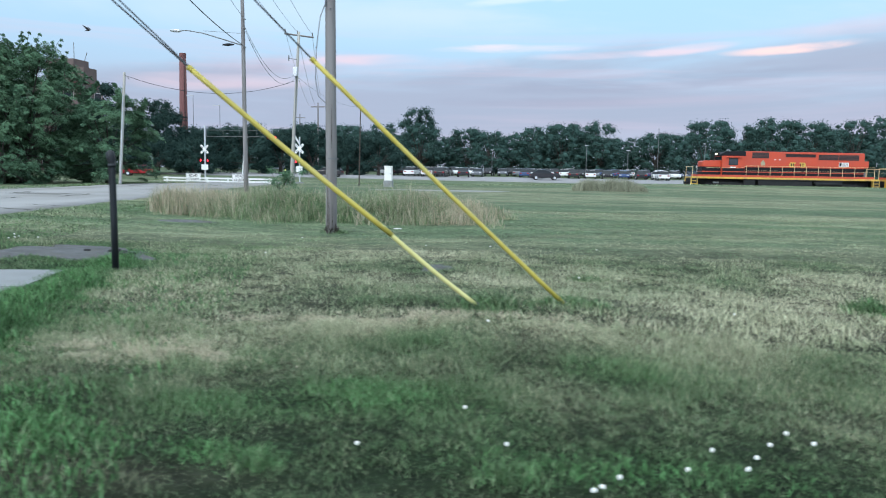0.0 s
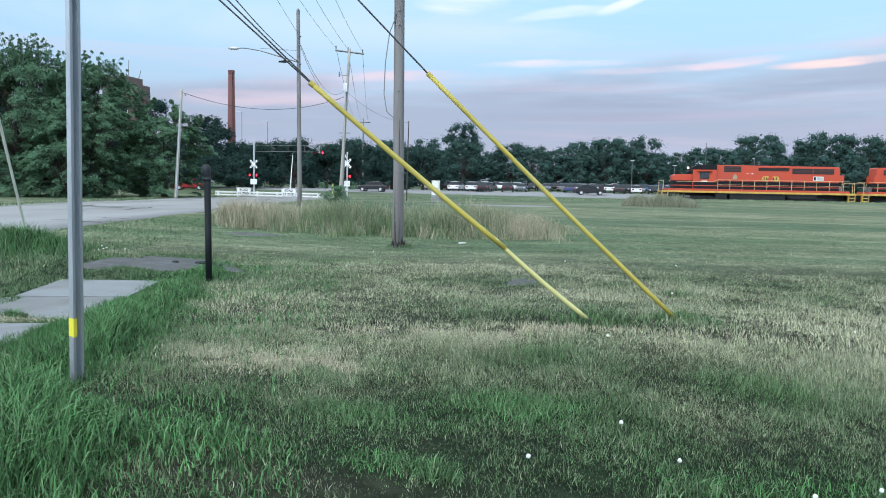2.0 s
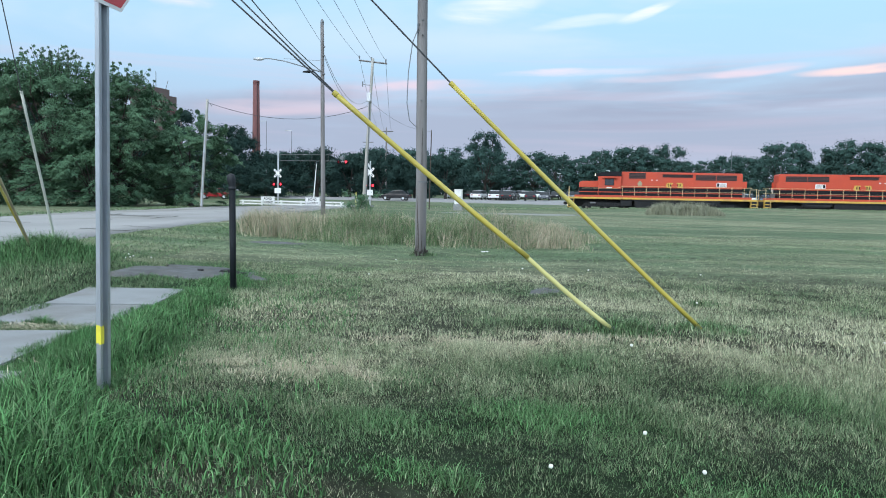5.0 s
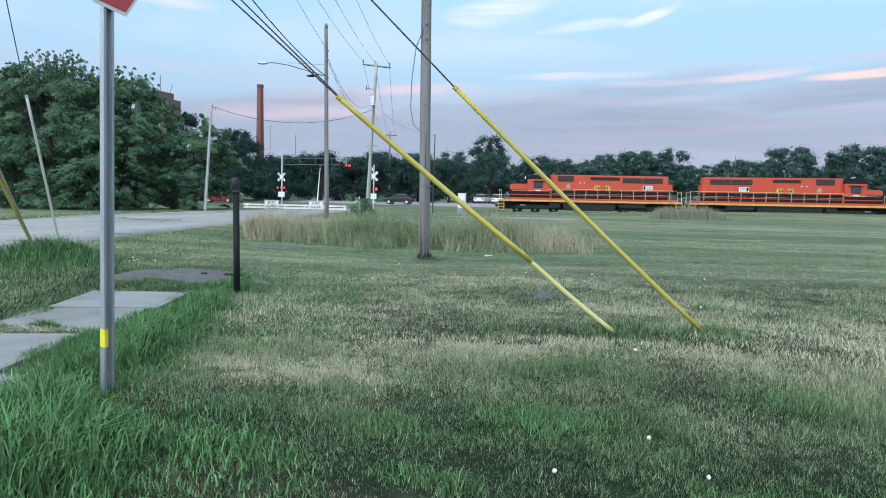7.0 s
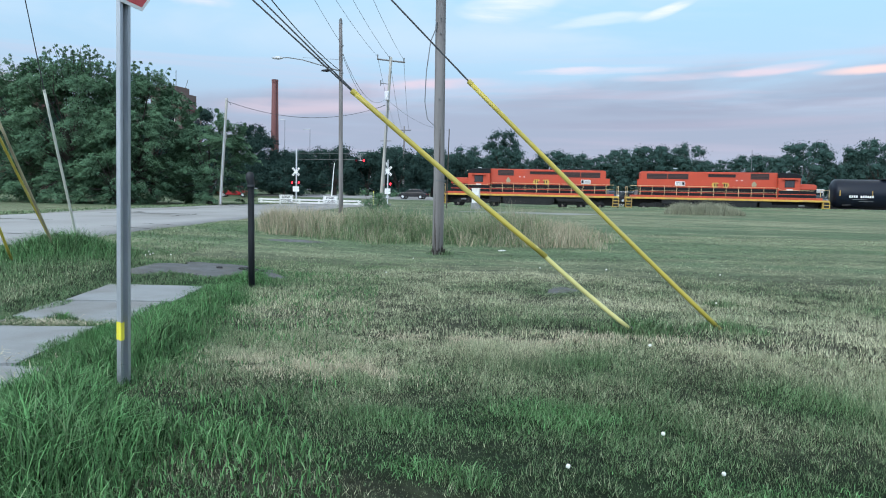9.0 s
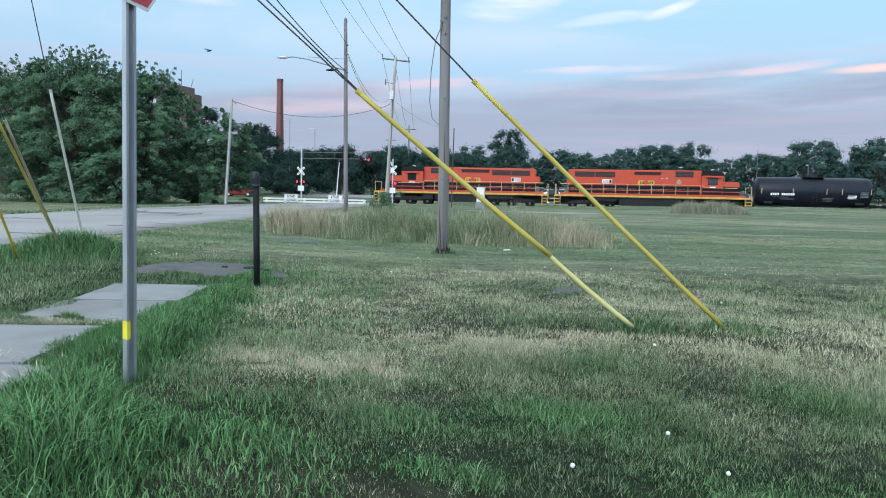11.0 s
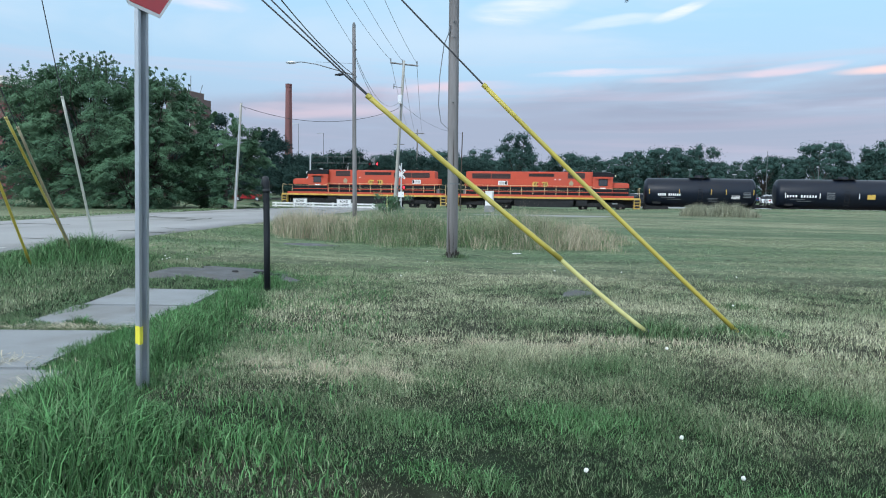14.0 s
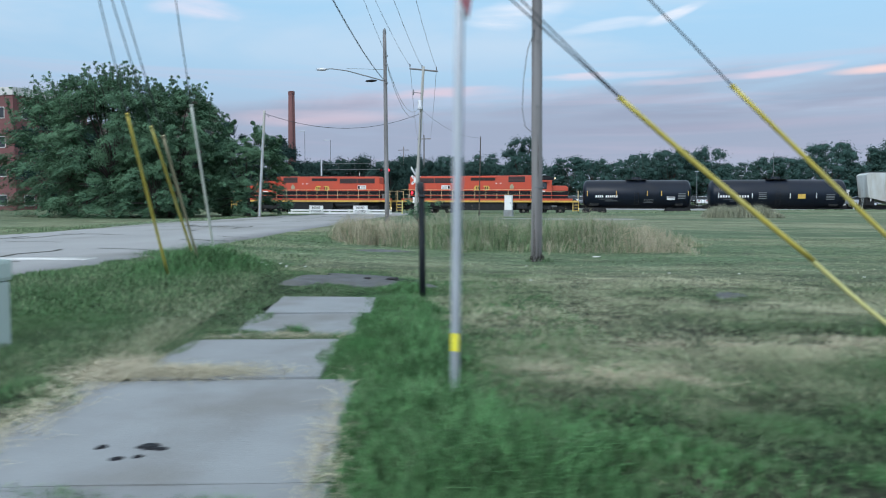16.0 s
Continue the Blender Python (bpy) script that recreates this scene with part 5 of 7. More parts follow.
def wires():
    top4 = Vector((-19.58, 53.95, 0))
    A = Vector((POLE_A[0], POLE_A[1], 0))

    def run(a, b, drop, r, material=M_WIRE, label="overhead wire strung between utility poles"):
        root = thing("overhead_wire", pose(*a), label, "wire", "overhead wires")
        part("conductor", tube([tuple(Vector(p) - Vector(a)) for p in sag(a, b, drop)], r, 5), material, root)
    # thick service cable from the corner pole to the lamp pole
    run((A.x + 0.1, A.y + 0.1, 7.8), (-15.59, 35.48, 7.14), 0.7, 0.019, M_WIRE, "thick black service cable to the lamp pole")
    run((A.x + 0.1, A.y + 0.1, 10.6), (-15.51, 35.56, 8.37), 0.5, 0.009, M_WIREL)
    for s, z in ((-1.04, 11.32), (-0.09, 11.21), (1.04, 11.02)):
        run((A.x + s * 0.9 + 0.3, A.y + 0.1, 11.2), (top4.x + s, 53.95, z - 0.05), 0.9, 0.011, M_WIREL)
        run((top4.x + s, 53.95, z - 0.05), (-44.2 + s, 130.0, 12.1), 1.2, 0.014, M_WIREL)
    run((-15.47, 35.56, 7.93), (top4.x - 0.2, 53.85, 8.23), 1.2, 0.012, M_WIREL)
    run((-15.47, 35.56, 7.81), (top4.x - 0.2, 53.85, 7.89), 1.3, 0.012, M_WIREL)
    run((-27.2, 43.9, 6.8), (top4.x - 0.3, 53.8, 7.63), 1.0, 0.016, M_WIRE)
    run((top4.x - 0.1, 53.95, 7.97), (-16.83, 60.8, 6.35), 0.5, 0.010, M_WIREL)


wires()


def build_pedestal():
    root = thing("utility_pedestal", pose(-6.52, 3.80, gzf(-6.5, 3.8)), "pale green plastic cable pedestal on the grass", "pedestal")
    part("body", box(-0.10, 0.10, -0.10, 0.10, -0.1, 0.50, 0.02), M_PED, root)
    part("cap", box(-0.115, 0.115, -0.115, 0.115, 0.50, 0.66, 0.03), M_PED, root)


build_pedestal()


# ---------- the crossing ----------
def crossbuck(root, z, y=-0.12):
    for a in (45, -45):
        b = box(-0.61, 0.61, -0.008, 0.008, -0.115, 0.115)
        bmesh.ops.transform(b, matrix=pose(0, y - (0.012 if a > 0 else 0), z, 0, a, 0), verts=b.verts)
        bl = part("crossbuck_blade", b, M_SIGNW, root, "white crossbuck blade")
        for s in (-0.36, 0.36):
            t = box(s - 0.13, s + 0.13, -0.002, 0.002, -0.03, 0.03)
            bmesh.ops.transform(t, matrix=pose(0, y - 0.012 - (0.012 if a > 0 else 0), z, 0, a, 0), verts=t.verts)
            part("lettering_bar", t, M_LOCOBLK, bl)


def flasher(root, x, z, y, lit):
    part("backing", tube([(x, y + 0.02, z), (x, y, z)], 0.25, 16), M_LOCOBLK, root)
    part("lens", tube([(x, y, z), (x, y - 0.03, z)], [0.14, 0.11], 14), M_LAMPON if lit else M_LAMPOFF, root, "glowing red signal lens" if lit else "dark red signal lens")
    part("hood", tube([(x, y, z), (x, y - 0.22, z)], 0.16, 14, caps=False), M_LOCOBLK, root)


def gate(root, x, y):
    bm = tube([(x, y, 0.9), (x + 0.20, y, 3.4), (x + 0.33, y, 4.9)], [0.07, 0.05, 0.035], 6)
    part("gate_arm", bm, M_SIGNW, root, "raised white gate arm")
    part("gate_motor", box(x - 0.2, x + 0.2, y - 0.25, y + 0.25, 0.4, 1.1, 0.03), M_ALU, root)


s1 = thing("crossing_signal", at(-40.4, 80.0), "railway crossing signal with cantilever arm, crossbuck and red flashing lights", "crossing signal", "crossing signals")
part("mast", tube([(0, 0, -0.2), (0, 0, 6.5)], 0.09, 10), M_ALU, s1)
crossbuck(s1, 3.85)
for x, lit in ((-0.42, True), (0.42, True)):
    flasher(s1, x, 2.60, -0.15, lit)
part("light_bar", tube([(-0.45, -0.05, 2.6), (0.45, -0.05, 2.6)], 0.03, 6), M_ALU, s1)
part("track_plate", box(-0.4, 0.4, -0.12, -0.10, 1.55, 2.15), M_SIGNW, s1)
ca = part("cantilever", tube([(0, 0, 5.3), (8.6, 0, 5.3)], 0.03, 6), M_GALVD, s1)
part("upper_chord", tube([(0, 0, 6.0), (8.6, 0, 6.0)], 0.025, 6), M_GALVD, ca)
for i in range(5):
    part("web", tube([(0.2 + 2.0 * i, 0, 5.3), (0.2 + 2.0 * i, 0, 6.0)], 0.02, 5), M_GALVD, ca)
part("bell", tube([(7.9, -0.2, 5.65), (7.9, -0.05, 5.65)], 0.22, 12), M_GALVD, ca)
for x, lit in ((7.55, False), (8.45, True)):
    flasher(s1, x, 5.2, -0.15, lit)
part("light_drop", tube([(8.0, 0, 6.0), (8.0, -0.05, 5.2), (8.5, -0.05, 5.2), (7.5, -0.05, 5.2)], 0.03, 6), M_ALU, s1)
gate(s1, 4.62, -0.4)
s1.matrix_basis = Matrix.LocRotScale((-44.0, 87.2, -0.72), None, (1.09, 1.09, 1.09))     # beyond the line

s2 = thing("crossing_signal", at(-26.2, 72.0), "railway crossing signal with a white crossbuck and lit red lights", "crossing signal", "crossing signals")
part("mast", tube([(0, 0, -0.2), (0, 0, 4.6)], 0.07, 10), M_ALU, s2)
crossbuck(s2, 3.45)
b = box(-0.5, 0.5, -0.008, 0.008, -0.11, 0.11)
bmesh.ops.transform(b, matrix=pose(-0.35, 0.15, 4.35, 0, 50, 60), verts=b.verts)
part("crossbuck_blade", b, M_SIGNW, s2, "rear crossbuck seen edge-on")
for x, lit in ((-0.36, True), (0.36, True)):
    flasher(s2, x, 2.15, -0.15, lit)
part("light_bar", tube([(-0.4, -0.05, 2.15), (0.4, -0.05, 2.15)], 0.03, 6), M_ALU, s2)
part("track_plate", box(-0.34, 0.34, -0.12, -0.10, 1.15, 1.70), M_SIGNW, s2)
part("small_plate", tube([(0, -0.1, 0.85), (0, -0.12, 0.85)], 0.16, 12), M_ALU, s2)
part("base", box(-0.3, 0.3, -0.3, 0.3, -0.1, 0.15, 0.02), M_CONC, s2)
mk = thing("marker_post", at(-27.65, 71.8), "short faded yellow marker post by the crossing", "post")
part("shaft", tube([(0, 0, -0.2), (0.02, 0, 1.0), (0.03, 0, 1.35)], [0.06, 0.06, 0.05], 8), M_YFADE, mk)
part("cap", tube([(0.03, 0, 1.33), (0.03, 0, 1.40)], [0.065, 0.05], 8), M_YTAPE, mk)


def barricade():
    root = thing("barricade", pose(-37.4, 66.0, gzf(-32, 66)), "white steel guard rail barricade closing the road", "barricade")
    for z in (0.16, 0.42):
        bm = prism([(0, z - 0.10), (0, z + 0.10)] and [(0.0, z - 0.075), (10.8, z - 0.075), (10.8, z + 0.075), (0.0, z + 0.075)], -0.04, 0.0, 0.008)
        part("rail", bm, M_WHITE, root)
    for i in range(6):
        x = 0.3 + i * 2.04
        part("post", box(x - 0.07, x + 0.07, 0.0, 0.15, -0.3, 0.52), M_WHITE, root)
    return root


barricade()


def road_closed(x, y):
    root = thing("road_closed_sign", pose(x, y, gzf(x, y)), "white rectangular ROAD CLOSED sign on the barricade", "road sign", "road closed signs")
    part("panel", box(-0.74, 0.74, -0.012, 0.012, 0.10, 0.87), M_SIGNW, root)
    part("border", box(-0.70, 0.70, -0.0145, -0.012, 0.13, 0.84), M_LOCOBLK, root)
    part("field", box(-0.685, 0.685, -0.017, -0.0145, 0.15, 0.82), M_SIGNW, root)
    for xx in (-0.5, 0.5):
        part("leg", box(xx - 0.03, xx + 0.03, 0.015, 0.06, -0.25, 0.6), M_GALVD, root)
    for word, z in (("ROAD", 0.65), ("CLOSED", 0.32)):
        cu = bpy.data.curves.new("lettering", "FONT")
        cu.body, cu.size, cu.extrude, cu.align_x, cu.align_y = word, 0.30, 0.002, "CENTER", "CENTER"
        cu.offset = 0.006
        cu.materials.append(M_LOCOBLK)
        t = new("lettering", cu)
        t.parent = root
        t.matrix_basis = pose(0, -0.019, z, 90, 0, 0)


road_closed(-34.3, 65.8)
road_closed(-29.7, 65.8)


def cabinet():
    root = thing("signal_cabinet", Matrix.LocRotScale((-14.39, 60.8, 0.06), None, (0.8, 0.8, 0.8)), "white steel railway signal cabinet on a slab", "cabinet")
    part("base", box(-0.45, 0.45, -0.35, 0.35, -0.50, 0.42, 0.01), M_CONC, root)
    body = part("body", box(-0.38, 0.38, -0.28, 0.28, 0.42, 1.85, 0.015), M_WHITE, root)
    part("door", box(-0.33, 0.33, -0.30, -0.28, 0.50, 1.74, 0.006), M_SIGNW, body)
    part("handle", box(0.22, 0.26, -0.33, -0.30, 1.05, 1.2), M_GALVD, body)
    part("roof", prism([(-0.42, 1.85), (0.42, 1.85), (0.36, 1.93), (-0.36, 1.93)], -0.32, 0.32), M_WHITE, root)


cabinet()

# ---------- railway ----------
K, Y0, RAIL = 0.1, 87.0, -0.42
TA = math.degrees(math.atan(K))


def build_track():
    root = thing("railway_track", pose(0, Y0, RAIL, 0, 0, TA), "railway track on grey ballast", "railway track", kind="structure")
    bm = prism([(-1, -1)] and [(-600, -0.9), (600, -0.9), (600, -0.19), (-600, -0.19)], -1.7, 1.7)
    part("ballast_bed", bm, M_BALLAST, root)
    for y in (-0.7175, 0.7175):
        bm = box(-600, 600, y - 0.036, y + 0.036, -0.04, 0.0)
        box(-600, 600, y - 0.01, y + 0.01, -0.15, -0.04, bm=bm)
        box(-600, 600, y - 0.07, y + 0.07, -0.18, -0.15, bm=bm)
        part("rail", bm, M_STEEL, root)
    tie = box(-0.11, 0.11, -1.3, 1.3, -0.28, -0.185, 0.01)
    first = part("sleeper", tie, M_TIE, root)
    for i in range(1, 280):
        o = new("sleeper", first.data)
        o.parent = root
        o.location = (-75 + 0.55 * i, 0, 0)
    first.location = (-75, 0, 0)


build_track()


def wheel(root, x, y, r=0.5):
    w = part("wheel", tube([(x, y - 0.065, r), (x, y + 0.065, r)], r, 20), M_UNDER, root)
    part("hub", tube([(x, y - 0.12, r), (x, y + 0.12, r)], 0.14, 10), M_STEEL, w)


def build_loco(label, length, cab_at, rads, vent, intake, emblem, crest, plate, nose_z):
    """Lengths run forward from the back of the hood. A six-axle road switcher; x = 0 is the back of the hood, the nose points to -x, z = 0 is the rail."""
    root = thing("locomotive", pose(0, 0, 0), label, "locomotive", "locomotives")
    W = 0.95                                              # half width of the hood
    N0, NC, CB = -length, -cab_at[1], -cab_at[0]                    # nose, cab front, cab back
    # frame and walkway
    fr = part("frame", prism([(N0 - 1.2, 1.42), (1.45, 1.42), (1.45, 1.62), (N0 - 1.2, 1.62)], -1.50, 1.50, 0.02), M_LOCOYEL, root, "yellow frame sill")
    part("sill_drop", prism([(N0 + 5.1, 1.46), (N0 + 5.9, 1.30), (-3.2, 1.30), (-2.6, 1.18), (-2.0, 1.46)], -1.47, 1.47), M_UNDER, fr)
    part("walkway_band", box(N0 - 0.5, 0.9, -1.46, 1.46, 1.62, 1.84, 0.01), M_ORANGE, root)
    # long hood in bands
    part("hood_base", box(CB, 0.0, -W, W, 1.84, 2.16, 0.0), M_LOCOBLK, root, "black lower hood band")
    part("hood_stripe", box(CB, -0.02, -W - 0.004, W + 0.004, 2.16, 2.24), M_ORANGE, root, "thin orange stripe")
    part("hood_black", box(CB, 0.0, -W, W, 2.24, 2.72), M_LOCOBLK, root, "black hood band")
    hood = part("hood", prism([(CB, 2.72), (0.0, 2.72), (0.0, 4.30), (-0.12, 4.42), (CB, 4.47)], -W, W, 0.05), M_ORANGE, root, "orange long hood")
    for x in np.arange(CB + 1.1, -0.4, 1.12):
        for sgn in (-1, 1):
            d = box(x, x + 1.0, sgn * W - 0.012, sgn * W + 0.012, 2.80, 3.55, 0.006)
            part("hood_door", d, M_ORANGE, hood)
    for sgn in (-1, 1):
        y0, y1 = sgn * W - 0.03, sgn * W + 0.03
        for nm, a, b_, z0, z1 in (("intake_grille", -intake[1], -intake[0], 3.72, 4.36), ("radiator_grille", -rads[1], -(rads[0] + rads[1]) / 2 - 0.02, 3.62, 4.20), ("radiator_grille", -(rads[0] + rads[1]) / 2 + 0.02, -rads[0], 3.62, 4.20), ("vent_grille", -vent[1], -vent[0], 3.90, 4.22)):
            g = part(nm, box(a, b_, y0, y1, z0, z1, 0.008), M_GRILLE, hood)
            for i in range(4):
                zz = z0 + (z1 - z0) * (i + 0.5) / 4
                part("louvre", box(a + 0.05, b_ - 0.05, sgn * (W + 0.03) - 0.012, sgn * (W + 0.03) + 0.012, zz - 0.02, zz + 0.02), M_UNDER, g)
        part("fan_overhang", box(-vent[1] - 0.2, -vent[0] + 0.2, sgn * W - 0.10, sgn * W + 0.10, 4.24, 4.36, 0.02), M_ORANGE, hood)
        # emblem: two yellow lobes and an orange middle
        ey = sgn * (W + 0.016)
        for cx in (-emblem - 0.5, -emblem + 0.5):
            b2 = prism([(cx - 0.42, 3.05), (cx - 0.28, 2.78), (cx + 0.28, 2.78), (cx + 0.42, 3.05), (cx + 0.28, 3.32), (cx - 0.28, 3.32)], ey - 0.006, ey + 0.006)
            lobe = part("emblem_lobe", b2, M_LOCOYEL, hood, "plain yellow emblem lobe")
            for s in (-0.16, 0.08):
                part("emblem_bar", box(cx + s - 0.05, cx + s + 0.05, ey - 0.012, ey + 0.012, 2.90, 3.22), M_LOCOBLK, lobe)
        part("emblem_centre", prism([(-emblem - 0.3, 2.75), (-emblem + 0.3, 2.75), (-emblem + 0.35, 3.1), (-emblem, 3.36), (-emblem - 0.35, 3.1)], ey - 0.01, ey + 0.01), M_ORANGE, hood)
        pl = part("side_plate", box(-plate - 1.05, -plate, ey - 0.006, ey + 0.006, 2.92, 3.38), M_SIGNW, hood, "white plate with dark bars")
        part("plate_block", box(-plate - 1.0, -plate - 0.77, ey - 0.012, ey + 0.012, 2.97, 3.33), M_LOCOBLK, pl)
        for i in range(4):
            part("lettering_bar", box(-plate - 0.70, -plate - 0.08, ey - 0.012, ey + 0.012, 2.98 + 0.09 * i, 3.02 + 0.09 * i), M_GALVD, pl)
        part("crest", prism([(-crest - 0.18, 2.95), (-crest + 0.18, 2.95), (-crest + 0.27, 3.2), (-crest, 3.55), (-crest - 0.27, 3.2)], ey - 0.005, ey + 0.005), M_TANG, hood, "small faded crest")
        for i in range(2):
            part("marker_lamp", box(-crest + 1.2 + 0.5 * i, -crest + 1.35 + 0.5 * i, ey - 0.01, ey + 0.01, 3.55, 3.63), M_SIGNW, hood)
    for x in (-vent[1] - 1.6, -vent[1] + 0.5, -vent[0] - 0.5, -4.2, -2.6, -1.2):
        part("roof_fan", tube([(x, 0, 4.40), (x, 0, 4.56)], 0.55, 14), M_UNDER, hood)
    # cab
    cab = part("cab", prism([(NC, 1.84), (CB, 1.84), (CB, 4.05), (CB - 0.1, 4.10), (NC + 0.2, 4.10), (NC - 0.05, 3.9), (NC - 0.02, 3.3)], -1.42, 1.42, 0.03), M_ORANGE, root, "orange cab with a dark roof")
    part("cab_roof", prism([(NC - 0.18, 3.92), (CB + 0.02, 3.92), (CB + 0.02, 4.42), (CB - 0.3, 4.47), (NC + 0.35, 4.40), (NC - 0.18, 4.12)], -1.445, 1.445, 0.05), M_LOCOBLK, cab, "dark cab roof")
    for sgn in (-1, 1):
        y = sgn * 1.42
        wx = (NC + CB) / 2
        part("window_frame", box(wx - 0.55, wx + 0.45, y - 0.02, y + 0.02, 2.92, 3.68, 0.01), M_LOCOBLK, cab)
        part("pane", box(wx - 0.50, wx - 0.07, y - 0.025, y + 0.025, 2.98, 3.62), M_GLASS, cab)
        part("pane", box(wx - 0.03, wx + 0.40, y - 0.025, y + 0.025, 2.98, 3.62), M_GLASS, cab)
        part("visor", prism([(wx - 0.85, 3.74), (wx + 0.75, 3.74), (wx + 0.6, 3.88), (wx - 0.7, 3.88)], min(y, y + sgn * 0.35), max(y, y + sgn * 0.35)), M_ORANGE, cab)
        part("number_bar", box(wx - 0.35, wx + 0.25, y - 0.008, y + 0.008, 2.62, 2.74), M_SIGNW, cab)
        part("cab_black_band", box(NC + 0.02, CB - 0.02, y - 0.006, y + 0.006, 1.86, 2.16), M_LOCOBLK, cab)
        part("cab_black_band", box(NC + 0.02, CB - 0.02, y - 0.006, y + 0.006, 2.24, 2.58), M_LOCOBLK, cab)
    part("windscreen", box(NC - 0.07, NC - 0.03, -1.2, 1.2, nose_z + 0.05, 3.86), M_GLASS, cab)
    part("horn", tube([(wx, 0.2, 4.42), (wx, 0.2, 4.60), (wx - 0.35, 0.2, 4.62)], 0.05, 6), M_ALU, cab)
    hl = part("headlight_box", box(NC - 0.28, NC + 0.1, -0.35, 0.35, 4.0, 4.28, 0.03), M_LOCOBLK, cab)
    for y in (-0.17, 0.17):
        part("headlight", tube([(NC - 0.28, y, 4.14), (NC - 0.32, y, 4.14)], 0.11, 10), M_HEAD, hl, "glowing headlight")
    # short nose
    nose = part("nose", prism([(N0, 2.72), (NC, 2.72), (NC, nose_z), (N0 + 0.25, nose_z - 0.03), (N0, nose_z - 0.16)], -W, W, 0.05), M_ORANGE, root, "orange short nose")
    part("nose_base", box(N0, NC, -W, W, 1.84, 2.16), M_LOCOBLK, nose)
    part("nose_stripe", box(N0 + 0.02, NC, -W - 0.004, W + 0.004, 2.16, 2.24), M_ORANGE, nose)
    part("nose_black", box(N0, NC, -W, W, 2.24, 2.72), M_LOCOBLK, nose)
    # handrails
    for sgn in (-1, 1):
        y = sgn * 1.44
        xs = np.arange(CB + 0.15, 1.0, 1.28)
        for x in xs:
            part("stanchion", tube([(x, y, 1.80), (x, y, 2.86)], 0.022, 6), M_RAILYEL, root)
        part("handrail", tube([(N0 + 0.3, y, 2.60), (CB - 0.4, y, 2.62), (CB + 0.15, y, 2.86), (0.9, y, 2.86)], 0.02, 6), M_RAILYEL, root)
        part("lower_rail", tube([(CB + 0.15, y, 2.34), (0.9, y, 2.34)], 0.012, 6), M_RAILYEL, root)
        for xe, d in ((N0 - 1.2, -1), (1.45, 1)):
            st = part("step_well", box(min(xe, xe - 0.55 * d), max(xe, xe - 0.55 * d), min(sgn * 1.05, sgn * 1.5), max(sgn * 1.05, sgn * 1.5), 0.45, 1.42, 0.02), M_UNDER, root)
            for i in range(3):
                part("step", box(min(xe, xe - 0.6 * d), max(xe, xe - 0.6 * d), min(sgn * 1.05, sgn * 1.53), max(sgn * 1.05, sgn * 1.53), 0.45 + 0.32 * i, 0.53 + 0.32 * i), M_LOCOYEL, st, "yellow step")
            for xx in (xe, xe - 0.62 * d):
                part("step_side", box(xx - 0.03, xx + 0.03, min(sgn * 1.08, sgn * 1.54), max(sgn * 1.08, sgn * 1.54), 0.42, 1.5), M_LOCOYEL, st)
            part("corner_post", tube([(xe - 0.08 * d, sgn * 1.44, 0.5), (xe - 0.08 * d, sgn * 1.44, 2.75)], 0.028, 6), M_RAILYEL, root)
    for xe in (N0 - 1.15, 1.40):
        part("end_rail", tube([(xe, -1.44, 2.7), (xe, 1.44, 2.7)], 0.028, 6), M_RAILYEL, root)
        part("pilot", box(xe - 0.06, xe + 0.06, -1.0, 1.0, 0.25, 1.42, 0.02), M_LOCOBLK, root)
        d = -1 if xe < 0 else 1
        part("coupler", box(min(xe, xe + 0.55 * d), max(xe, xe + 0.55 * d), -0.16, 0.16, 0.78, 1.05, 0.04), M_UNDER, root)
        part("hose", tube([(xe + 0.05 * d, 0.5, 1.1), (xe + 0.35 * d, 0.4, 0.7), (xe + 0.5 * d, 0.3, 0.6)], 0.03, 6), M_UNDER, root)
        part("ditch_light", tube([(xe + 0.05 * d, -1.2, 0.72), (xe + 0.09 * d, -1.2, 0.72)], 0.09, 10), M_HEAD, root, "glowing ditch light")
    part("end_box", box(0.10, 0.42, -0.5, 0.3, 1.62, 2.35, 0.02), M_GALVD, root, "grey box on the rear platform")
    # running gear
    # dark blocks added to fill the gap below the frame as shade
    part("underframe_fill", box(N0 - 0.5, 0.8, -0.45, 0.45, 0.55, 1.44, 0.02), M_UNDER, root)
    for y in (-1.2, 1.2):
        part("side_fill", tube([(-5.2, y, 1.05), (-2.4, y, 1.05)], 0.26, 12), M_UNDER, root)
        part("fill_box", box(N0 + 4.5, N0 + 5.7, min(y * 0.8, y * 1.12), max(y * 0.8, y * 1.12), 0.7, 1.42, 0.03), M_UNDER, root)
    part("fuel_tank", prism([(N0 + 6.3, 0.5), (-5.9, 0.5), (-5.6, 0.75), (-5.6, 1.35), (N0 + 6.0, 1.35), (N0 + 6.0, 0.75)], -1.38, 1.38, 0.04), M_UNDER, root)
    for y in (-1.25, 1.25):
        part("air_tank", tube([(-5.4, y, 1.15), (-2.9, y, 1.15)], 0.16, 10), M_UNDER, root)
    for cx in (N0 + 2.9, -2.6):
        for y in (-1.08, 1.08):
            tr = part("truck_frame", prism([(cx - 2.5, 0.62), (cx + 2.5, 0.62), (cx + 2.5, 0.85), (cx + 1.0, 1.05), (cx - 1.0, 1.05), (cx - 2.5, 0.85)], y - 0.09, y + 0.09, 0.02), M_UNDER, root)
            for k in (-2.0, -1.0, 0, 1.0, 2.0):
                part("spring", tube([(cx + k * 0.95, y * 1.03, 0.55), (cx + k * 0.95, y * 1.03, 0.95)], 0.12, 8), M_UNDER, tr)
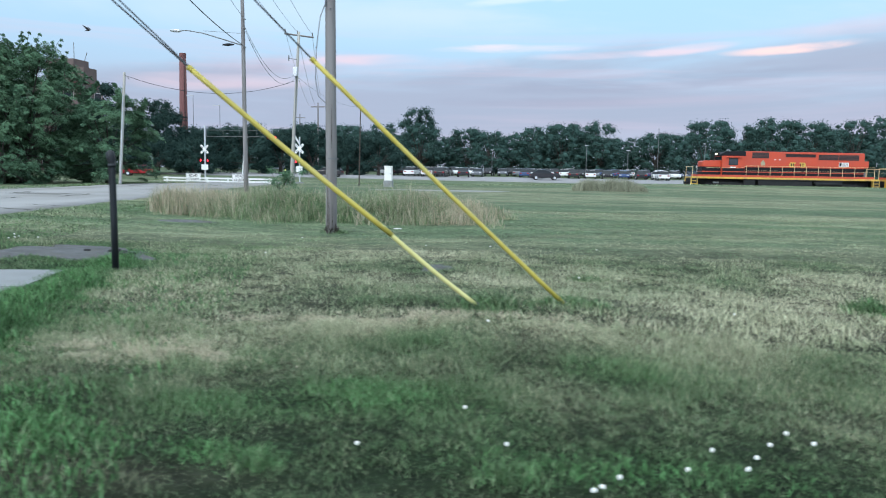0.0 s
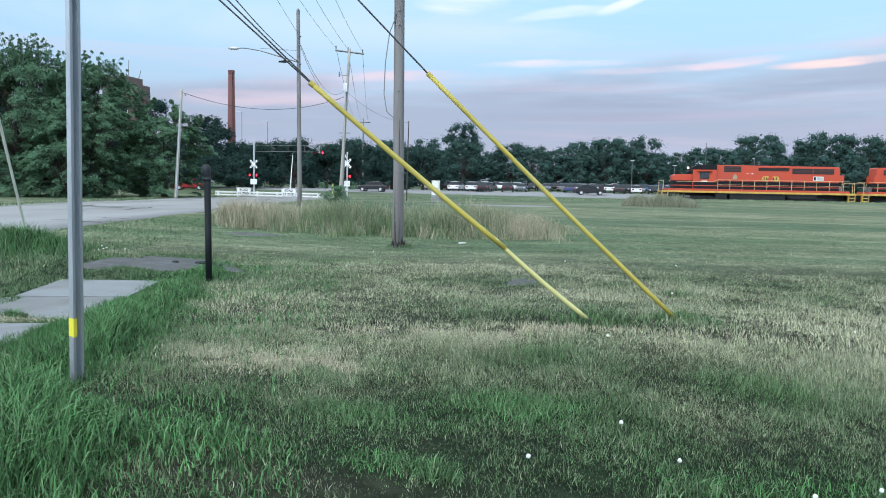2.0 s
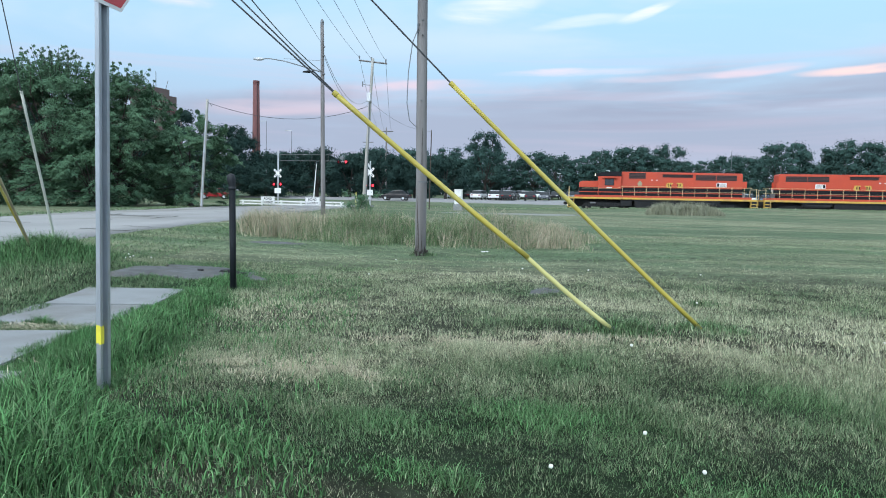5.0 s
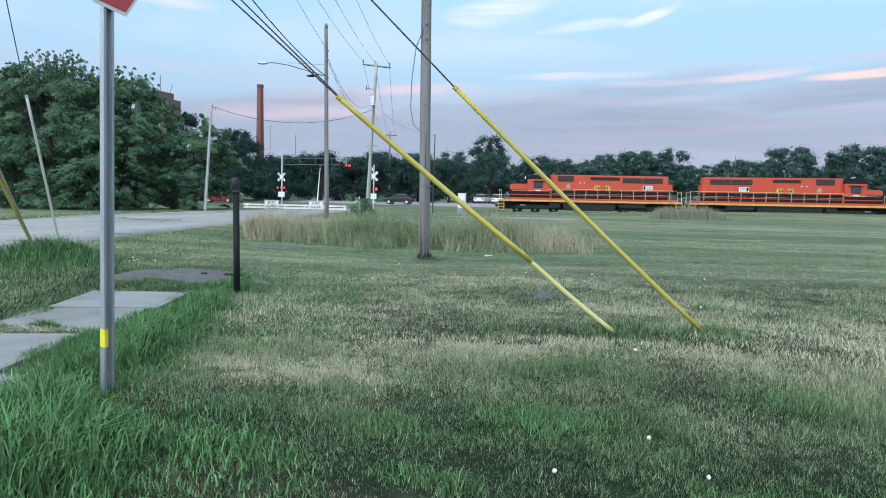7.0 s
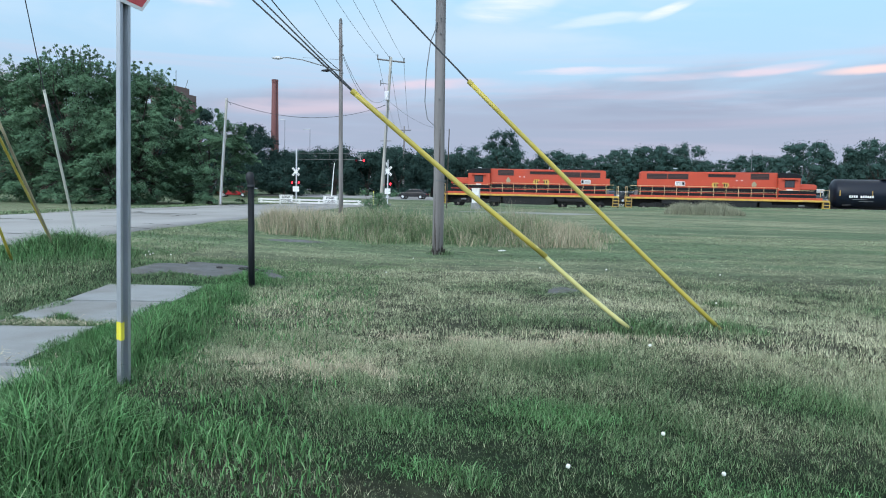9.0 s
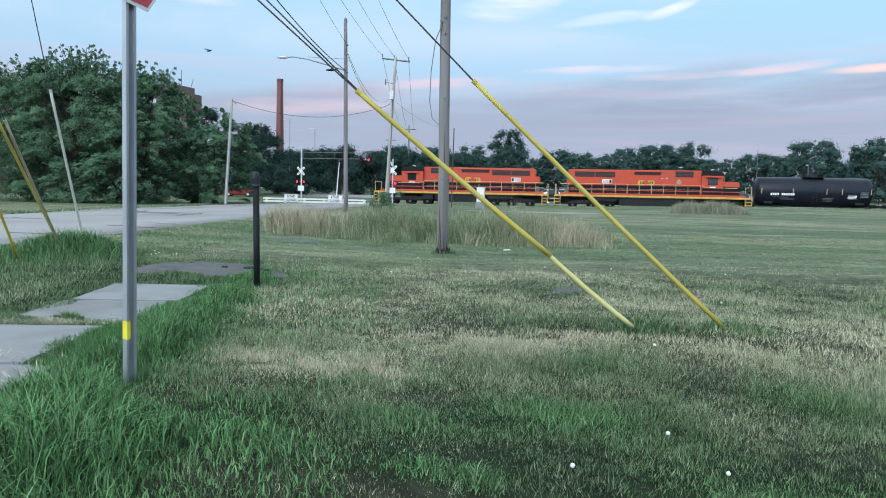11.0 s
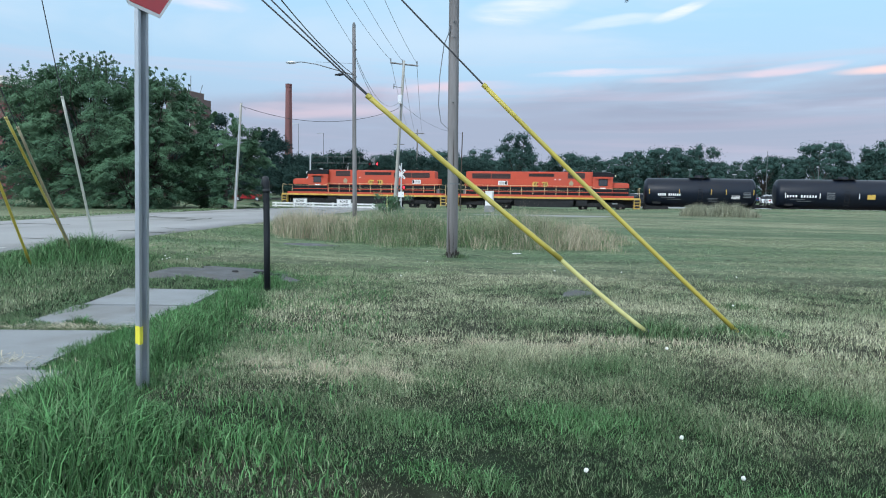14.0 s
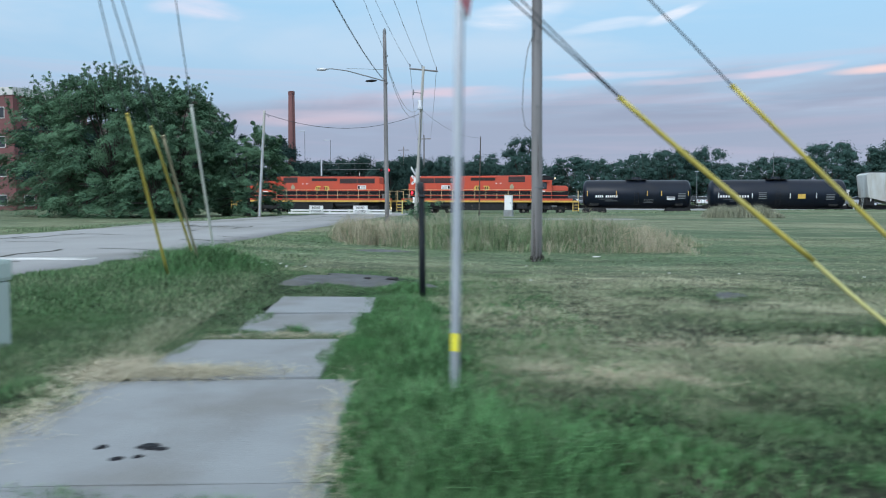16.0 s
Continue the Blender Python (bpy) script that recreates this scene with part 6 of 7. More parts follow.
            part("brake_cylinder", tube([(cx - 1.7, y * 1.12, 0.98), (cx - 1.1, y * 1.12, 0.98)], 0.11, 8), M_GALVD, tr)
        for k in (-2.05, 0.0, 2.05):
            for y in (-0.7525, 0.7525):
                wheel(root, cx + k, y, 0.508)
    return root


loco1 = build_loco("orange and black diesel locomotive with yellow sills hauling a train", 17.35, (12.85, 15.3), (0.6, 4.9), (5.2, 8.4), (10.2, 12.0), 7.1, 10.8, 1.65, 3.42)
loco2 = build_loco("longer orange and black diesel locomotive coupled back to back behind another", 18.2, (14.25, 16.4), (0.7, 5.1), (7.15, 10.0), (11.5, 13.4), 8.45, 11.9, 3.72, 3.32)


def build_tank(length, label, marks):
    """A tank car; x = 0 is the left end of the shell, z = 0 is the rail."""
    root = thing("tank_car", pose(0, 0, 0), label, "tank car", "tank cars")
    R, cz = 1.53, 2.38
    prof = [(0.0, 0.0), (0.0, 0.85), (0.07, 1.18), (0.18, 1.36), (0.28, 1.46), (0.42, R), (length / 2, R + 0.02), (length - 0.42, R), (length - 0.28, 1.46), (length - 0.18, 1.36), (length - 0.07, 1.18), (length, 0.85), (length, 0.0)]
    bm = tube([(x + 0.0005 * i, 0, cz) for i, (x, r) in enumerate(prof)], [max(r, 0.01) for x, r in prof], 36)
    shell = part("shell", bm, M_TANK, root, "glossy black tank shell", True)
    for x in (0.75, length - 0.75, length / 3, 2 * length / 3):
        part("weld_band", tube([(x - 0.02, 0, cz), (x + 0.02, 0, cz)], R + 0.022, 36, caps=False), M_TANK, shell)
    part("manway", tube([(length / 2, 0, cz + R - 0.05), (length / 2, 0, cz + R + 0.32)], [0.5, 0.45], 14), M_TANK, root)
    pf = part("platform", box(length / 2 - 1.1, length / 2 + 1.1, -0.9, 0.9, cz + R + 0.02, cz + R + 0.07), M_UNDER, root)
    for sx_ in (-1.1, 1.1):
        for sy_ in (-0.9, 0.9):
            part("rail_post", tube([(length / 2 + sx_, sy_, cz + R + 0.05), (length / 2 + sx_, sy_, cz + R + 0.30)], 0.02, 5), M_UNDER, pf)
    for sgn in (-1, 1):
        y = sgn * (R + 0.05)
        for x in (length / 2 - 0.22, length / 2 + 0.22):
            part("ladder_rail", tube([(x, y * 0.8, 0.9), (x, y * 1.02, cz), (x, y * 0.72, cz + R * 0.75), (x, y * 0.5, cz + R)], 0.02, 5), M_UNDER, root)
        for i in range(7):
            part("ladder_rung", tube([(length / 2 - 0.22, y, 1.2 + 0.3 * i), (length / 2 + 0.22, y, 1.2 + 0.3 * i)], 0.015, 5), M_UNDER, root)
        yy = sgn * (R + 0.012)
        for k, (x, z, w, h, m_) in enumerate(marks):
            z -= 0.12
            cosz = math.sqrt(max(0.05, 1 - ((z - cz) / R) ** 2))
            y_ = sgn * (R * cosz + 0.02)
            part("marking_bar", box(x, x + w, y_ - 0.03, y_ + 0.012 * 1, z - h / 2, z + h / 2) if sgn > 0 else box(x, x + w, y_ - 0.012, y_ + 0.03, z - h / 2, z + h / 2), m_, shell)
    part("sill", box(-0.6, length + 0.6, -0.3, 0.3, 0.75, 1.15, 0.02), M_UNDER, root)
    for x in (-0.55, length + 0.45):
        part("end_platform", box(x - 0.15, x + 0.25, -1.4, 1.4, 0.98, 1.08), M_UNDER, root)
        for y in (-1.35, 1.35):
            part("end_post", tube([(x, y, 1.0), (x, y, 2.0)], 0.022, 5), M_UNDER, root)
        part("end_rail", tube([(x, -1.35, 2.0), (x, 1.35, 2.0)], 0.022, 5), M_UNDER, root)
    for x, d in ((-0.6, -1), (length + 0.6, 1)):
        part("coupler", box(min(x, x + 0.35 * d), max(x, x + 0.35 * d), -0.15, 0.15, 0.78, 1.02, 0.03), M_UNDER, root)
    for x in (1.3, length - 1.3):
        part("saddle", prism([(x - 0.4, 1.1), (x + 0.4, 1.1), (x + 0.5, 1.5), (x - 0.5, 1.5)], -1.1, 1.1), M_UNDER, root)
        for y in (-1.0, 1.0):
            part("truck_frame", prism([(x - 1.15, 0.42), (x + 1.15, 0.42), (x + 1.1, 0.62), (x + 0.35, 0.82), (x - 0.35, 0.82), (x - 1.1, 0.62)], y - 0.07, y + 0.07, 0.02), M_UNDER, root)
        for k in (-0.88, 0.88):
            for y in (-0.7525, 0.7525):
                wheel(root, x + k, y, 0.457)
    return root


def marks_for(n):
    m_ = []
    y = M_LOCOYEL
    for x in ((0.45, 3.6, 6.9, 8.4, 11.2) if n == 1 else (0.8, 4.2, 8.0, 10.6)):
        m_.append((x, 2.55 if n == 1 else 2.3, 0.07, 0.55, y if n == 1 else M_SIGNW))
    x0 = 1.4 if n == 1 else 1.0
    for i in range(11):                                   # the car's letters and figures as plain bars
        if i != 4:
            m_.append((x0 + 0.22 * i * (1.0 if n == 1 else 1.25), 2.22, 0.15, 0.24, M_SIGNW))
    m_ += [(x0 + 0.3, 1.92, 1.5, 0.05, M_GALVD), (x0 + 1.0, 1.72, 1.4, 0.05, M_GALVD)]
    if n == 1:
        m_ += [(9.0, 2.15 - 0.14 * i, 0.85, 0.07, M_SIGNW) for i in range(3)] + [(10.2, 2.5 - 0.16 * i, 0.75, 0.08, M_GALVD) for i in range(4)] + [(6.6, 1.85 - 0.14 * i, 1.0, 0.04, M_GALVD) for i in range(3)]
    else:
        m_ += [(4.9, 2.6 - 0.2 * i, 0.8, 0.09, M_GALVD) for i in range(4)] + [(8.8, 2.25, 0.75, 0.5, M_LOCOYEL)] + [(11.6, 2.4 - 0.16 * i, 0.8, 0.07, M_GALVD) for i in range(4)]
    return m_


tank1 = build_tank(11.6, "black tank car with white markings and amber reflectors", marks_for(1))
tank2 = build_tank(13.7, "longer black tank car with white markings and a yellow placard", marks_for(2))


def build_hopper():
    root = thing("hopper_car", pose(0, 0, 0), "pale grey covered hopper car behind the tank cars", "hopper car")
    L_ = 17.0
    body = part("body", prism([(0.3, 2.0), (0.0, 4.35), (0.25, 4.55), (L_ - 0.25, 4.55), (L_, 4.35), (L_ - 0.3, 2.0), (L_ - 3.2, 1.2), (3.2, 1.2)], -1.5, 1.5, 0.03), M_HOPPER, root)
    for i in range(13):
        x = 0.5 + i * (L_ - 1.0) / 12
        for y in (-1.53, 1.53):
            part("side_post", box(x - 0.05, x + 0.05, y - 0.05, y + 0.05, 1.6, 4.4), M_HOPPER, body)
    part("running_board", box(0.4, L_ - 0.4, -0.4, 0.4, 4.62, 4.68), M_GALVD, root)
    # dark panels added below the end slopes, standing for shade
    for x in (0.6, L_ - 0.6):
        part("end_sheet_shadow_panel", prism([(x - 0.4, 1.2), (x + 0.4, 1.2), (x + 0.3, 2.0), (x - 0.3, 2.0)], -1.2, 1.2), M_UNDER, root)
    part("sill", box(-0.4, L_ + 0.4, -0.4, 0.4, 0.75, 1.2), M_UNDER, root)
    for x in (-0.2, L_ + 0.2):
        for y in (-1.4, -0.9):
            part("ladder_rail", tube([(x, y, 0.7), (x, y, 4.4)], 0.02, 5), M_HOPPER, root)
    for x in (1.6, L_ - 1.6):
        for y in (-1.0, 1.0):
            part("truck_frame", prism([(x - 1.15, 0.42), (x + 1.15, 0.42), (x + 0.35, 0.82), (x - 0.35, 0.82)], y - 0.07, y + 0.07, 0.02), M_UNDER, root)
        for k in (-0.88, 0.88):
            for y in (-0.7525, 0.7525):
                wheel(root, x + k, y, 0.457)
    return root


hopper = build_hopper()


# ---------- the distance ----------
def build_chimney():
    root = thing("chimney_stack", pose(-102.4, 190.0, 1.0), "tall tapering red brick chimney stack", "chimney")
    bm = tube([(0, 0, -1.5), (0, 0, 15), (0, 0, 29.6)], [1.22, 1.04, 0.86], 20)
    part("shaft", bm, M_BRICK, root, smooth=True)
    part("iron_band", tube([(0, 0, 13.4), (0, 0, 13.8)], 1.09, 20), M_UNDER, root)
    part("crown", tube([(0, 0, 29.5), (0, 0, 30.5)], [0.90, 0.92], 20), M_BRICK, root)
    part("conductor", tube([(0.9, -0.8, 0), (0.72, -0.65, 30)], 0.06, 5), M_UNDER, root)


build_chimney()


def building(name, x0, x1, y0, y1, h, floors, bays, material, label, face_x=False):
    root = thing(name, pose(x0, y0, gzf(x0, y0) - 0.4), label, "building")
    w, d = x1 - x0, y1 - y0
    wall = part("wall", box(0, w, 0, d, -1, h), material, root)
    part("roof", box(-0.15, w + 0.15, -0.15, d + 0.15, h, h + (1.1 if name == "low_building" else 0.35), 0.03), M_BAND if name != "brick_building" else M_BRICK, root, "parapet coping")
    fh = h / floors
    for f in range(floors):
        for b_ in range(bays):
            cx = w * (b_ + 0.5) / bays
            win = part("window", box(cx - 0.9, cx + 0.9, -0.04, 0.04, fh * f + 0.9, fh * f + 2.5), M_BAND, root)
            part("pane", box(cx - 0.8, cx + 0.8, -0.06, -0.03, fh * f + 1.0, fh * f + 2.4), M_WIN, win)
        for b_ in range(max(2, int(d / 4))):
            cy = d * (b_ + 0.5) / max(2, int(d / 4))
            win = part("window", box(w - 0.04, w + 0.04, cy - 0.9, cy + 0.9, fh * f + 0.9, fh * f + 2.5), M_BAND, root)
            part("pane", box(w + 0.03, w + 0.06, cy - 0.8, cy + 0.8, fh * f + 1.0, fh * f + 2.4), M_WIN, win)
    return root


bld = building("brick_building", -125, -78.0, 112, 118, 14.4, 4, 11, M_BRICKB, "brown brick institutional building behind the trees")
part("penthouse", box(40.2, 45.2, 1.0, 5, 14.6, 18.5, 0.05), M_BRICKB, bld)
part("penthouse_step", box(45.2, 46.6, 1.5, 5, 14.6, 17.2, 0.05), M_BRICKB, bld)
part("aerial", tube([(43.2, 4, 18.4), (43.2, 4, 21.6)], 0.06, 5), M_GALVD, bld)
part("aerial", tube([(45.0, 4, 18.2), (45.6, 4, 19.9)], 0.05, 5), M_GALVD, bld)
building("low_building", -128, -89.5, 84, 98, 16.4, 4, 8, M_BRICK, "low red brick building beyond the road")
w2 = building("white_building", 22.0, 25.4, 131, 137, 2.6, 1, 2, M_WHITE, "low white building behind the railway")


def car(paint, label):
    root = thing("parked_car", pose(0, 0, 0), label, "car", "parked cars")
    body = part("body", prism([(-2.2, 0.35), (2.2, 0.35), (2.25, 0.65), (2.1, 0.86), (1.1, 0.95), (-1.7, 0.98), (-2.2, 0.88)], -0.88, 0.88, 0.07), CAR_PAINT[paint], root, smooth=False)
    cabin = part("cabin", prism([(-1.95, 0.93), (1.15, 0.93), (0.45, 1.40), (-0.2, 1.48), (-1.2, 1.46)], -0.76, 0.76, 0.06), M_WIN, root)
    part("roof", prism([(-1.25, 1.43), (0.42, 1.39), (-0.2, 1.50), (-0.9, 1.50)], -0.70, 0.70, 0.015), CAR_PAINT[paint], cabin)
    for x in (-1.35, 1.35):
        for y in (-0.82, 0.82):
            w = part("wheel", tube([(x, y - 0.1, 0.33), (x, y + 0.1, 0.33)], 0.33, 14), M_RUBBER, root)
            part("rim", tube([(x, y - 0.11, 0.33), (x, y + 0.11, 0.33)], 0.2, 10), M_ALU, w)
    for y in (-0.6, 0.6):
        part("headlight", box(2.15, 2.24, y - 0.16, y + 0.16, 0.62, 0.76), M_ALU, root)
        part("tail_light", box(-2.24, -2.17, y - 0.16, y + 0.16, 0.66, 0.82), M_LAMPOFF, root)
    return root


def build_car_park():
    strip("car_park", [[(x, y, gzf(x, y) + 0.03) for x in np.linspace(-60, 95, 12)] for y in (104, 110, 116, 122, 128, 134, 140, 146)], M_LOT, "grey asphalt car park behind the railway", "car park", 0.2)
    src = {k: car(k, k + " parked car in the car park") for k in CAR_PAINT if k != "red"}
    rnd = random.Random(9)
    used = set()
    for row, y in enumerate((121.5, 130.5, 139.0, 145.0)):
        x = -33.0 + row + (9 if row == 0 else 0)
        while x < 24:
            k = rnd.choice(["white", "black", "black", "grey", "black", "blue", "white", "grey"])
            if rnd.random() < (0.3, 0.8, 0.9, 0.9)[row]:
                m = at(x, y + rnd.uniform(-0.3, 0.3), rnd.choice((90, 270)) + rnd.uniform(-3, 3), 0.03)
                if k in used:
                    copy_thing(src[k], m)
                else:
                    used.add(k)
                    src[k].matrix_basis = m
            x += 2.75
    for k in src:
        if k not in used:
            src[k].matrix_basis = at(26, 124, 0, 0.03)
    red = car("red", "red parked car beyond the crossing")
    red.matrix_basis = at(-58.5, 96.5, 200, 0.03)
    copy_thing(src["white"], at(-21.8, 117.5, 95, 0.03))
    copy_thing(src["black"], at(-19.6, 117.0, 92, 0.03))
    copy_thing(src["black"], at(-16.2, 118.0, 96, 0.03))
    copy_thing(src["white"], at(-24.6, 118.5, 88, 0.03))
    copy_thing(src["black"], at(-3.3, 112.0, 8, 0.03))
    copy_thing(src["black"], at(-34.5, 106.0, 182, 0.03))


build_car_park()


def lot_lamp(x, y, h, label, double=True, reach=0.35):
    root = thing("car_park_lamp", at(x, y), label, "street lamp", "car park lamps")
    part("column", tube([(0, 0, -0.2), (0, 0, h)], [0.07, 0.045], 8), M_GALVD, root)
    for s in ((-1, 1) if double else (-1,)):
        part("lamp_head", box(min(0, reach * s), max(0, reach * s), -0.1, 0.1, h - 0.05, h + 0.05, 0.01), M_ALU, root)


for x, y, h, dbl in ((16.8, 150, 9.4, False), (3.2, 142, 5.8, True), (10.5, 140, 5.0, True), (23.4, 138, 6.3, False), (-14.0, 140, 4.8, True)):
    lot_lamp(x, y, h, "grey steel car park lamp standing among parked cars", dbl)
for x, y, h in ((-59.9, 124, 11.6), (-68.0, 130, 13.9)):
    lot_lamp(x, y, h, "dark single-arm street lamp by the far road", False, 1.3)


# ---------- small things on the ground ----------
def build_lumps():
    """Broken lumps of black asphalt on the dirt patch."""
    rnd = random.Random(41)
    for i in range(9):
        bm = bmesh.new()
        bmesh.ops.create_icosphere(bm, subdivisions=2, radius=1.0)
        for v in bm.verts:
            v.co *= 1 + 0.25 * math.sin(3.1 * v.co.x + i) * math.sin(4.3 * v.co.y + 2 * i) + rnd.uniform(-0.06, 0.06)
        x, y = -5.40 + rnd.uniform(-0.32, 0.42), 8.65 + rnd.uniform(-0.16, 0.2)
        s = rnd.uniform(0.025, 0.07)
        bmesh.ops.scale(bm, vec=(s * 1.5, s, s * 0.42), verts=bm.verts)
        ob = link("asphalt_lump", bm, M_UNDER)
        ob.matrix_basis = pose(x, y, gzf(x, y) + 0.06, rnd.uniform(-8, 8), rnd.uniform(-8, 8), rnd.uniform(0, 360))
        tagged(ob, "broken black lump of old asphalt on bare dirt", "asphalt lump", "asphalt lumps")


build_lumps()


def build_clover():
    rnd = random.Random(12)
    bm = bmesh.new()
    bmesh.ops.create_icosphere(bm, subdivisions=2, radius=0.009)
    for v in bm.verts:
        v.co *= 1 + 0.22 * math.sin(v.co.x * 900) * math.sin(v.co.y * 1100 + v.co.z * 700)
    spots = [(-0.06, 3.43), (0.16, 3.05), (-0.13, 5.03), (-0.42, 2.93), (0.52, 2.72), (0.58, 2.76), (0.49, 2.68), (0.83, 2.9), (1.3, 3.4), (1.38, 3.3), (0.95, 3.1), (1.05, 2.95), (1.2, 3.25), (1.12, 3.12), (1.6, 5.9), (-3.6, 9.6), (-7.1, 9.3), (-7.3, 9.1), (-6.95, 9.0), (-7.2, 9.5), (-7.5, 9.3), (-6.9, 9.5)]
    for i in range(6):
        spots.append((rnd.uniform(-7.5, 4.5), rnd.uniform(7.0, 14.0)))
    root0 = None
    for x, y in spots:
        if root0 is None:
            root0 = thing("clover_flower", pose(x, y, gzf(x, y) + 0.06), "small white clover flower head in the turf", "flower", "clover flowers")
            head = part("flower_head", bm, M_CLOVER, root0)
            part("stalk", tube([(0, 0, -0.075), (0, 0, -0.006)], 0.0016, 4), M_BLADE, root0)
        else:
            c = copy_thing(root0, pose(x, y, gzf(x, y) + rnd.uniform(0.045, 0.07), rnd.uniform(-20, 20), rnd.uniform(-20, 20), rnd.uniform(0, 360)))
            c.scale = (1, 1, 1) if y < 6 else (1.3, 1.3, 1)


build_clover()


def litter(name, x, y, sx_, sy_, sz_, material, label, rz=0):
    rnd = random.Random(int(x * 100))
    bm = bmesh.new()
    bmesh.ops.create_icosphere(bm, subdivisions=2, radius=1)
    for v in bm.verts:
        v.co *= 1 + rnd.uniform(-0.18, 0.18)
        v.co = Vector((v.co.x * sx_, v.co.y * sy_, v.co.z * sz_))
    ob = link(name, bm, material)
    ob.matrix_basis = pose(x, y, gzf(x, y) + sz_ * 0.6, 0, 0, rz)
    return tagged(ob, label, "debris")


# small raised blobs stand in for dark spots on the slab
for i, (d, n, s) in enumerate(((-1.27, -0.52, 0.05), (-1.30, -0.46, 0.03), (-1.42, -0.60, 0.025), (-1.40, -0.52, 0.02), (-1.27, -0.72, 0.028))):
    q = P0 + PD * d + PN * n
    litter("dark_crumb", q[0], q[1], s * 1.15, s * 0.9, 0.014, M_LOCOBLK, "small dark lump lying on the concrete footway", 20 * i)
litter("paper_scrap", -3.3, 16.2, 0.10, 0.02, 0.02, M_WHITE, "scrap of white litter in the weeds", 30)
litter("stone", 2.9, 74.0, 0.4, 0.3, 0.25, M_CONC, "pale stone lying beside the railway")
for i in range(16):
    rr = random.Random(i)
    litter("asphalt_lump", -5.75 + rr.uniform(-0.75, 0.75), 8.75 + rr.uniform(-0.4, 0.4), rr.uniform(0.02, 0.06), rr.uniform(0.02, 0.05), rr.uniform(0.015, 0.03), M_LOCOBLK if i % 3 else M_GRAVEL, "broken lump of old asphalt", 40 * i)


# ---------- footway slabs ----------
def build_footway():
    root = thing("pavement", pose(0, 0, 0), "old concrete footway of cracked slabs edged with grass", "footway", kind="structure")
    rnd = random.Random(2)
    for d0, d1, n0, n1, dz in ((-5.2, -3.45, -1.32, 0.30, 0.0), (-3.43, -1.72, -1.32, 0.30, 0.004), (-1.70, -0.02, -1.32, 0.30, 0.0), (0.02, 1.30, -1.06, 0.08, 0.006), (1.50, 2.66, -0.82, 0.17, 0.0), (2.69, 3.86, -0.77, 0.26, 0.008)):
        bm = bmesh.new()
        nd, nn = 6, 5
        g = []
        for i in range(nd + 1):
            r = []
            for j in range(nn + 1):
                d = d0 + (d1 - d0) * i / nd + (rnd.uniform(-0.012, 0.012) if i in (0, nd) else 0)
                n = n0 + (n1 - n0) * j / nn + (rnd.uniform(-0.012, 0.012) if j in (0, nn) else 0)
                q = P0 + PD * d + PN * n
                edge = 0.006 if i in (0, nd) or j in (0, nn) else 0
                r.append(bm.verts.new((q[0], q[1], gzf(q[0], q[1]) + 0.012 + dz - edge)))
            g.append(r)
        for i in range(nd):
            for j in range(nn):
                bm.faces.new((g[i][j], g[i][j + 1], g[i + 1][j + 1], g[i + 1][j]))
        ex = bmesh.ops.extrude_edge_only(bm, edges=[e for e in bm.edges if e.is_boundary])
        for v in ex["geom"]:
            if isinstance(v, bmesh.types.BMVert):
                v.co.z -= 0.10
        bmesh.ops.recalc_face_normals(bm, faces=bm.faces)
        part("slab", bm, M_CONC, root)


build_footway()


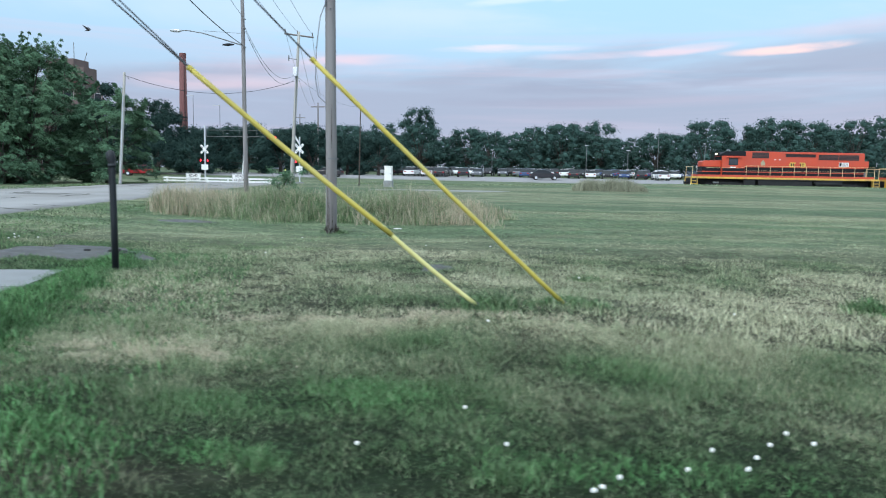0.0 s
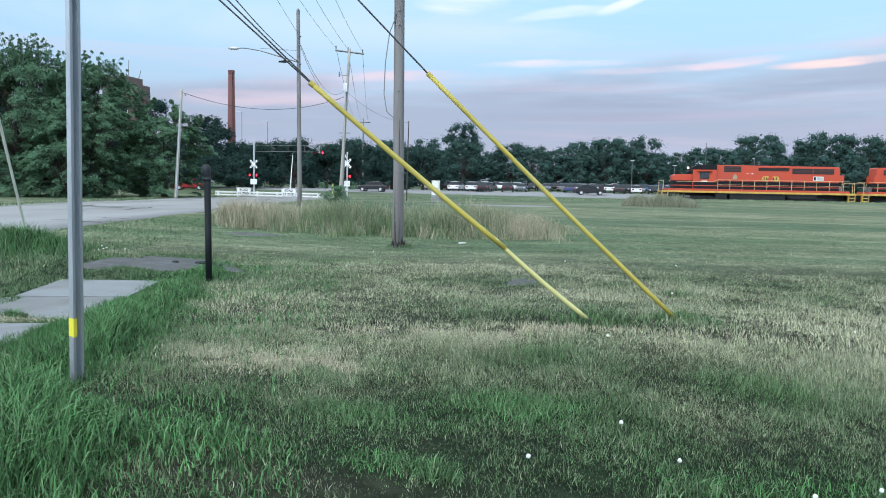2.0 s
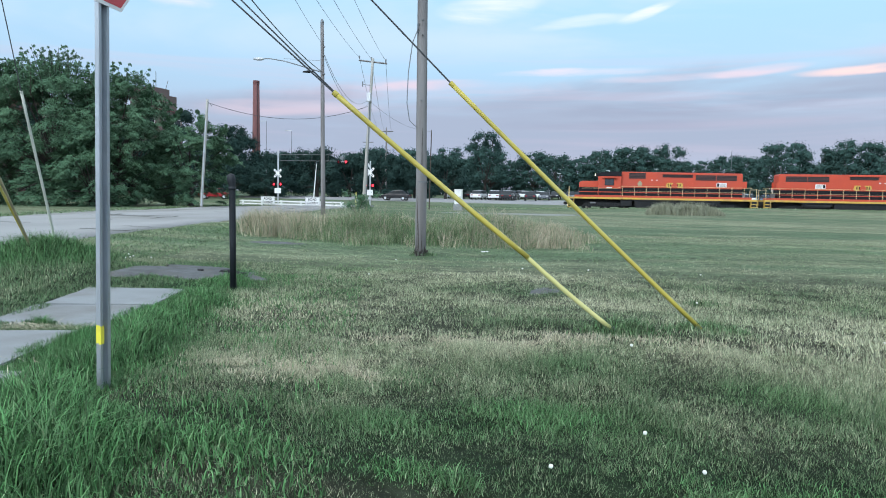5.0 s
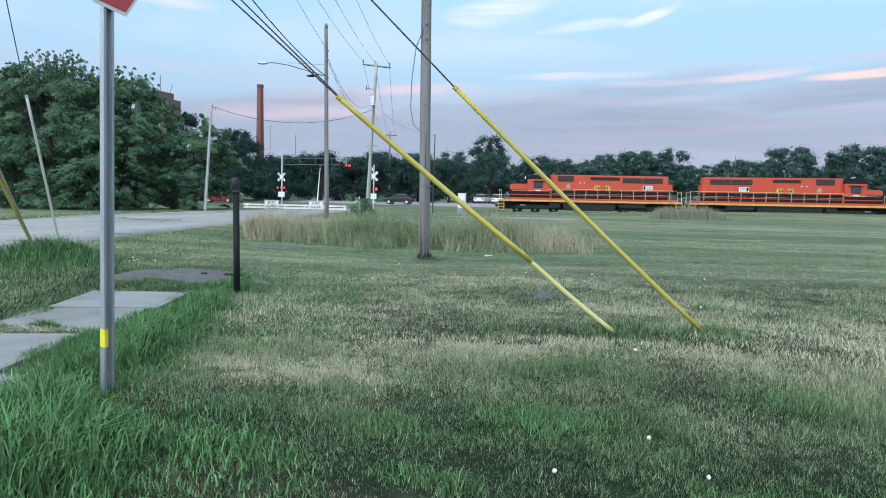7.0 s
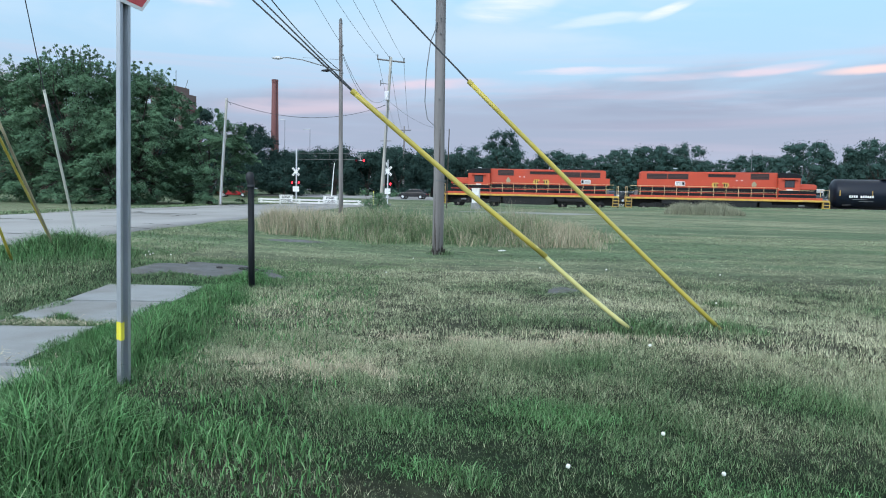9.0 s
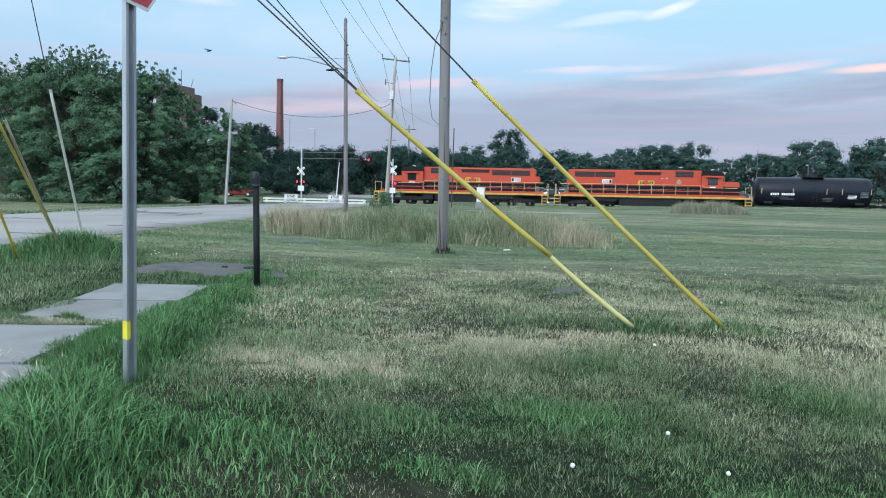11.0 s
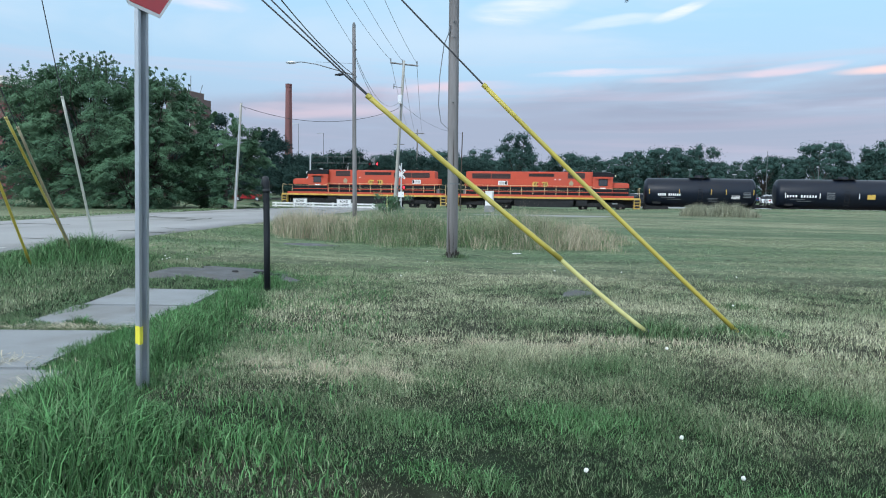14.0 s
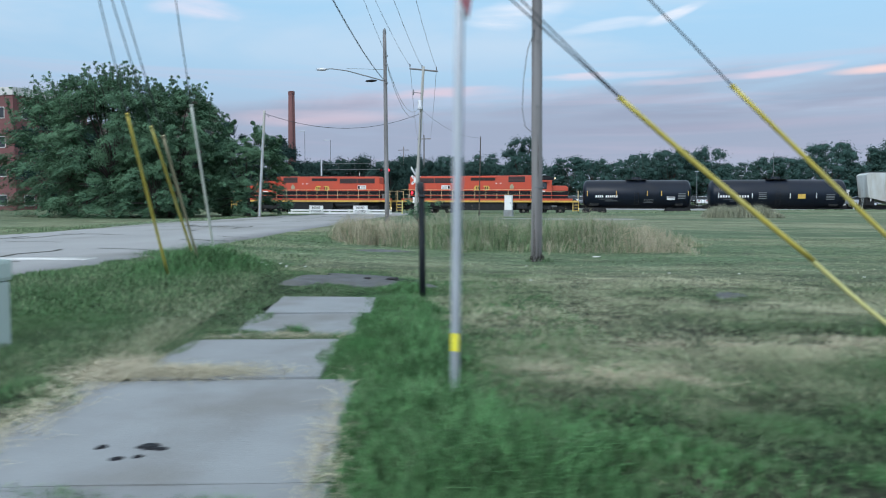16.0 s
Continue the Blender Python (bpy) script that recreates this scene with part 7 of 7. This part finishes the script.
# ---------- birds ----------
def build_bird():
    root = thing("bird", pose(0, 0, 0), "small dark bird in flight", "bird", "birds")
    bm = tube([(-0.16, 0, 0), (-0.08, 0, 0.0), (0, 0, 0.0), (0.07, 0, 0.005), (0.11, 0, 0.015), (0.135, 0, 0.01)], [0.005, 0.03, 0.042, 0.034, 0.026, 0.005], 8)
    part("body", bm, M_BIRD, root, smooth=True)
    bm = bmesh.new()
    bm.faces.new([bm.verts.new(v) for v in ((-0.14, 0.0, 0), (-0.24, 0.035, 0), (-0.24, -0.035, 0))])
    part("tail", bm, M_BIRD, root)
    wings = []
    for s in (-1, 1):
        bm = bmesh.new()
        top = [(0.05, 0, 0.006), (-0.06, 0, 0.0), (-0.075, 0.16 * s, 0.004), (-0.10, 0.30 * s, 0), (-0.02, 0.22 * s, 0.006), (0.055, 0.12 * s, 0.010)]
        a = [bm.verts.new(v) for v in top]
        b_ = [bm.verts.new((x, y, z - 0.006)) for x, y, z in top]
        bm.faces.new(a)
        bm.faces.new(b_[::-1])
        for k in range(6):
            bm.faces.new((a[k], b_[k], b_[(k + 1) % 6], a[(k + 1) % 6]))
        bmesh.ops.recalc_face_normals(bm, faces=bm.faces)
        wings.append(part("wing", bm, M_BIRD, root))
    return root, wings


# ---------- what moves ----------
TRAIN = [(0.0, 31.9), (1.0, 27.8), (2.0, 23.5), (3.5, 17.0), (5.0, 10.85), (7.0, 2.72), (9.0, -5.55), (10.5, -11.75), (12.5, -20.12), (14.5, -28.35), (16.0, -34.4)]
OFFSETS = ((loco1, 0.0, 0.0), (loco2, 3.66, 180.0), (tank1, 23.42, 0.0), (tank2, 36.9, 0.0), (hopper, 52.2, 0.0))
# birds: place at a moment, and velocity
BIRDS = ((11.3, (-18.9, 32.0, 7.85), (7.3, 0.0, 0.74)), (11.3, (-23.4, 32.0, 6.72), (7.9, 0.0, 0.93)), (0.3, (-20.6, 32.0, 7.60), (2.9, 0.0, 1.05)))
FLOCK = [build_bird() for _ in BIRDS]


def motions():
    for car_, off, turn in OFFSETS:
        walk(car_, [(t, pose(s + off, Y0 + K * (s + off), RAIL, 0, 0, TA + turn)) for t, s in TRAIN])
    for n, ((t0, p, v), (body, wings)) in enumerate(zip(BIRDS, FLOCK)):
        walk(body, [(t, pose(p[0] + v[0] * (t - t0), p[1], p[2] + v[2] * (t - t0), 0, -8, -6 + 4 * n)) for t in (0.0, 8.0, 16.0)])
        for side, wing in zip((-1, 1), wings):
            walk(wing, [(i * 0.1, pose(0, 0, 0, side * (12 + 38 * math.sin(2.4 * i + 1.1 * n)), 0, 0)) for i in range(161)])


motions()
